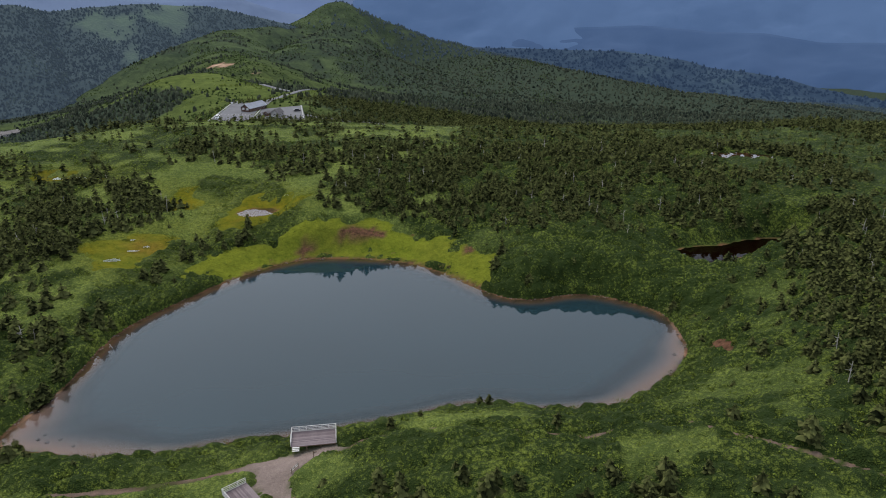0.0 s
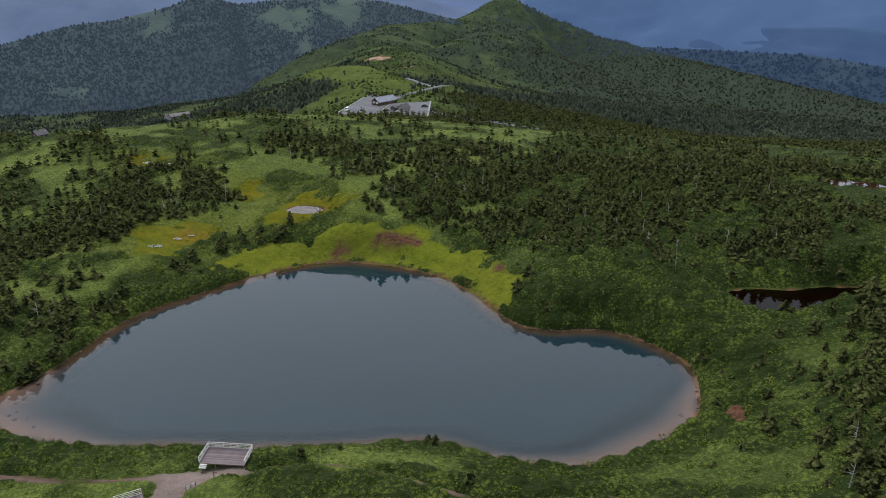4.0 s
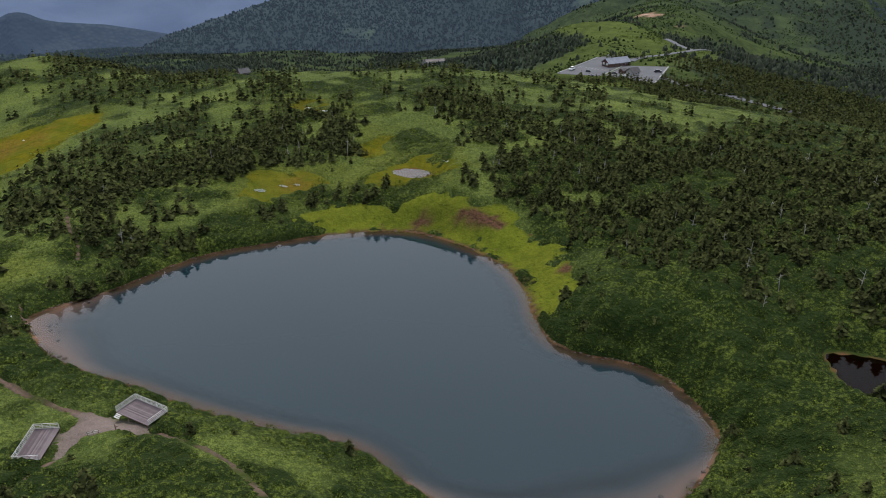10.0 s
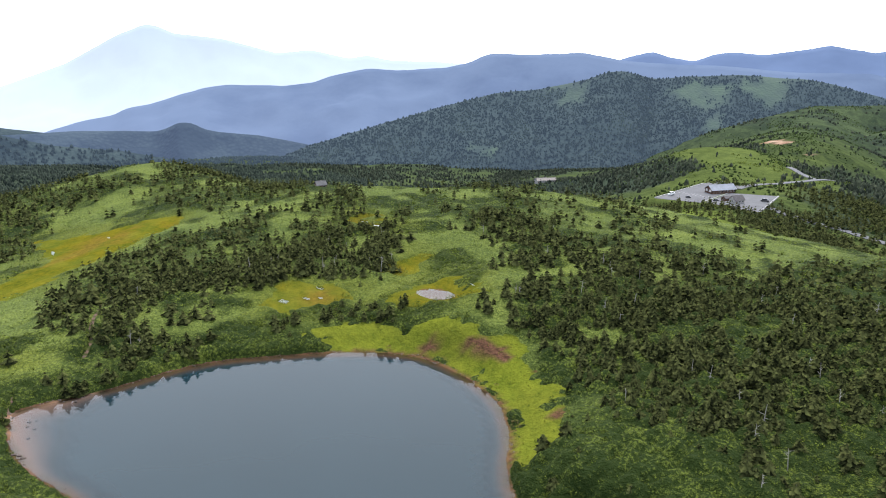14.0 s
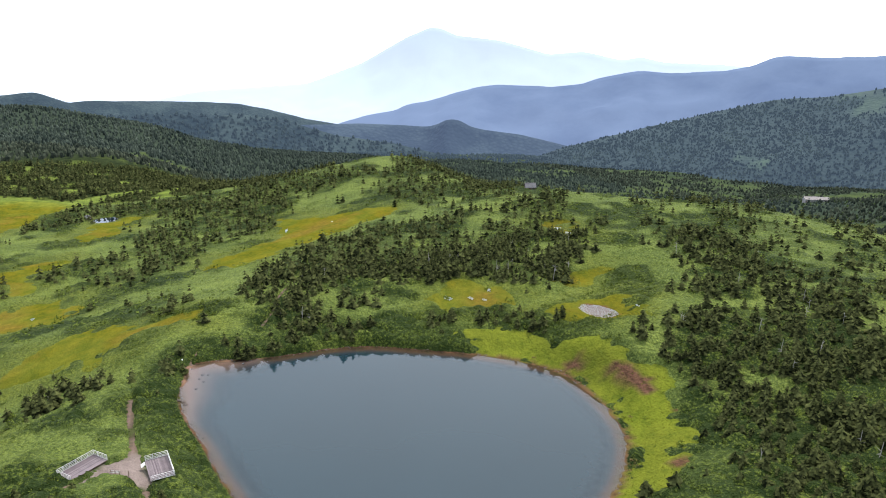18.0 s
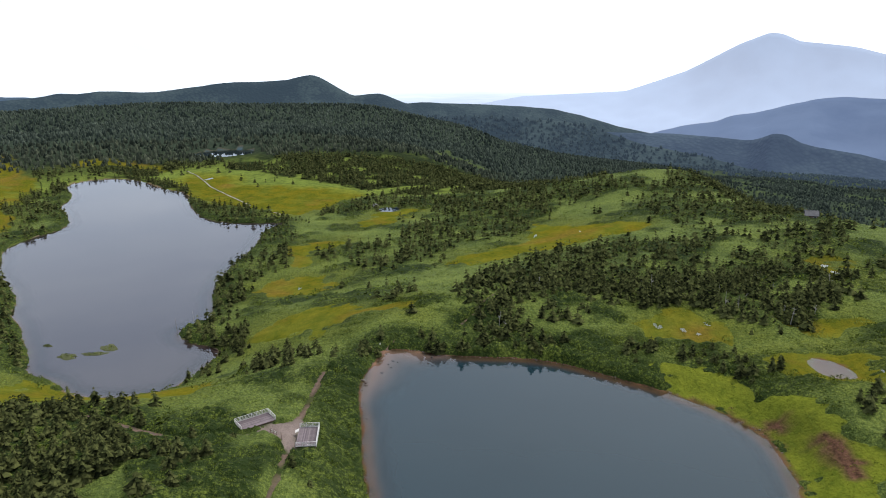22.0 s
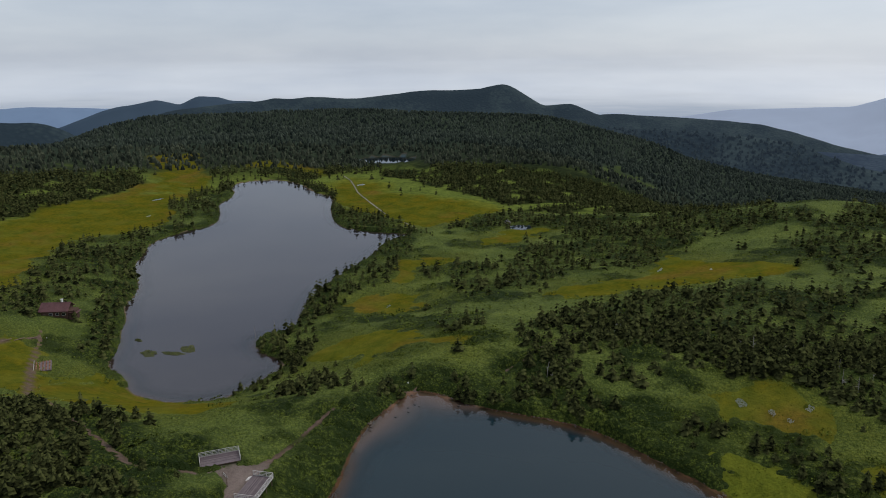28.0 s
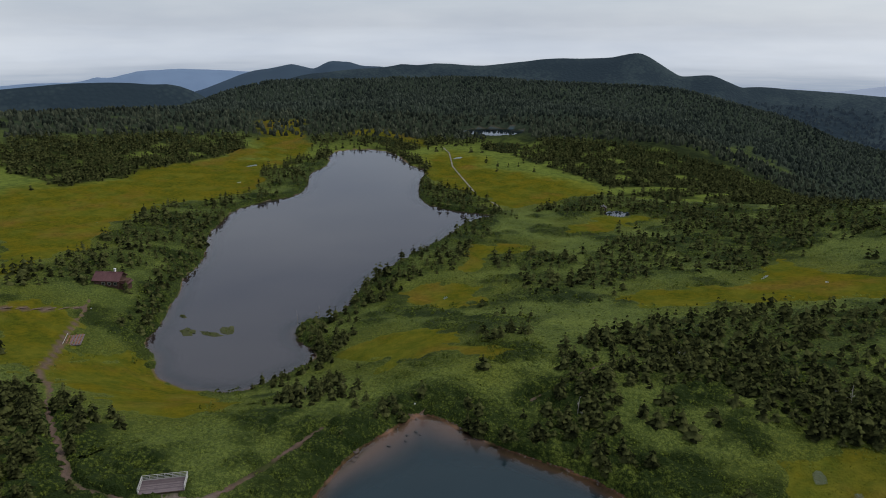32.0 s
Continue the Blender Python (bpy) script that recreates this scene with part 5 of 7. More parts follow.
fir_variants = []
for k, (v, f) in enumerate(FIRS):
    fir_variants.append((fast_mesh("crown", v, f, (NEEDLES,)), fast_mesh("trunk", *trunk_tris(0.92, 0.03, 6), (BARK,))))
for k, (x, y, z) in enumerate(single):
    crown, trunk = fir_variants[k % len(fir_variants)]
    size = float(rng.uniform(2.0, 4.9))
    ob = new("fir_tree")
    ob.matrix_basis = pose(x, y, z - 0.1, 0, 0, float(rng.uniform(0, 360))) @ Matrix.Diagonal((size, size, size, 1))
    tagged(ob, ("tall" if size > 3.6 else "stunted" if size < 2.5 else "bushy") + " dark green fir tree on the lakeside moor", "tree", "fir trees round the lake")
    part("crown", crown, None, ob)
    part("trunk", trunk, None, ob, "grey-brown trunk")


ROADS = [[(-172, 690), (-178, 760), (-181, 827), (-172, 870), (-157, 889), (-163, 905), (-200, 930), (-250, 990)], [(-126, 640), (-95, 632), (-70, 630), (-35, 618), (20, 600), (90, 590)]]
OVERLOOKS = ((0, 0, 90), (97, 81, 91), (115, 119, 92), (52, 201, 92))


def open_to_view(x, y, z):
    """Whether a treetop rises over the ground between it and any of the high points round the lake."""
    ok = np.zeros(x.shape, bool)
    for ex, ey, ez in OVERLOOKS:
        free = np.ones(x.shape, bool)
        for k in np.linspace(0.12, 0.97, 48):
            free &= surface(ex + (x - ex) * k, ey + (y - ey) * k) < ez + (z + 7 - ez) * k
        ok |= free
    return ok


def mid_chance(x, y):
    inside = (x > near_box[0]) & (x < near_box[1]) & (y > near_box[2]) & (y < near_box[3])
    return woods(x, y) * off_marsh(x, y) * 0.9 * (~inside) * in_sight(x, y) * (np.hypot(x + 60, y - 150) < 620)


firs_mid = scatter(-640, 420, -420, 790, 2.9, lambda x, y: mid_chance(x, y) * 0.52)
firs_mid = firs_mid[open_to_view(firs_mid[:, 0], firs_mid[:, 1], firs_mid[:, 2])]
stuff("fir_woodland", spread(FIRS_MID, firs_mid, tree_size(firs_mid, 3.6, 7.0)), NEEDLES, "dark fir woodland round the far lake and moor", "trees")


def clear_of_roads(x, y):
    out = np.ones(x.shape)
    for line in ROADS:
        out = out * smoothstep(6, 10, line_distance(x, y, line)[0])
    return out


def far_chance(x, y):
    r = np.hypot(x + 60, y - 150)
    road = smoothstep(12, 22, line_distance(x, y, [(-1290, 40), (-1310, 70), (-1330, 95), (-1325, 120)])[0]) * clear_of_roads(x, y)
    slip = smoothstep(34, 22, np.hypot(x + 402, y - 1330))
    return road * (1 - slip) * woods(x, y) * (r >= 620) * (r < 1500) * in_sight(x, y)


def visible(p):
    return p[open_to_view(p[:, 0], p[:, 1], p[:, 2])]


firs_far = visible(scatter(-1560, 900, -1000, 1640, 7.2, far_chance))
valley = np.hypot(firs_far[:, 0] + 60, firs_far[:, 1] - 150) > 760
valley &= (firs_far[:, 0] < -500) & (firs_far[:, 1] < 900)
for here, wood, label in ((~valley, NEEDLES_FAR, "dark fir forest over far slopes"), (valley, NEEDLES_HAZED, "far valley forest, its leaf colour paled with blue-green haze")):
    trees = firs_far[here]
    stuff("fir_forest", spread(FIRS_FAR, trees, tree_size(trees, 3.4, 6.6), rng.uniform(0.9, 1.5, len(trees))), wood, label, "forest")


def very_far(x, y):
    r = np.hypot(x + 60, y - 150)
    return woods(x, y) * 0.75 * (r >= 1500) * (r < 3100) * in_sight(x, y)


firs_vf = visible(scatter(-2000, 1900, -900, 2900, 12.5, very_far))
on_ridge = (firs_vf[:, 0] > -800) & (np.hypot(firs_vf[:, 0] + 60, firs_vf[:, 1] - 150) < 2150)
vf_size, vf_flat = tree_size(firs_vf, 5, 9), rng.uniform(1.2, 2.0, len(firs_vf))
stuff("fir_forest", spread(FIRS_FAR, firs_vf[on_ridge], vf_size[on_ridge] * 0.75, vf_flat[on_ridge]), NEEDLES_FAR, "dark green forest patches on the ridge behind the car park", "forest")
firs_vf, vf_size, vf_flat = firs_vf[~on_ridge], vf_size[~on_ridge], vf_flat[~on_ridge]
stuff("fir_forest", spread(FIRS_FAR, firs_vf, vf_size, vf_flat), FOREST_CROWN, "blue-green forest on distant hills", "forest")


scrub = visible(scatter(-900, 300, 520, 2500, 7.5, lambda x, y: 0.85 * smoothstep(-0.12, 0.2, fbm(x, y, 60, 4, 131) + 0.3 * smoothstep(-150, -80, x) * smoothstep(950, 800, y)) * (np.hypot(x + 60, y - 150) > 440) * clear_of_roads(x, y) * (np.hypot(x + 402, y - 1320) > 26)))
stuff("mountain_scrub", spread(FIRS_FAR, scrub, tree_size(scrub, 1.4, 2.8), rng.uniform(1.6, 2.6, len(scrub))), SHRUB_FAR, "dark low scrub over the open ridges", "shrubs")


def on_range(rows, gap, chance):
    """Places scattered over the near face of a range, by its own rows and columns."""
    face = rows[8:30]
    wide = np.hypot(face[-1, 1, 0] - face[-1, 0, 0], face[-1, 1, 1] - face[-1, 0, 1])
    tall = np.linalg.norm(face[1, 0] - face[0, 0])
    count = int(face.shape[1] * face.shape[0] * wide * tall / gap ** 2)
    u, v = rng.uniform(0, face.shape[1] - 1.001, count), rng.uniform(0, face.shape[0] - 1.001, count)
    iu, iv = u.astype(int), v.astype(int)
    fu, fv = (u - iu)[:, None], (v - iv)[:, None]
    p = (face[iv, iu] * (1 - fu) + face[iv, iu + 1] * fu) * (1 - fv) + (face[iv + 1, iu] * (1 - fu) + face[iv + 1, iu + 1] * fu) * fv
    p = p[rng.uniform(0, 1, count) < chance(p[:, 0], p[:, 1])]
    return p[p[:, 2] > surface(p[:, 0], p[:, 1]) - 1]


hill_trees = on_range(HILL, 6.0, hill_cover)
ridge_trees = on_range(RIDGE_FAR, 13.0, lambda x, y: np.full(x.shape, 0.8))
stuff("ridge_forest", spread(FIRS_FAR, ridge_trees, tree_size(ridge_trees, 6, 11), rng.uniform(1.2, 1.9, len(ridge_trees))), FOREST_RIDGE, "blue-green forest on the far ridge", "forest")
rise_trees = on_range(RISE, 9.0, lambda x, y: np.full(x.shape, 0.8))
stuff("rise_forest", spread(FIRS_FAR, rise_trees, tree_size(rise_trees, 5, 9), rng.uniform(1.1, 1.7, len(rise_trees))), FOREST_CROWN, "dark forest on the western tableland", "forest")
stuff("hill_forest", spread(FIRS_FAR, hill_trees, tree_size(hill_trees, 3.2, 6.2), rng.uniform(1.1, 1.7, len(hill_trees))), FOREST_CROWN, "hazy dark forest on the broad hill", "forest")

# bushes and dwarf bamboo between the trees: a closed, lumpy canopy with leafy sprays over it
def clumps(x, y, cell, seed):
    """Distance to the nearest clump's middle, in cells, and a number for that clump."""
    best, tone = np.full(x.shape, 9.0), np.zeros(x.shape)
    ix, iy = np.floor(x / cell), np.floor(y / cell)
    for dx in (-1, 0, 1):
        for dy in (-1, 0, 1):
            px, py = ix + dx, iy + dy
            d = np.hypot((px + 0.1 + 0.8 * lattice(px, py, seed)) - x / cell, (py + 0.1 + 0.8 * lattice(px, py, seed + 3)) - y / cell)
            tone = np.where(d < best, lattice(px, py, seed + 7), tone)
            best = np.minimum(best, d)
    return best, tone


def shrubby(x, y):
    """Where leafy shrubs take over from dwarf bamboo."""
    lakeside = smoothstep(17, 8, np.minimum(signed_distance(x, y, CURVE_1), 40))
    far_lake = smoothstep(12, 4, np.minimum(signed_distance(x, y, CURVE_2), 40))
    return np.clip(np.maximum(np.maximum(lakeside * 0.9, far_lake * 0.9), 0.95 * smoothstep(-0.15, 0.1, fbm(x, y, 11, 2, 97) + 0.12) * smoothstep(124, 112, y) * smoothstep(-48, -34, x) + smoothstep(-0.05, 0.3, fbm(x, y, 18, 3, 95)) + 0.6 * smoothstep(0.2, 0.6, woods(x, y)) + 0.5 * smoothstep(20, 50, x) + 0.9 * smoothstep(-10, 25, x) * smoothstep(172, 190, y)), 0, 1)


def canopy_material(name):
    m = bpy.data.materials.new(name)
    m.use_nodes = True
    n, l = m.node_tree.nodes, m.node_tree.links
    bsdf = n["Principled BSDF"]
    bsdf.inputs["Roughness"].default_value, bsdf.inputs["Specular IOR Level"].default_value = 0.85, 0.06
    geo = n.new("ShaderNodeNewGeometry")
    tone, shrub, grass = (n.new("ShaderNodeAttribute") for _ in range(3))
    tone.attribute_name, shrub.attribute_name, grass.attribute_name = "tone", "shrub", "grassy"
    tuft = n.new("ShaderNodeTexVoronoi")
    tuft.inputs["Scale"].default_value = 1.05
    leaf, sway, area_ = n.new("ShaderNodeTexVoronoi"), n.new("ShaderNodeTexNoise"), n.new("ShaderNodeTexNoise")
    leaf.inputs["Scale"].default_value = 3.4
    sway.inputs["Scale"].default_value, sway.inputs["Detail"].default_value = 1.3, 5
    area_.inputs["Scale"].default_value, area_.inputs["Detail"].default_value = 0.05, 4
    for t in (leaf, tuft, sway, area_):
        l.new(geo.outputs["Position"], t.inputs["Vector"])

    def maths(op, a, b, c=None):
        k = n.new("ShaderNodeMath")
        k.operation = op
        for i_, v in enumerate((a, b, c)):
            if v is None:
                continue
            if isinstance(v, float):
                k.inputs[i_].default_value = v
            else:
                l.new(v, k.inputs[i_])
        return k.outputs[0]

    # shade between tufts and leaves painted in: darker away from their middles
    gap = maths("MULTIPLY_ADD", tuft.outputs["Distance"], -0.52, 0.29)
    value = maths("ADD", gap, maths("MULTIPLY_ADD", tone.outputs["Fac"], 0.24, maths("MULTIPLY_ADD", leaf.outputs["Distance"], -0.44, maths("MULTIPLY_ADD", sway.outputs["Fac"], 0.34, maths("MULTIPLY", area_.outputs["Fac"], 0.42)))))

    # bamboo: the same painted shade, weaker between tufts
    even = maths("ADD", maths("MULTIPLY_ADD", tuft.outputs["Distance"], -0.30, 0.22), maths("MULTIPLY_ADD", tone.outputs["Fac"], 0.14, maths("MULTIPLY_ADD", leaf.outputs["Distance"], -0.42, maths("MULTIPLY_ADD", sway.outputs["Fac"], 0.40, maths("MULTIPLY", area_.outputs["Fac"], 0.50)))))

    def ramp(a, b, lo, hi, by=None):
        r = n.new("ShaderNodeValToRGB")
        r.color_ramp.elements[0].position, r.color_ramp.elements[0].color = lo, (*a, 1)
        r.color_ramp.elements[1].position, r.color_ramp.elements[1].color = hi, (*b, 1)
        l.new(by or value, r.inputs[0])
        return r.outputs[0]

    mix = n.new("ShaderNodeMix")
    mix.data_type = "RGBA"
    l.new(shrub.outputs["Fac"], mix.inputs["Factor"])
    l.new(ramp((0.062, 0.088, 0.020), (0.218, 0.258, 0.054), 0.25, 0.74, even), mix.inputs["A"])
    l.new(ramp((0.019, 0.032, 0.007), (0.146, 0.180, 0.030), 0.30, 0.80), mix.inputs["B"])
    wet = n.new("ShaderNodeMix")
    wet.data_type = "RGBA"
    part_wet = maths("MULTIPLY", grass.outputs["Fac"], maths("SUBTRACT", 0.85, maths("MULTIPLY", shrub.outputs["Fac"], 0.6)))
    l.new(part_wet, wet.inputs["Factor"])
    l.new(mix.outputs["Result"], wet.inputs["A"])
    l.new(ramp((0.060, 0.080, 0.012), (0.176, 0.182, 0.024), 0.28, 0.70, even), wet.inputs["B"])
    l.new(wet.outputs["Result"], bsdf.inputs["Base Color"])
    bump = n.new("ShaderNodeBump")
    bump.inputs["Strength"].default_value, bump.inputs["Distance"].default_value, bump.invert = 1.0, 0.35, True
    l.new(maths("MULTIPLY_ADD", tuft.outputs["Distance"], 1.6, leaf.outputs["Distance"]), bump.inputs["Height"])
    l.new(bump.outputs[0], bsdf.inputs["Normal"])
    return m


CANOPY = canopy_material("leafy_canopy")


def lattice_tone(t):
    return (t * 7.3) % 1.0


def canopy(name, x0, x1, y0, y1, step, lump, bush, label, skip=None):
    X, Y = np.meshgrid(np.arange(x0, x1, step), np.arange(y0, y1, step))
    shape = X.shape
    x = (X + rng.uniform(-0.25, 0.25, shape) * step).ravel()
    y = (Y + rng.uniform(-0.25, 0.25, shape) * step).ravel()
    d1_, d2_ = signed_distance(x, y, CURVE_1), signed_distance(x, y, CURVE_2)
    cover = smoothstep(0.1, 0.9, np.minimum(d1_, d2_)) * smoothstep(0.8, 0.2, patch(x, y, MARSHES, 5.0, 9.5, 14.0)) * (1 - patch(x, y, LIME, 2.2, 5.0, 8.0, 33)) * (1 - patch(x, y, SCARS, 0.7, 1.6, 3.0, 35))
    cover = cover * smoothstep(0.6, 0.1, path_mask(x, y, 0.25)) * (1 - patch(x, y, GRAVEL, 0.4, 0.5, 2.0, 37))
    low = 1 - 0.7 * path_mask(x, y, 1.6)
    for o, *_ in PONDS:
        cover = cover * smoothstep(0.8, 4.0, signed_distance(x, y, o))
    cover = cover * smoothstep(-0.1, 0.7, np.maximum(np.abs(x + 24.2) - 4.5, np.abs(y - 111.3) - 2.8))
    ux, uy = (x + 33.3) * math.cos(radians(-131.2)) - (y - 96.3) * math.sin(radians(-131.2)), (x + 33.3) * math.sin(radians(-131.2)) + (y - 96.3) * math.cos(radians(-131.2))
    cover = cover * smoothstep(-0.1, 0.7, np.maximum(np.abs(ux) - 4.4, np.abs(uy) - 2.4))
    s = shrubby(x, y)
    fine, tone1 = clumps(x + 0.5 * value_noise(x, y, 5), y, lump, 101)
    big, tone2 = clumps(x, y + 0.7 * value_noise(x * 0.7, y * 0.7, 6), bush, 111)
    up = 0.15 + 0.5 * np.clip(1 - (fine / 0.75) ** 2, 0, 1) + s * 1.75 * np.clip(1 - (big / 0.72) ** 2, 0, 1) * (0.35 + 0.8 * lattice_tone(tone2))
    up = up + 0.75 * (1 - s) * (1 - 2 * np.abs(fbm(x, y, 7.5, 2, 141))).clip(0, 1) ** 1.5
    rim = smoothstep(10, 3, d1_) * np.maximum(smoothstep(135, 155, y), smoothstep(20, 45, x))
    up = up + 1.3 * rim * np.clip(1.1 - (big / 0.8) ** 2, 0, 1) * (0.4 + 0.6 * tone1)
    up = up * low * (1 - 0.6 * grassland(x, y) * (1 - 0.5 * s))
    seam = smoothstep(0, 5, np.minimum(np.minimum(np.abs(x + 139.8), np.abs(x - 119.8)), np.minimum(np.abs(y - 70.3), np.abs(y - 299.7))))
    up = 0.5 + (up - 0.5) * seam
    z = surface(x, y) - 0.12 + cover * (up + 0.22 * seam * value_noise(x * 2.0 / lump, y * 2.0 / lump, 8))
    k = np.arange(len(x)).reshape(shape)
    q = np.stack([k[:-1, :-1], k[:-1, 1:], k[1:, 1:], k[1:, :-1]], -1).reshape(-1, 4)
    keep = (cover[q] > 0.04).any(1) & in_sight(x[q[:, 0]], y[q[:, 0]])
    if skip is not None:
        keep &= ~skip(x[q[:, 0]], y[q[:, 0]])
    q = q[keep]
    used = np.unique(q)
    back = np.zeros(len(x), np.int64)
    back[used] = np.arange(len(used))
    me = fast_mesh(name, np.stack([x, y, z], -1)[used], back[q], (CANOPY,), smooth=True)
    me.attributes.new("tone", "FLOAT", "POINT").data.foreach_set("value", ((0.35 * tone1 + 0.32) * (1 - s) + tone2 * s)[used].astype(np.float32))
    me.attributes.new("grassy", "FLOAT", "POINT").data.foreach_set("value", grassland(x[used], y[used]).astype(np.float32))
    me.attributes.new("shrub", "FLOAT", "POINT").data.foreach_set("value", s[used].astype(np.float32))
    return tagged(new(name, me), label, "bamboo thicket", kind="stuff")


def near_zone(x, y):
    return (x > -138) & (x < 117) & (y > 72) & (y < 297)


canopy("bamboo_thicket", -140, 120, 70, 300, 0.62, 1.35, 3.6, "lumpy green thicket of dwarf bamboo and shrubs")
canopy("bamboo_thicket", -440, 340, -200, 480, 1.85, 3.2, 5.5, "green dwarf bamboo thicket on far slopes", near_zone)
bushes = scatter(-139, 119, 71, 299, 1.4, lambda x, y: np.clip(shrubby(x, y) * 0.6, 0, 1) * off_marsh(x, y) * in_sight(x, y) * (1 - 0.5 * woods(x, y)))
bushes[:, 2] += 0.35 + 0.9 * smoothstep(9, 3, signed_distance(bushes[:, 0], bushes[:, 1], CURVE_1)) * np.maximum(smoothstep(135, 155, bushes[:, 1]), smoothstep(20, 45, bushes[:, 0]))
stuff("leafy_shrubs", spread(BUSHES, bushes, rng.uniform(0.9, 2.1, len(bushes))), SHRUB_LEAF, "mixed leafy green shrubs on the moor", "shrubs")
tufts = scatter(-79, 20, 195, 240, 2.6, lambda x, y: patch(x, y, LIME, 2.2, 5.0, 8.0, 33) * 0.16)
stuff("low_bushes", spread(BUSHES, tufts, rng.uniform(0.5, 1.3, len(tufts))), SHRUB_LEAF, "scattered low bushes on the grassy bank", "shrubs")
GRASS = material("marsh_grass_tufts", (0.060, 0.084, 0.010), 0.9, 0, 0.3, 7.0, 0.0, (0.152, 0.144, 0.018), 6.0, by_island=0.35, gloss=0.0)
grass = scatter(-130, 30, 190, 296, 1.0, lambda x, y: np.maximum(patch(x, y, MARSHES, 5.0, 9.5, 14.0), patch(x, y, LIME, 2.2, 5.0, 8.0, 33)) * 0.75)
stuff("grass_tufts", spread(SASA, grass, rng.uniform(0.3, 0.75, len(grass)), sink=0.05), GRASS, "yellow-green sedge tufts on marsh and bank", "grass")
sasa = scatter(-139, 119, 71, 299, 1.0, lambda x, y: (1 - shrubby(x, y)) * off_marsh(x, y) * 0.7 * in_sight(x, y))
sasa[:, 2] += 0.25
stuff("dwarf_bamboo", spread(SASA, sasa, rng.uniform(0.7, 1.2, len(sasa))), SASA_LEAF, "bright green dwarf bamboo leaves", "bamboo grass")
sasa_mid = scatter(-330, 150, -40, 420, 3.3, lambda x, y: (1 - shrubby(x, y)) * off_marsh(x, y) * 0.8 * (~near_zone(x, y)) * in_sight(x, y) * (1 - 0.6 * woods(x, y)))
sasa_mid[:, 2] += 0.35
stuff("dwarf_bamboo", spread(SASA, sasa_mid, rng.uniform(1.2, 2.2, len(sasa_mid))), SASA_LEAF, "dwarf bamboo leaves on the further slopes", "bamboo grass")
rusty = scatter(-100, 66, 120, 232, 1.5, lambda x, y: 0.5 * smoothstep(5.5, 3.5, signed_distance(x, y, CURVE_1)) * smoothstep(0.3, 0.5, fbm(x, y, 7, 2, 151)) * np.maximum(smoothstep(150, 160, y), smoothstep(55, 60, x)))
rusty[:, 2] += 0.5
stuff("rusty_shrubs", spread(BUSHES, rusty, rng.uniform(0.9, 1.7, len(rusty))), RED_LEAF, "rust-brown shrubs along the lake's bank", "shrubs")
bushes_mid = scatter(-430, 60, -200, 430, 3.0, lambda x, y: np.clip(shrubby(x, y) - 0.25, 0, 1) * 0.5 * off_marsh(x, y) * (~near_zone(x, y)) * in_sight(x, y))
bushes_mid[:, 2] += 0.6
stuff("leafy_shrubs", spread(BUSHES_MID, bushes_mid, rng.uniform(1.2, 2.6, len(bushes_mid))), SHRUB_LEAF, "leafy shrubs along the far lake and slopes", "shrubs")

slope_bushes = scatter(-420, 380, 440, 1060, 5.5, lambda x, y: 0.55 * smoothstep(-0.1, 0.3, fbm(x, y, 45, 3, 99)) * (np.hypot(x + 200, y - 90) > 390) * clear_of_roads(x, y))
stuff("mountain_shrubs", spread(BUSHES_MID, slope_bushes, rng.uniform(1.6, 3.4, len(slope_bushes)), rng.uniform(0.9, 1.6, len(slope_bushes))), SHRUB_LEAF, "dark low shrubs dotting the slopes round the car park", "shrubs")



# ---- built things ----
BOARD = material("weathered_deck_boards", (0.105, 0.08, 0.085), 0.8, 0, 0.18, 1.2, 0.3, (0.14, 0.112, 0.115), 10.0, by_object=0.5)
RAIL = material("pale_weathered_rail", (0.46, 0.44, 0.42), 0.75, 0, 0.2, 0.6, 0.3, (0.58, 0.56, 0.53), 8.0)
TIMBER = material("dark_timber", (0.10, 0.065, 0.045), 0.85, 0, 0.25, 0.8, 0.3, (0.16, 0.11, 0.08), 8.0)
PLANKWAY = material("bleached_boardwalk", (0.15, 0.14, 0.105), 0.85, 0, 0.2, 1.0, 0.3, (0.23, 0.21, 0.165), 6.0, by_object=0.4)
ROOF_GREY = material("pale_metal_roof", (0.17, 0.18, 0.21), 0.6, 0.0, 0.12, 3.0, 0.15, (0.23, 0.245, 0.28), 10.0)
ROOF_HUT = material("dull_grey_hut_roof", (0.06, 0.058, 0.060), 0.75, 0, 0.2, 1.5, 0.2, (0.10, 0.096, 0.10), 8.0)
ROOF_SLATE = material("grey_board_roof", (0.14, 0.135, 0.135), 0.7, 0, 0.2, 1.5, 0.2, (0.20, 0.19, 0.19), 8.0)
ROOF_DARK = material("dark_metal_roof", (0.05, 0.045, 0.045), 0.5, 0.2, 0.2, 2.0, 0.15, (0.09, 0.08, 0.08), 10.0)
ROOF_RED = material("dark_red_roof", (0.085, 0.035, 0.035), 0.55, 0.1, 0.2, 2.0, 0.2, (0.12, 0.055, 0.055), 10.0)
WALL_BROWN = material("brown_log_wall", (0.06, 0.033, 0.024), 0.85, 0, 0.25, 1.5, 0.3, (0.10, 0.055, 0.04), 8.0)
WALL_PALE = material("pale_plaster_wall", (0.27, 0.26, 0.245), 0.85, 0, 0.12, 2.5, 0.15, (0.34, 0.33, 0.31), 10.0)
WALL_LODGE = material("grey_lodge_wall", (0.26, 0.25, 0.24), 0.85, 0, 0.12, 2.5, 0.15)
GLASS = material("window_glass", (0.02, 0.025, 0.03), 0.08, 0, 0.1, 1.0, 0.0, gloss=0.6)
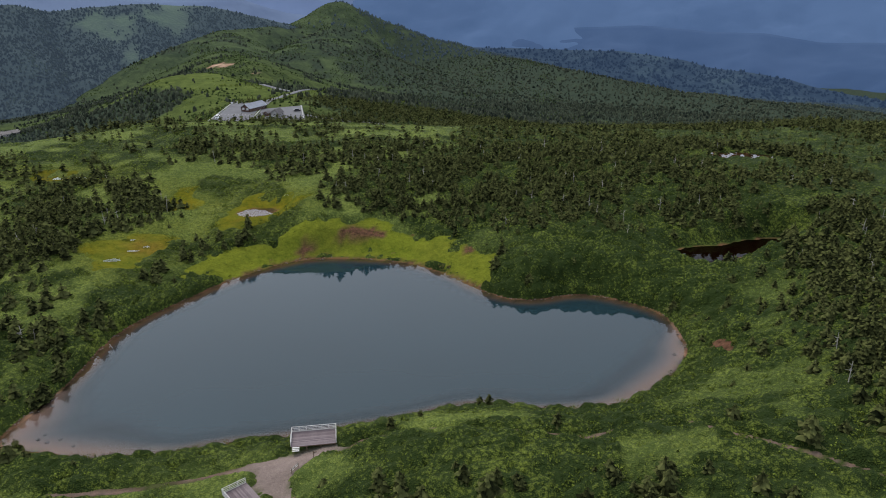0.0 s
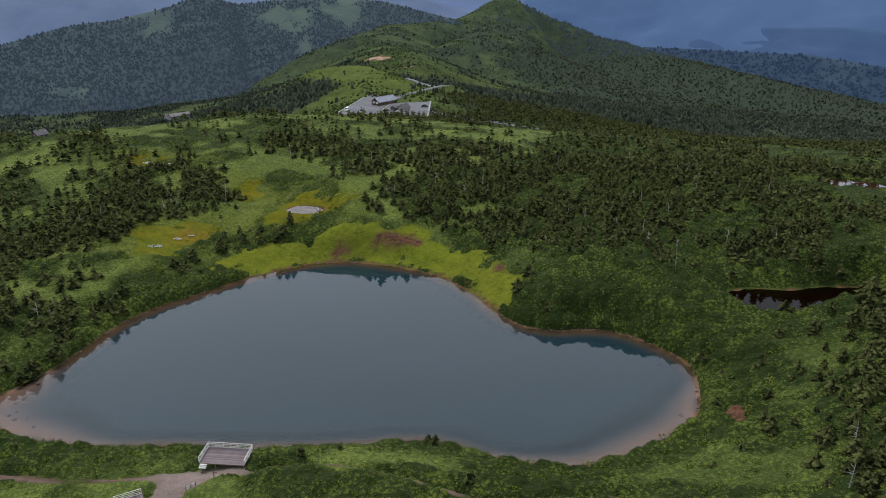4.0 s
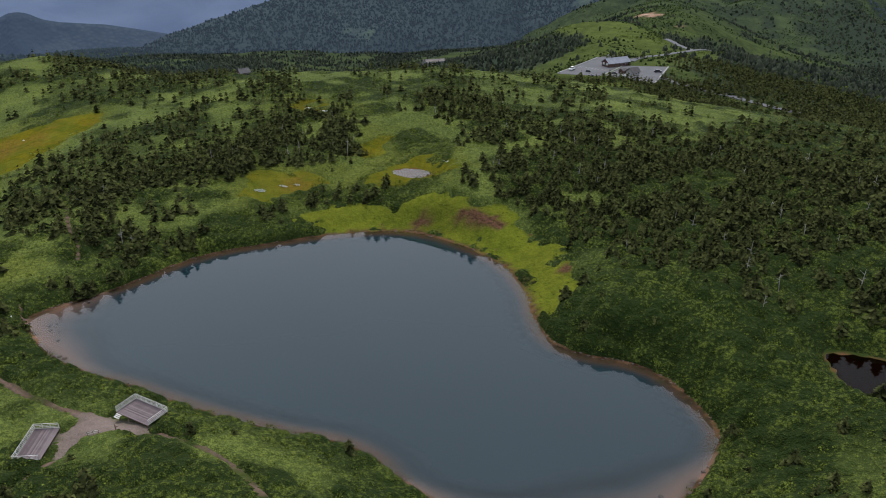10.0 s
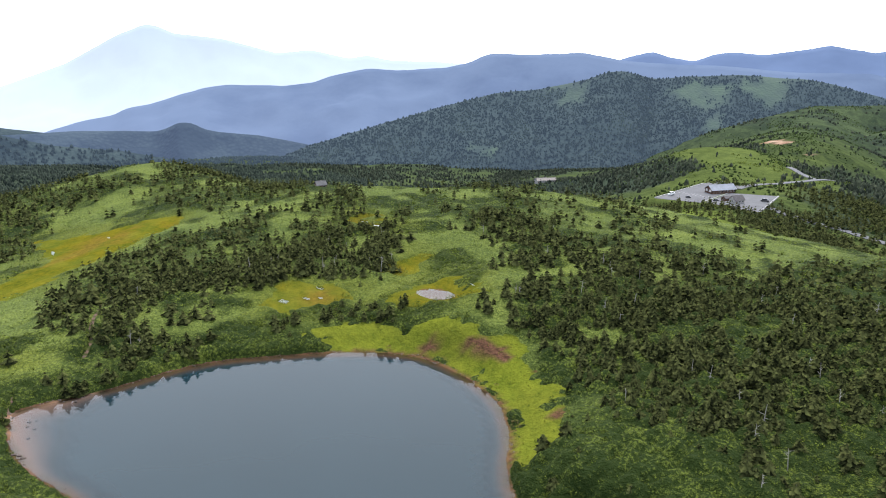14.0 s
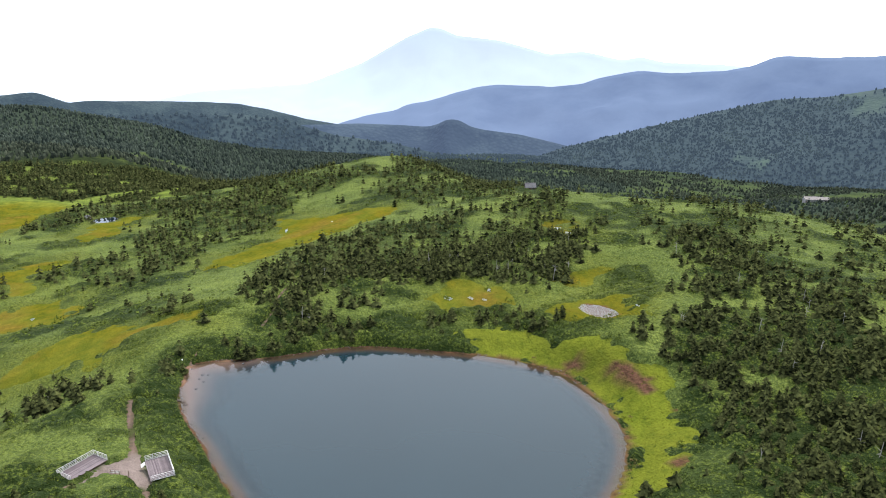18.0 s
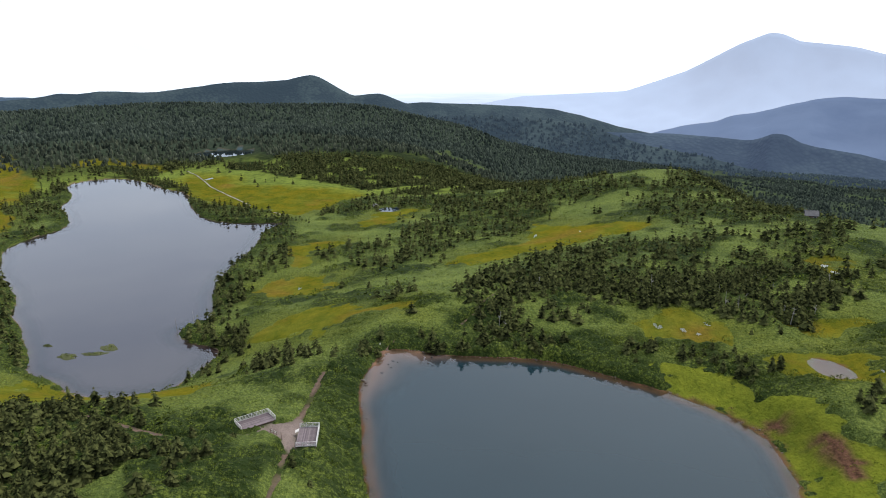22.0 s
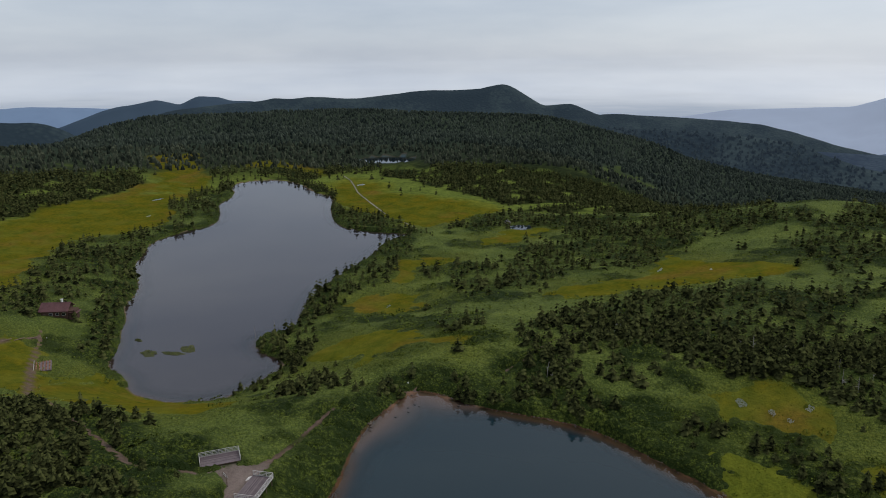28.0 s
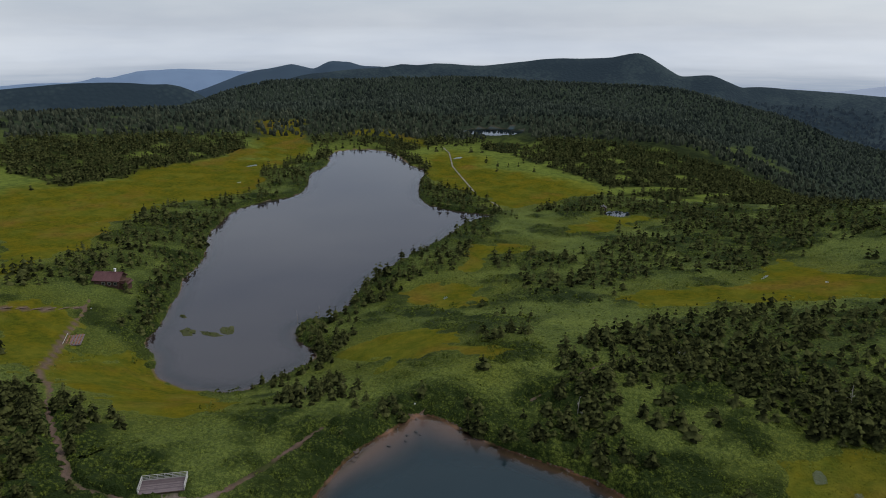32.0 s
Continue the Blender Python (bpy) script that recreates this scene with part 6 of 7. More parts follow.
STONE = material("lakeside_stone", (0.065, 0.05, 0.043), 0.85, 0, 0.3, 0.6, 0.5, (0.13, 0.10, 0.085), 6.0)
ASPHALT = material("worn_asphalt", (0.085, 0.085, 0.092), 0.9, 0, 0.15, 9.0, 0.2, (0.115, 0.115, 0.122), 20.0)
LINE = material("road_paint", (0.27, 0.27, 0.26), 0.8, 0, 0.12, 1.0, 0.1)
CONCRETE = material("pale_concrete", (0.42, 0.40, 0.37), 0.9, 0, 0.15, 2.0, 0.2)
WHITE_PAINT = material("white_paint", (0.78, 0.78, 0.76), 0.4, 0, 0.06, 1.0, 0.0, gloss=0.5)
DARK_PAINT = material("dark_vehicle_paint", (0.03, 0.03, 0.035), 0.3, 0, 0.1, 1.0, 0.0, gloss=0.5)
RUBBER = material("tyre_rubber", (0.02, 0.02, 0.02), 0.9, 0, 0.2, 0.5, 0.1)
PALE_ROCK = material("bare_white_rock", (0.55, 0.52, 0.46), 0.9, 0, 0.15, 12.0, 0.4, (0.68, 0.65, 0.58), 6.0)
SEDGE = material("sedge_mat", (0.03, 0.037, 0.014), 0.9, 0, 0.3, 2.0, 0.6, (0.065, 0.07, 0.022), 6.0)


def viewing_deck(x, y, z, turn, long, wide, drop, label, rails, steps_at=None):
    """A deck on posts: floor from local (0,0) to (long, wide); rails: sides with a fence."""
    deck = thing("viewing_deck", x, y, z, turn, label, "viewing deck", "viewing decks by the lake")
    n = int(wide / 0.235)
    w = wide / n
    board = from_bm("board", one_box(long / 2, 0, -0.02, long, w - 0.012, 0.04, bevel=0.006), BOARD)
    for i in range(n):
        part("board", board, None, deck).matrix_basis = pose(0, w * (i + 0.5), 0)
    for yy in (0.12, wide / 2, wide - 0.12):
        part("beam", one_box(long / 2, yy, -0.15, long - 0.1, 0.14, 0.2), TIMBER, deck)
    part("fascia", one_box(long / 2, wide + 0.02, -0.1, long, 0.035, 0.22), RAIL, deck)
    foot = from_bm("support_post", one_box(0, 0, -drop / 2 - 0.2, 0.15, 0.15, drop), TIMBER)
    for xx in np.linspace(0.3, long - 0.3, 4):
        for yy in (0.25, wide - 0.25):
            part("support_post", foot, None, deck).matrix_basis = pose(xx, yy, -0.05)
    sides = {"back": ((0, wide), (long, wide)), "left": ((0, 0.15), (0, wide)), "right": ((long, 0.15), (long, wide))}
    post_mesh = from_bm("rail_post", one_box(0, 0, 0.53, 0.11, 0.11, 1.06, bevel=0.012), RAIL)
    for side in rails:
        (ax, ay), (bx, by) = sides[side]
        L = math.hypot(bx - ax, by - ay)
        a = math.degrees(math.atan2(by - ay, bx - ax))
        count = max(2, round(L / 1.35))
        for i in range(count + 1 if side == "back" else count):
            k = i / count
            part("rail_post", post_mesh, None, deck).matrix_basis = pose(ax + (bx - ax) * k, ay + (by - ay) * k, 0, 0, 0, a)
        for h, hh in ((1.08, 0.07), (0.74, 0.10), (0.40, 0.10)):
            rail = part("rail", one_box(L / 2, 0, 0, L + 0.08, 0.10 if h > 1 else 0.045, hh, bevel=0.01), RAIL, deck)
            rail.matrix_basis = pose(ax, ay, h, 0, 0, a)
        part("kick_board", one_box(L / 2, 0, 0.09, L, 0.04, 0.16), RAIL, deck).matrix_basis = pose(ax, ay, 0, 0, 0, a)
    if steps_at is not None:
        for k in range(3):
            part("step", one_box(steps_at, -0.18 - 0.28 * k, -0.14 - 0.15 * k, 1.3, 0.27, 0.06, bevel=0.01), RAIL, deck)
    return deck


viewing_deck(-28.0, 108.45, 8.15, 8.5, 8.3, 4.55, 1.6, "weathered timber viewing deck with pale rails above the lake", ("back", "left", "right"), 0.9)
viewing_deck(-28.8, 94.5, 6.35, 131.2, 8.5, 4.45, 1.3, "long timber viewing deck with pale rails on the bamboo-covered rim", ("back", "left", "right"))


def sign_board(x, y, turn):
    z = float(surface(np.array([x]), np.array([y]))[0])
    ob = thing("information_board", x, y, z, turn, "low information board on two posts by the gravel clearing", "sign")
    for k in (-0.9, 0, 0.9):
        part("post", one_box(k, 0, 0.45, 0.1, 0.1, 1.1, bevel=0.01), TIMBER, ob)
    for h in (0.45, 0.8):
        part("rail", one_box(0, 0.06, h, 2.1, 0.04, 0.14), RAIL, ob)
    return ob


sign_board(-26.2, 102.9, 62)
z0 = float(surface(np.array([-23.3]), np.array([105.6]))[0])
post = thing("signpost", -23.3, 105.6, z0, 20, "dark wooden signpost with a small arm on the gravel", "sign")
part("post", one_box(0, 0, 0.8, 0.13, 0.13, 1.8, bevel=0.015), TIMBER, post)
part("arm", one_box(0.25, 0, 1.35, 0.7, 0.05, 0.2, bevel=0.01), TIMBER, post)
part("footing", one_box(0, 0, 0.05, 0.4, 0.4, 0.2, bevel=0.03), STONE, post)


def gable_house(name, x, y, z, turn, long, wide, wall, rise, wall_mat, roof_mat, label, windows=4, doors=1, eaves=0.6, chimney=None, base=2.0):
    """Walls with gables, a two-sided roof with thickness, windows with frames, doors."""
    ob = thing(name, x, y, z, turn, label, "building")
    bm = bmesh.new()
    pts = [(-wide / 2, -base), (wide / 2, -base), (wide / 2, wall), (0, wall + rise), (-wide / 2, wall)]
    ends = [[bm.verts.new((sx * long / 2, py, pz)) for py, pz in pts] for sx in (-1, 1)]
    bm.faces.new(ends[0])
    bm.faces.new(ends[1][::-1])
    for i in range(5):
        j = (i + 1) % 5
        bm.faces.new((ends[0][i], ends[0][j], ends[1][j], ends[1][i]))
    part("wall", bm, wall_mat, ob)
    slope = math.hypot(wide / 2, rise)
    tilt = math.degrees(math.atan2(rise, wide / 2))
    for side in (-1, 1):
        r = part("roof", one_box(0, (slope + eaves) / 2, 0.1, long + 2 * eaves, slope + eaves, 0.18, bevel=0.03), roof_mat, ob)
        r.matrix_basis = pose(0, 0, wall + rise, 0, 0, 0 if side > 0 else 180) @ pose(0, 0, 0, -tilt, 0, 0)
    part("ridge_cap", one_box(0, 0, wall + rise + 0.18, long + 2 * eaves, 0.4, 0.14, bevel=0.03), roof_mat, ob)
    for side in (-1, 1):
        for i in range(windows):
            wx = (i + 0.5) / windows * long - long / 2
            if side < 0 and i < doors:
                part("door", one_box(wx, side * (wide / 2 + 0.03), 1.05, 1.1, 0.08, 2.1, bevel=0.015), TIMBER, ob)
                continue
            w = part("window", one_box(wx, side * (wide / 2 + 0.03), wall * 0.55, 1.5, 0.08, 1.2, bevel=0.015), RAIL, ob)
            part("pane", one_box(wx, side * (wide / 2 + 0.075), wall * 0.55, 1.3, 0.02, 1.0), GLASS, w)
    for side in (-1, 1):
        w = part("window", one_box(side * (long / 2 + 0.03), 0, wall * 0.6, 0.08, 1.6, 1.2, bevel=0.015), RAIL, ob)
        part("pane", one_box(side * (long / 2 + 0.075), 0, wall * 0.6, 0.02, 1.4, 1.0), GLASS, w)
    if chimney:
        part("chimney", one_box(chimney[0], chimney[1], wall + rise + 0.3, 0.7, 0.7, 2.0, bevel=0.04), WHITE_PAINT, ob, "white chimney")
        part("chimney_cap", one_box(chimney[0], chimney[1], wall + rise + 1.4, 1.0, 1.0, 0.14, bevel=0.03), WHITE_PAINT, ob)
    return ob


rest = gable_house("rest_house", -177, 668, LOT_Z, 64, 23, 10, 3.6, 3.4, WALL_BROWN, ROOF_GREY, "long dark rest house with pale metal gable roof", 8, 2, 1.0)
for k in (-1, 1):
    part("porch_gable", one_box(-11.7, k * 2.4, 2.6, 0.3, 2.4, 2.0, bevel=0.05), RAIL, rest)
gable_house("toilet_house", -149, 640, LOT_Z, 70, 9, 7, 3.0, 3.0, WALL_PALE, ROOF_DARK, "small pale house with a steep dark roof on the car park", 3, 1, 0.8)
annex = gable_house("store_house", -158, 641, LOT_Z, 70, 6, 5, 2.4, 1.5, WALL_BROWN, ROOF_DARK, "low dark store beside the pale house", 2, 1, 0.4)
gable_house("roadside_shelter", -221, 764, height(-221, 764), 20, 13, 6, 3.0, 1.6, WALL_PALE, ROOF_GREY, "small pale shelter above the car park", 3, 1, 0.5)
gable_house("ridge_hut", -236, 308, height(-236, 308) - 0.2, 75, 5.4, 4.6, 2.6, 1.9, TIMBER, ROOF_HUT, "grey-roofed hut on the edge of the plateau", 2, 1, 0.5)
hut = gable_house("lakeside_hut", -133, -63, height(-133, -63), 116, 10.5, 7.0, 3.6, 2.3, WALL_BROWN, ROOF_RED, "dark brown refuge hut with a red-brown roof among shrubs", 4, 1, 0.8, (2.2, 0.6))
part("annex_wall", one_box(6.6, -0.4, 0.8, 3.2, 4.6, 4.4, bevel=0.04), WALL_BROWN, hut)
part("annex_roof", one_box(6.7, -0.4, 3.2, 3.9, 5.4, 0.2, m=Matrix.Rotation(radians(9), 4, "Y"), bevel=0.03), ROOF_RED, hut)
part("entrance_step", one_box(-3.6, -4.2, -0.1, 2.0, 1.2, 0.5, bevel=0.03), CONCRETE, hut)
for hx, hy, turn, long, wide, wall in ((-560, 905, 62, 30, 11, 4), (-590, 930, 62, 18, 9, 4)):
    gable_house("valley_lodge", hx, hy, height(hx, hy), turn, long, wide, wall, 2.6, WALL_LODGE, ROOF_DARK, "far grey lodge with a dark roof in the valley", 9, 1, 0.6, base=8)
gable_house("pond_shelter", -398, 66, height(-398, 66), 20, 5, 3.5, 2.2, 1.0, WALL_BROWN, ROOF_DARK, "small dark shelter beside a marsh pond", 2, 1, 0.3)


def vehicle(x, y, turn, long, wide, tall, paint, label):
    ob = thing("parked_vehicle", x, y, LOT_Z + 0.06, turn, label, "vehicle")
    bm = box(bmesh.new(), 0, 0, tall * 0.42, long, wide, tall * 0.45, bevel=0.12)
    part("body", bm, paint, ob)
    bm = box(bmesh.new(), -long * 0.05, 0, tall * 0.8, long * 0.62, wide * 0.9, tall * 0.38, bevel=0.16)
    part("cabin", bm, GLASS, ob)
    part("roof", one_box(-long * 0.05, 0, tall * 0.985, long * 0.52, wide * 0.8, 0.06, bevel=0.02), paint, ob)
    for sx in (-0.32, 0.32):
        for sy in (-0.46, 0.46):
            bm = bmesh.new()
            bmesh.ops.create_cone(bm, cap_ends=True, segments=14, radius1=0.34, radius2=0.34, depth=0.24, matrix=Matrix.Translation((sx * long, sy * wide, 0.34)) @ Matrix.Rotation(radians(90), 4, "X"))
            part("wheel", bm, RUBBER, ob)
    for sy in (-0.33, 0.33):
        part("headlight", one_box(long / 2, sy * wide, tall * 0.48, 0.06, 0.3, 0.16, bevel=0.02), WHITE_PAINT, ob)
    return ob


vehicle(-135, 660, 20, 6.5, 2.3, 2.6, DARK_PAINT, "dark van parked on the open car park")
vehicle(-199, 627, 95, 8.5, 2.5, 3.0, WHITE_PAINT, "white minibus parked at the edge of the car park")
vehicle(-184, 628, 10, 4.6, 1.8, 1.6, DARK_PAINT, "dark car parked near the rest house")
vehicle(-163, 634, 30, 4.6, 1.8, 1.55, DARK_PAINT, "dark car parked beside the pale house")
vehicle(-152, 630, 30, 4.4, 1.8, 1.5, WHITE_PAINT, "white car parked beside the pale house")


def flat_patch(name, outline, z, mat, label, thick=0.25):
    bm = bmesh.new()
    f = bm.faces.new([bm.verts.new((px, py, z)) for px, py in outline])
    top = bmesh.ops.extrude_face_region(bm, geom=[f])
    bmesh.ops.translate(bm, vec=(0, 0, -thick), verts=[v for v in top["geom"] if isinstance(v, bmesh.types.BMVert)])
    return tagged(new(name, from_bm(name, bm, mat)), label, "pavement", kind="structure")


for k, o in enumerate(LOTS):
    flat_patch("pavement", o, LOT_Z + 0.12, ASPHALT, "worn grey asphalt car park")


def ribbon(name, line, wide, mat, label, lift=0.15, step=6.0, thick=0.3, category="road"):
    """A strip that follows the ground."""
    pts = [Vector((x, y, 0)) for x, y in line]
    run, samples = 0, []
    for a, b in zip(pts, pts[1:]):
        n = max(1, int((b - a).length / step))
        samples += [a.lerp(b, k / n) for k in range(n)]
    samples.append(pts[-1])
    for _ in range(3):
        samples = [samples[0]] + [(a + b * 2 + c) / 4 for a, b, c in zip(samples, samples[1:], samples[2:])] + [samples[-1]]
    v, f = [], []
    for i, p in enumerate(samples):
        t = (samples[min(i + 1, len(samples) - 1)] - samples[max(i - 1, 0)]).normalized()
        s = Vector((-t.y, t.x, 0)) * wide / 2
        z = max(float(surface(np.array([q.x]), np.array([q.y]))[0]) for q in (p, p + s, p - s)) + lift
        v += [(p.x + s.x, p.y + s.y, z), (p.x - s.x, p.y - s.y, z), (p.x - s.x, p.y - s.y, z - thick), (p.x + s.x, p.y + s.y, z - thick)]
        if i:
            n = 4 * i
            f += [(n - 4, n - 3, n + 1, n), (n - 3, n - 2, n + 2, n + 1), (n - 2, n - 1, n + 3, n + 2), (n - 1, n - 4, n, n + 3)]
    ob = new(name, fast_mesh(name, v, f, (mat,)))
    return tagged(ob, label, category, kind="structure")


ribbon("road", ROADS[0], 6.5, ASPHALT, "pale mountain road winding along the ridge", 0.5, thick=1.5)
ribbon("road", ROADS[1], 6.5, ASPHALT, "pale mountain road leaving the car park", 0.5, thick=1.5)
ribbon("road", [(-1290, 40), (-1310, 70), (-1330, 95), (-1325, 120)], 12, PALE_ROCK, "pale bend of a far mountain road", 1.5, thick=3)
for line in ([(-203, 608), (-207, 696)], [(-205, 699), (-179, 706)], [(-121, 618), (-137, 690)], [(-168, 621), (-171, 671)]):
    ribbon("kerb", line, 0.9, LINE, "white kerb along the car park", 0.35, thick=0.5, category="kerb")
for k in range(9):
    flat_patch("road_marking", [(-200 + 3.1 * k, 640), (-199.7 + 3.1 * k, 640), (-200.3 + 3.1 * k, 646), (-200.6 + 3.1 * k, 646)], LOT_Z + 0.126, LINE, "white parking bay line", 0.003)


def boardwalk(line, wide, label, wood=None):
    """Planks laid end to end along a line."""
    ob = thing("boardwalk", *line[0], 0, 0, label, "boardwalk")
    x0, y0 = line[0]
    for (ax, ay), (bx, by) in zip(line, line[1:]):
        L = math.hypot(bx - ax, by - ay)
        n = max(1, int(L / 4))
        a = math.degrees(math.atan2(by - ay, bx - ax))
        mesh = from_bm("plank", one_box(0, 0, 0.28, L / n - 0.06, wide, 0.1, bevel=0.01), wood or PLANKWAY)
        for i in range(n):
            k = (i + 0.5) / n
            px, py = ax + (bx - ax) * k, ay + (by - ay) * k
            part("plank", mesh, None, ob).matrix_basis = pose(px - x0, py - y0, float(surface(np.array([px]), np.array([py]))[0]), 0, 0, a)
    return ob


boardwalk([(-548, -142), (-528, -124), (-476, -91), (-400, -30)], 1.2, "pale plank boardwalk crossing golden marsh")
boardwalk([(-380, -6), (-372, 4), (-352, 22)], 1.1, "short pale plank boardwalk at the marsh edge")
boardwalk([(-60, -74), (-86, -61.5), (-98, -54), (-111, -49.5)], 0.7, "brown plank boardwalk leading to the lakeside hut", TIMBER)

# timber terrace by the hut path
terrace = thing("rest_terrace", -90, -23, height(-90, -23) + 0.15, 47, "weathered brown timber terrace of low plank seats beside the path", "terrace")
part("floor", one_box(0, 0, 0.0, 9.0, 5.4, 0.3, bevel=0.03), BOARD, terrace)
for r_ in range(5):
    for c_ in range(3):
        part("plank_seat", one_box(-3.0 + 3.0 * c_, -2.1 + 1.05 * r_, 0.32, 2.4, 0.35, 0.3, bevel=0.03), material("terrace_plank", (0.22, 0.10, 0.06), 0.85, 0, 0.2, 1.0) if not (r_ or c_) else bpy.data.materials["terrace_plank"], terrace)
for sx in np.linspace(-4.5, 4.5, 6):
    part("post", one_box(sx, -2.8, 0.5, 0.12, 0.12, 1.2), RAIL, terrace)
part("rail", one_box(0, -2.8, 1.0, 9.2, 0.08, 0.1), RAIL, terrace)
for px, py in ((-112, -46), (-91, 117.2)):
    ob = thing("marker_post", px, py, height(px, py), 0, "short white marker post beside the path", "post")
    part("post", one_box(0, 0, 0.6, 0.22, 0.22, 1.4, bevel=0.02), WHITE_PAINT, ob)
    part("cap", one_box(0, 0, 1.33, 0.28, 0.28, 0.08, bevel=0.02), WHITE_PAINT, ob)


# ---- stones, dead trees, islets ----
def stone_mesh(seed):
    bm = bmesh.new()
    bmesh.ops.create_icosphere(bm, subdivisions=2, radius=0.5)
    for v in bm.verts:
        v.co *= 1 + 0.35 * noise.noise(v.co * 2.3 + Vector((seed * 7.1, 0, 0)))
        v.co.z *= 0.65
    return from_bm("stone", bm, STONE)


stones = [stone_mesh(k) for k in range(5)]
ROCKS = [(-87.8, 119.6, 0.7), (-81.2, 121.3, 0.8), (-83, 123.8, 0.7), (-75.3, 120.1, 0.8), (-69, 115.5, 1.3), (-67.8, 116.6, 1.0), (-66.1, 116.9, 1.1), (-59.5, 115.2, 0.7), (-50.7, 117.3, 0.6), (-79, 122.3, 0.8),
         (-83.6, 122.3, 0.9), (58.1, 156.7, 1.0), (62.1, 166.7, 0.8), (61.8, 160, 0.8), (-47.5, 120.5, 0.6), (-63, 116.5, 0.6), (20, 133.2, 0.7), (35, 132.5, 0.6), (45, 137.5, 0.7), (-86.5, 134, 0.8), (-40, 219, 0.6), (5, 203, 0.6)]
for k, (x, y, s) in enumerate(ROCKS):
    ob = new("stone", stones[k % 5])
    z = max(float(surface(np.array([x]), np.array([y]))[0]), -0.45)
    ob.matrix_basis = pose(x, y, z + 0.1 * s, 0, 0, 47 * k) @ Matrix.Diagonal((s * 1.2, s, s, 1))
    tagged(ob, "reddish-brown stone lying at the water's edge", "stone", "stones along the shore")
shingle = []
for k in range(420):
    i_ = rng.integers(0, len(CURVE_1))
    (ax, ay), (bx, by) = CURVE_1[i_], CURVE_1[(i_ + 1) % len(CURVE_1)]
    u = rng.uniform()
    shingle.append((ax + (bx - ax) * u + rng.normal(0, 0.45), ay + (by - ay) * u + rng.normal(0, 0.45)))
shingle = np.array(shingle)
sv = np.array([tuple(v.co) for v in stones[0].vertices])
sf = np.array([tuple(p.vertices) for p in stones[0].polygons])
stuff("shore_shingle", spread([(sv, sf)], np.concatenate([shingle, surface(shingle[:, 0], shingle[:, 1])[:, None]], 1), rng.uniform(0.2, 0.55, len(shingle)), sink=0.02), STONE, "small brown stones along the shore", "stones")


def snag(seed):
    """A dead tree: bent bare trunk and broken branches."""
    r = np.random.default_rng(seed)
    lean = r.uniform(-0.12, 0.12, 2)
    trunk = trunk_tris(1.0, 0.03, 5, lean)
    limbs = []
    for k in range(int(r.integers(4, 8))):
        z = r.uniform(0.3, 0.95)
        a, L = r.uniform(0, 6.28), r.uniform(0.14, 0.34) * (1.15 - z * 0.6)
        base = np.array([lean[0] * z, lean[1] * z, z])
        tip = base + np.array([np.cos(a) * L, np.sin(a) * L, r.uniform(-0.05, 0.18)])
        side = np.array([-np.sin(a), np.cos(a), 0]) * 0.012
        v = np.array([base + side, base - side, base + np.array([0, 0, 0.024]), tip])
        limbs.append(fast_mesh("branch", v, np.array([(0, 1, 3), (1, 2, 3), (2, 0, 3)]), (DEADWOOD,)))
    return fast_mesh("trunk", *trunk, (DEADWOOD,)), limbs


snags = [snag(600 + k) for k in range(7)]
spots = scatter(-140, 150, 75, 320, 5.5, lambda x, y: smoothstep(0.2, 0.7, woods(x, y)) * off_marsh(x, y) * 0.16 * in_sight(x, y))
for k, (x, y, z) in enumerate(spots[rng.permutation(len(spots))[:210]]):
    trunk, branches = snags[k % 7]
    s = float(rng.uniform(3.0, 6.2))
    ob = new("dead_tree")
    ob.matrix_basis = pose(x, y, z, 0, 0, float(rng.uniform(0, 360))) @ Matrix.Diagonal((s, s, s, 1))
    tagged(ob, "bleached bare dead fir standing among green trees", "dead tree", "dead trees in the woodland")
    part("trunk", trunk, None, ob)
    for limb in branches:
        part("branch", limb, None, ob)


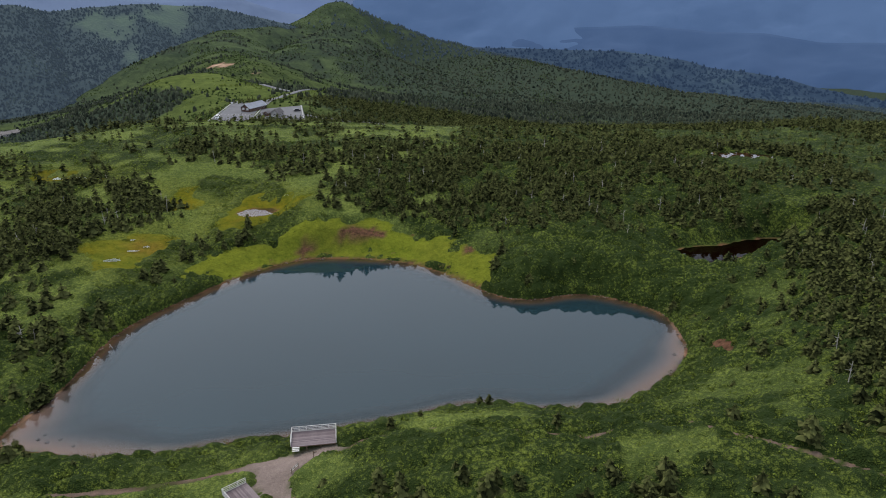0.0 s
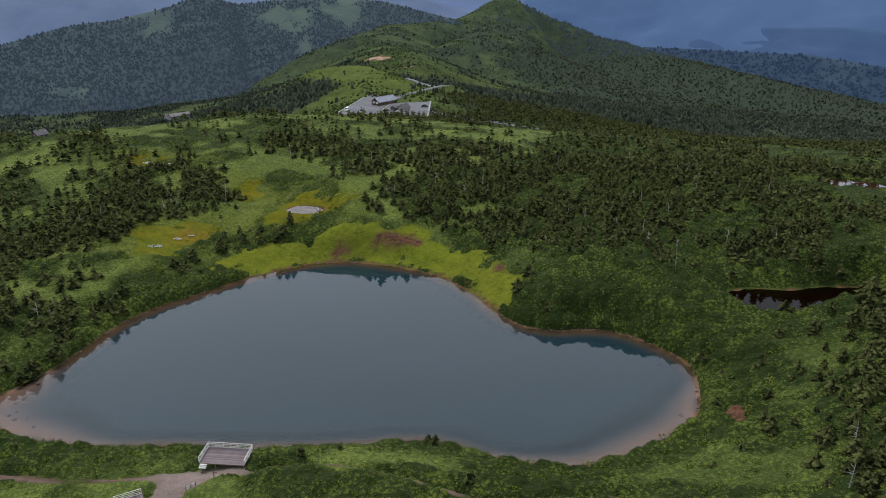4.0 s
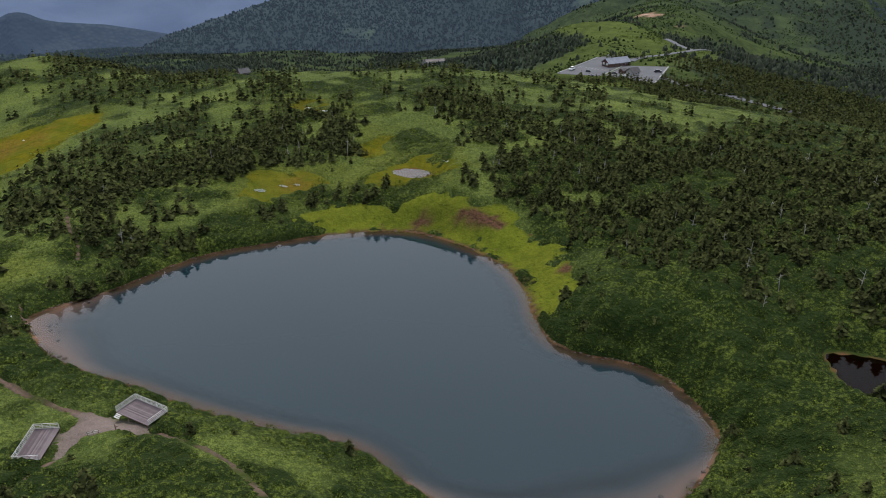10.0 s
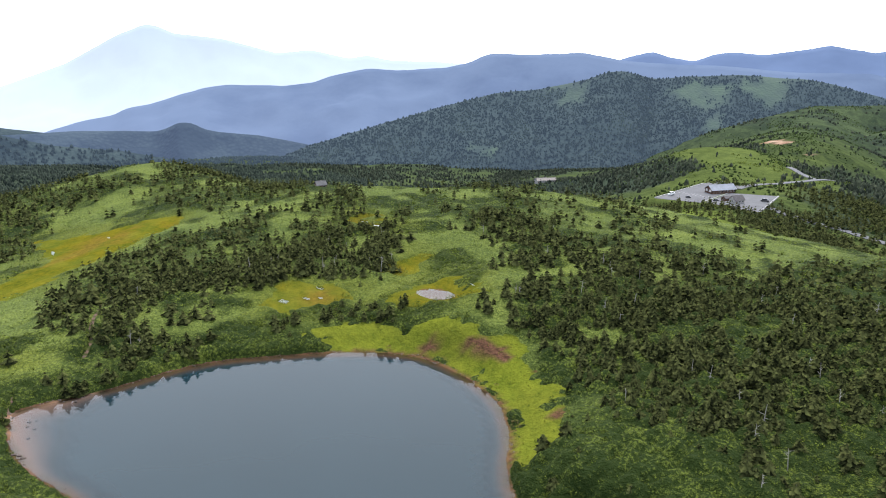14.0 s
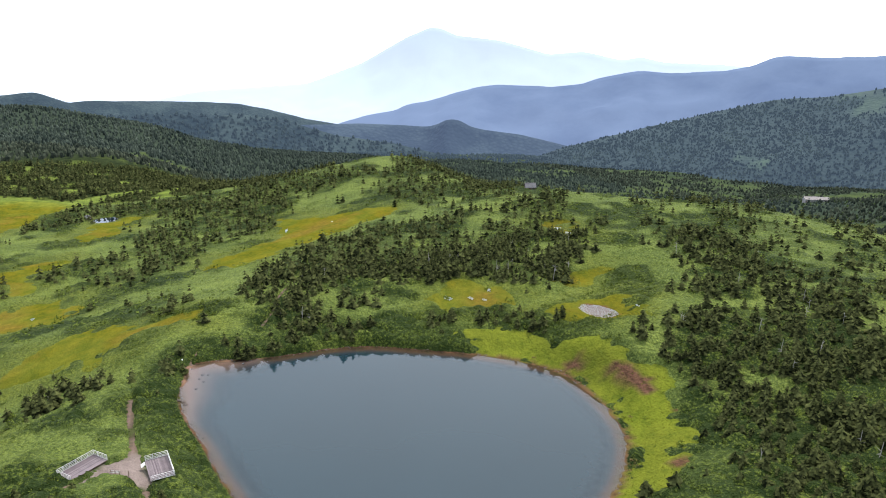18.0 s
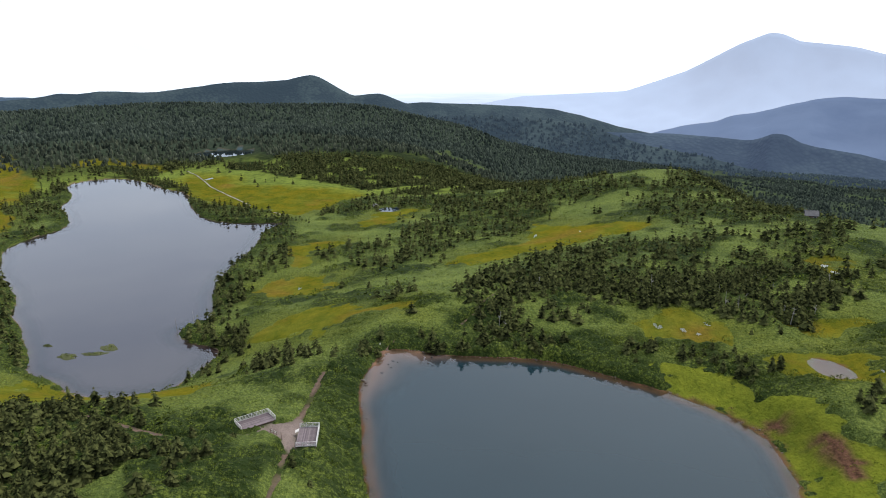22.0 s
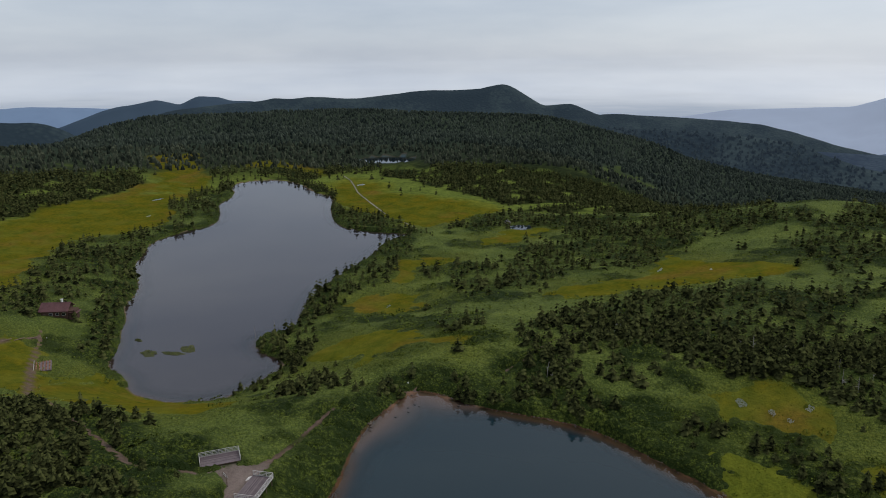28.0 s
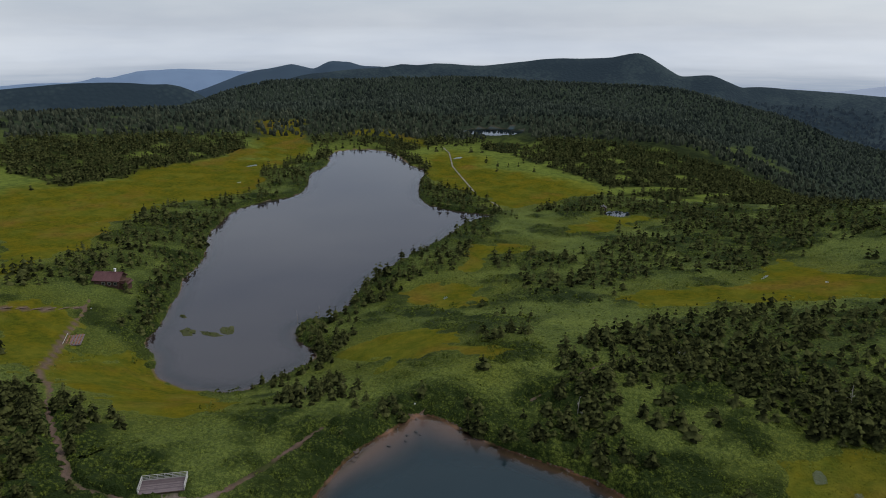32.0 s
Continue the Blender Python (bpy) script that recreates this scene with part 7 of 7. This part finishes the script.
def islet(x, y, rx, ry, turn, label):
    bm = bmesh.new()
    rings = []
    for r_, h in ((0.0, 0.30), (0.45, 0.28), (0.8, 0.16), (1.0, -0.12)):
        ring = []
        for i_ in range(18):
            a = i_ / 18 * 6.283
            k = r_ * (1 + 0.6 * noise.noise(Vector((math.cos(a) * 1.7 + x, math.sin(a) * 1.7, 3))))
            ring.append(bm.verts.new((rx * k * math.cos(a), ry * k * math.sin(a), h + 0.08 * noise.noise(Vector((a * 3, r_ * 9, x))))))
        rings.append(ring)
    for lo, hi in zip(rings, rings[1:]):
        for i_ in range(18):
            j_ = (i_ + 1) % 18
            bm.faces.new((lo[i_], lo[j_], hi[j_], hi[i_]))
    bmesh.ops.remove_doubles(bm, verts=bm.verts, dist=0.001)
    ob = thing("sedge_islet", x, y, LAKE_2, turn, label, "islet", "sedge islets in the dark lake")
    part("mat", bm, SEDGE, ob)
    tuft = leafy_dome(np.random.default_rng(int(abs(x))), 60, rx * 0.8, 0.5, 0.6)
    tuft[0][:, 1] *= ry / rx
    part("sedge", fast_mesh("sedge", *tuft, (SHRUB_LEAF,)), None, ob)


islet(-128.5, -11.5, 4.8, 3.0, 70, "low sedge islet in still dark water")
islet(-131.5, -2.5, 5.4, 1.8, 100, "thin strip of sedge in still dark water")
islet(-137.5, 0.6, 4.6, 3.0, 60, "rounded sedge islet in still dark water")
islet(-138, -25.6, 2.6, 1.0, 80, "small sedge islet in still dark water")
for px, py in ((-155.8, 20.4), (-165, 24)):
    ob = new("dead_tree", snags[0][0])
    ob.matrix_basis = pose(px, py, -23.2) @ Matrix.Diagonal((5, 5, 6, 1))
    tagged(ob, "thin bare dead stem at the lake shore", "dead tree", "dead trees in the woodland")
outcrop = bmesh.new()
bmesh.ops.create_icosphere(outcrop, subdivisions=3, radius=9)
for v in outcrop.verts:
    v.co *= 1 + 0.3 * noise.noise(v.co * 0.2)
    v.co.z *= 0.5
tagged(new("rock_outcrop", from_bm("rock_outcrop", outcrop, PALE_ROCK)), "bare white rock outcrop on a green hillside", "rock").matrix_basis = pose(-635, 1204, height(-635, 1204) + 1)
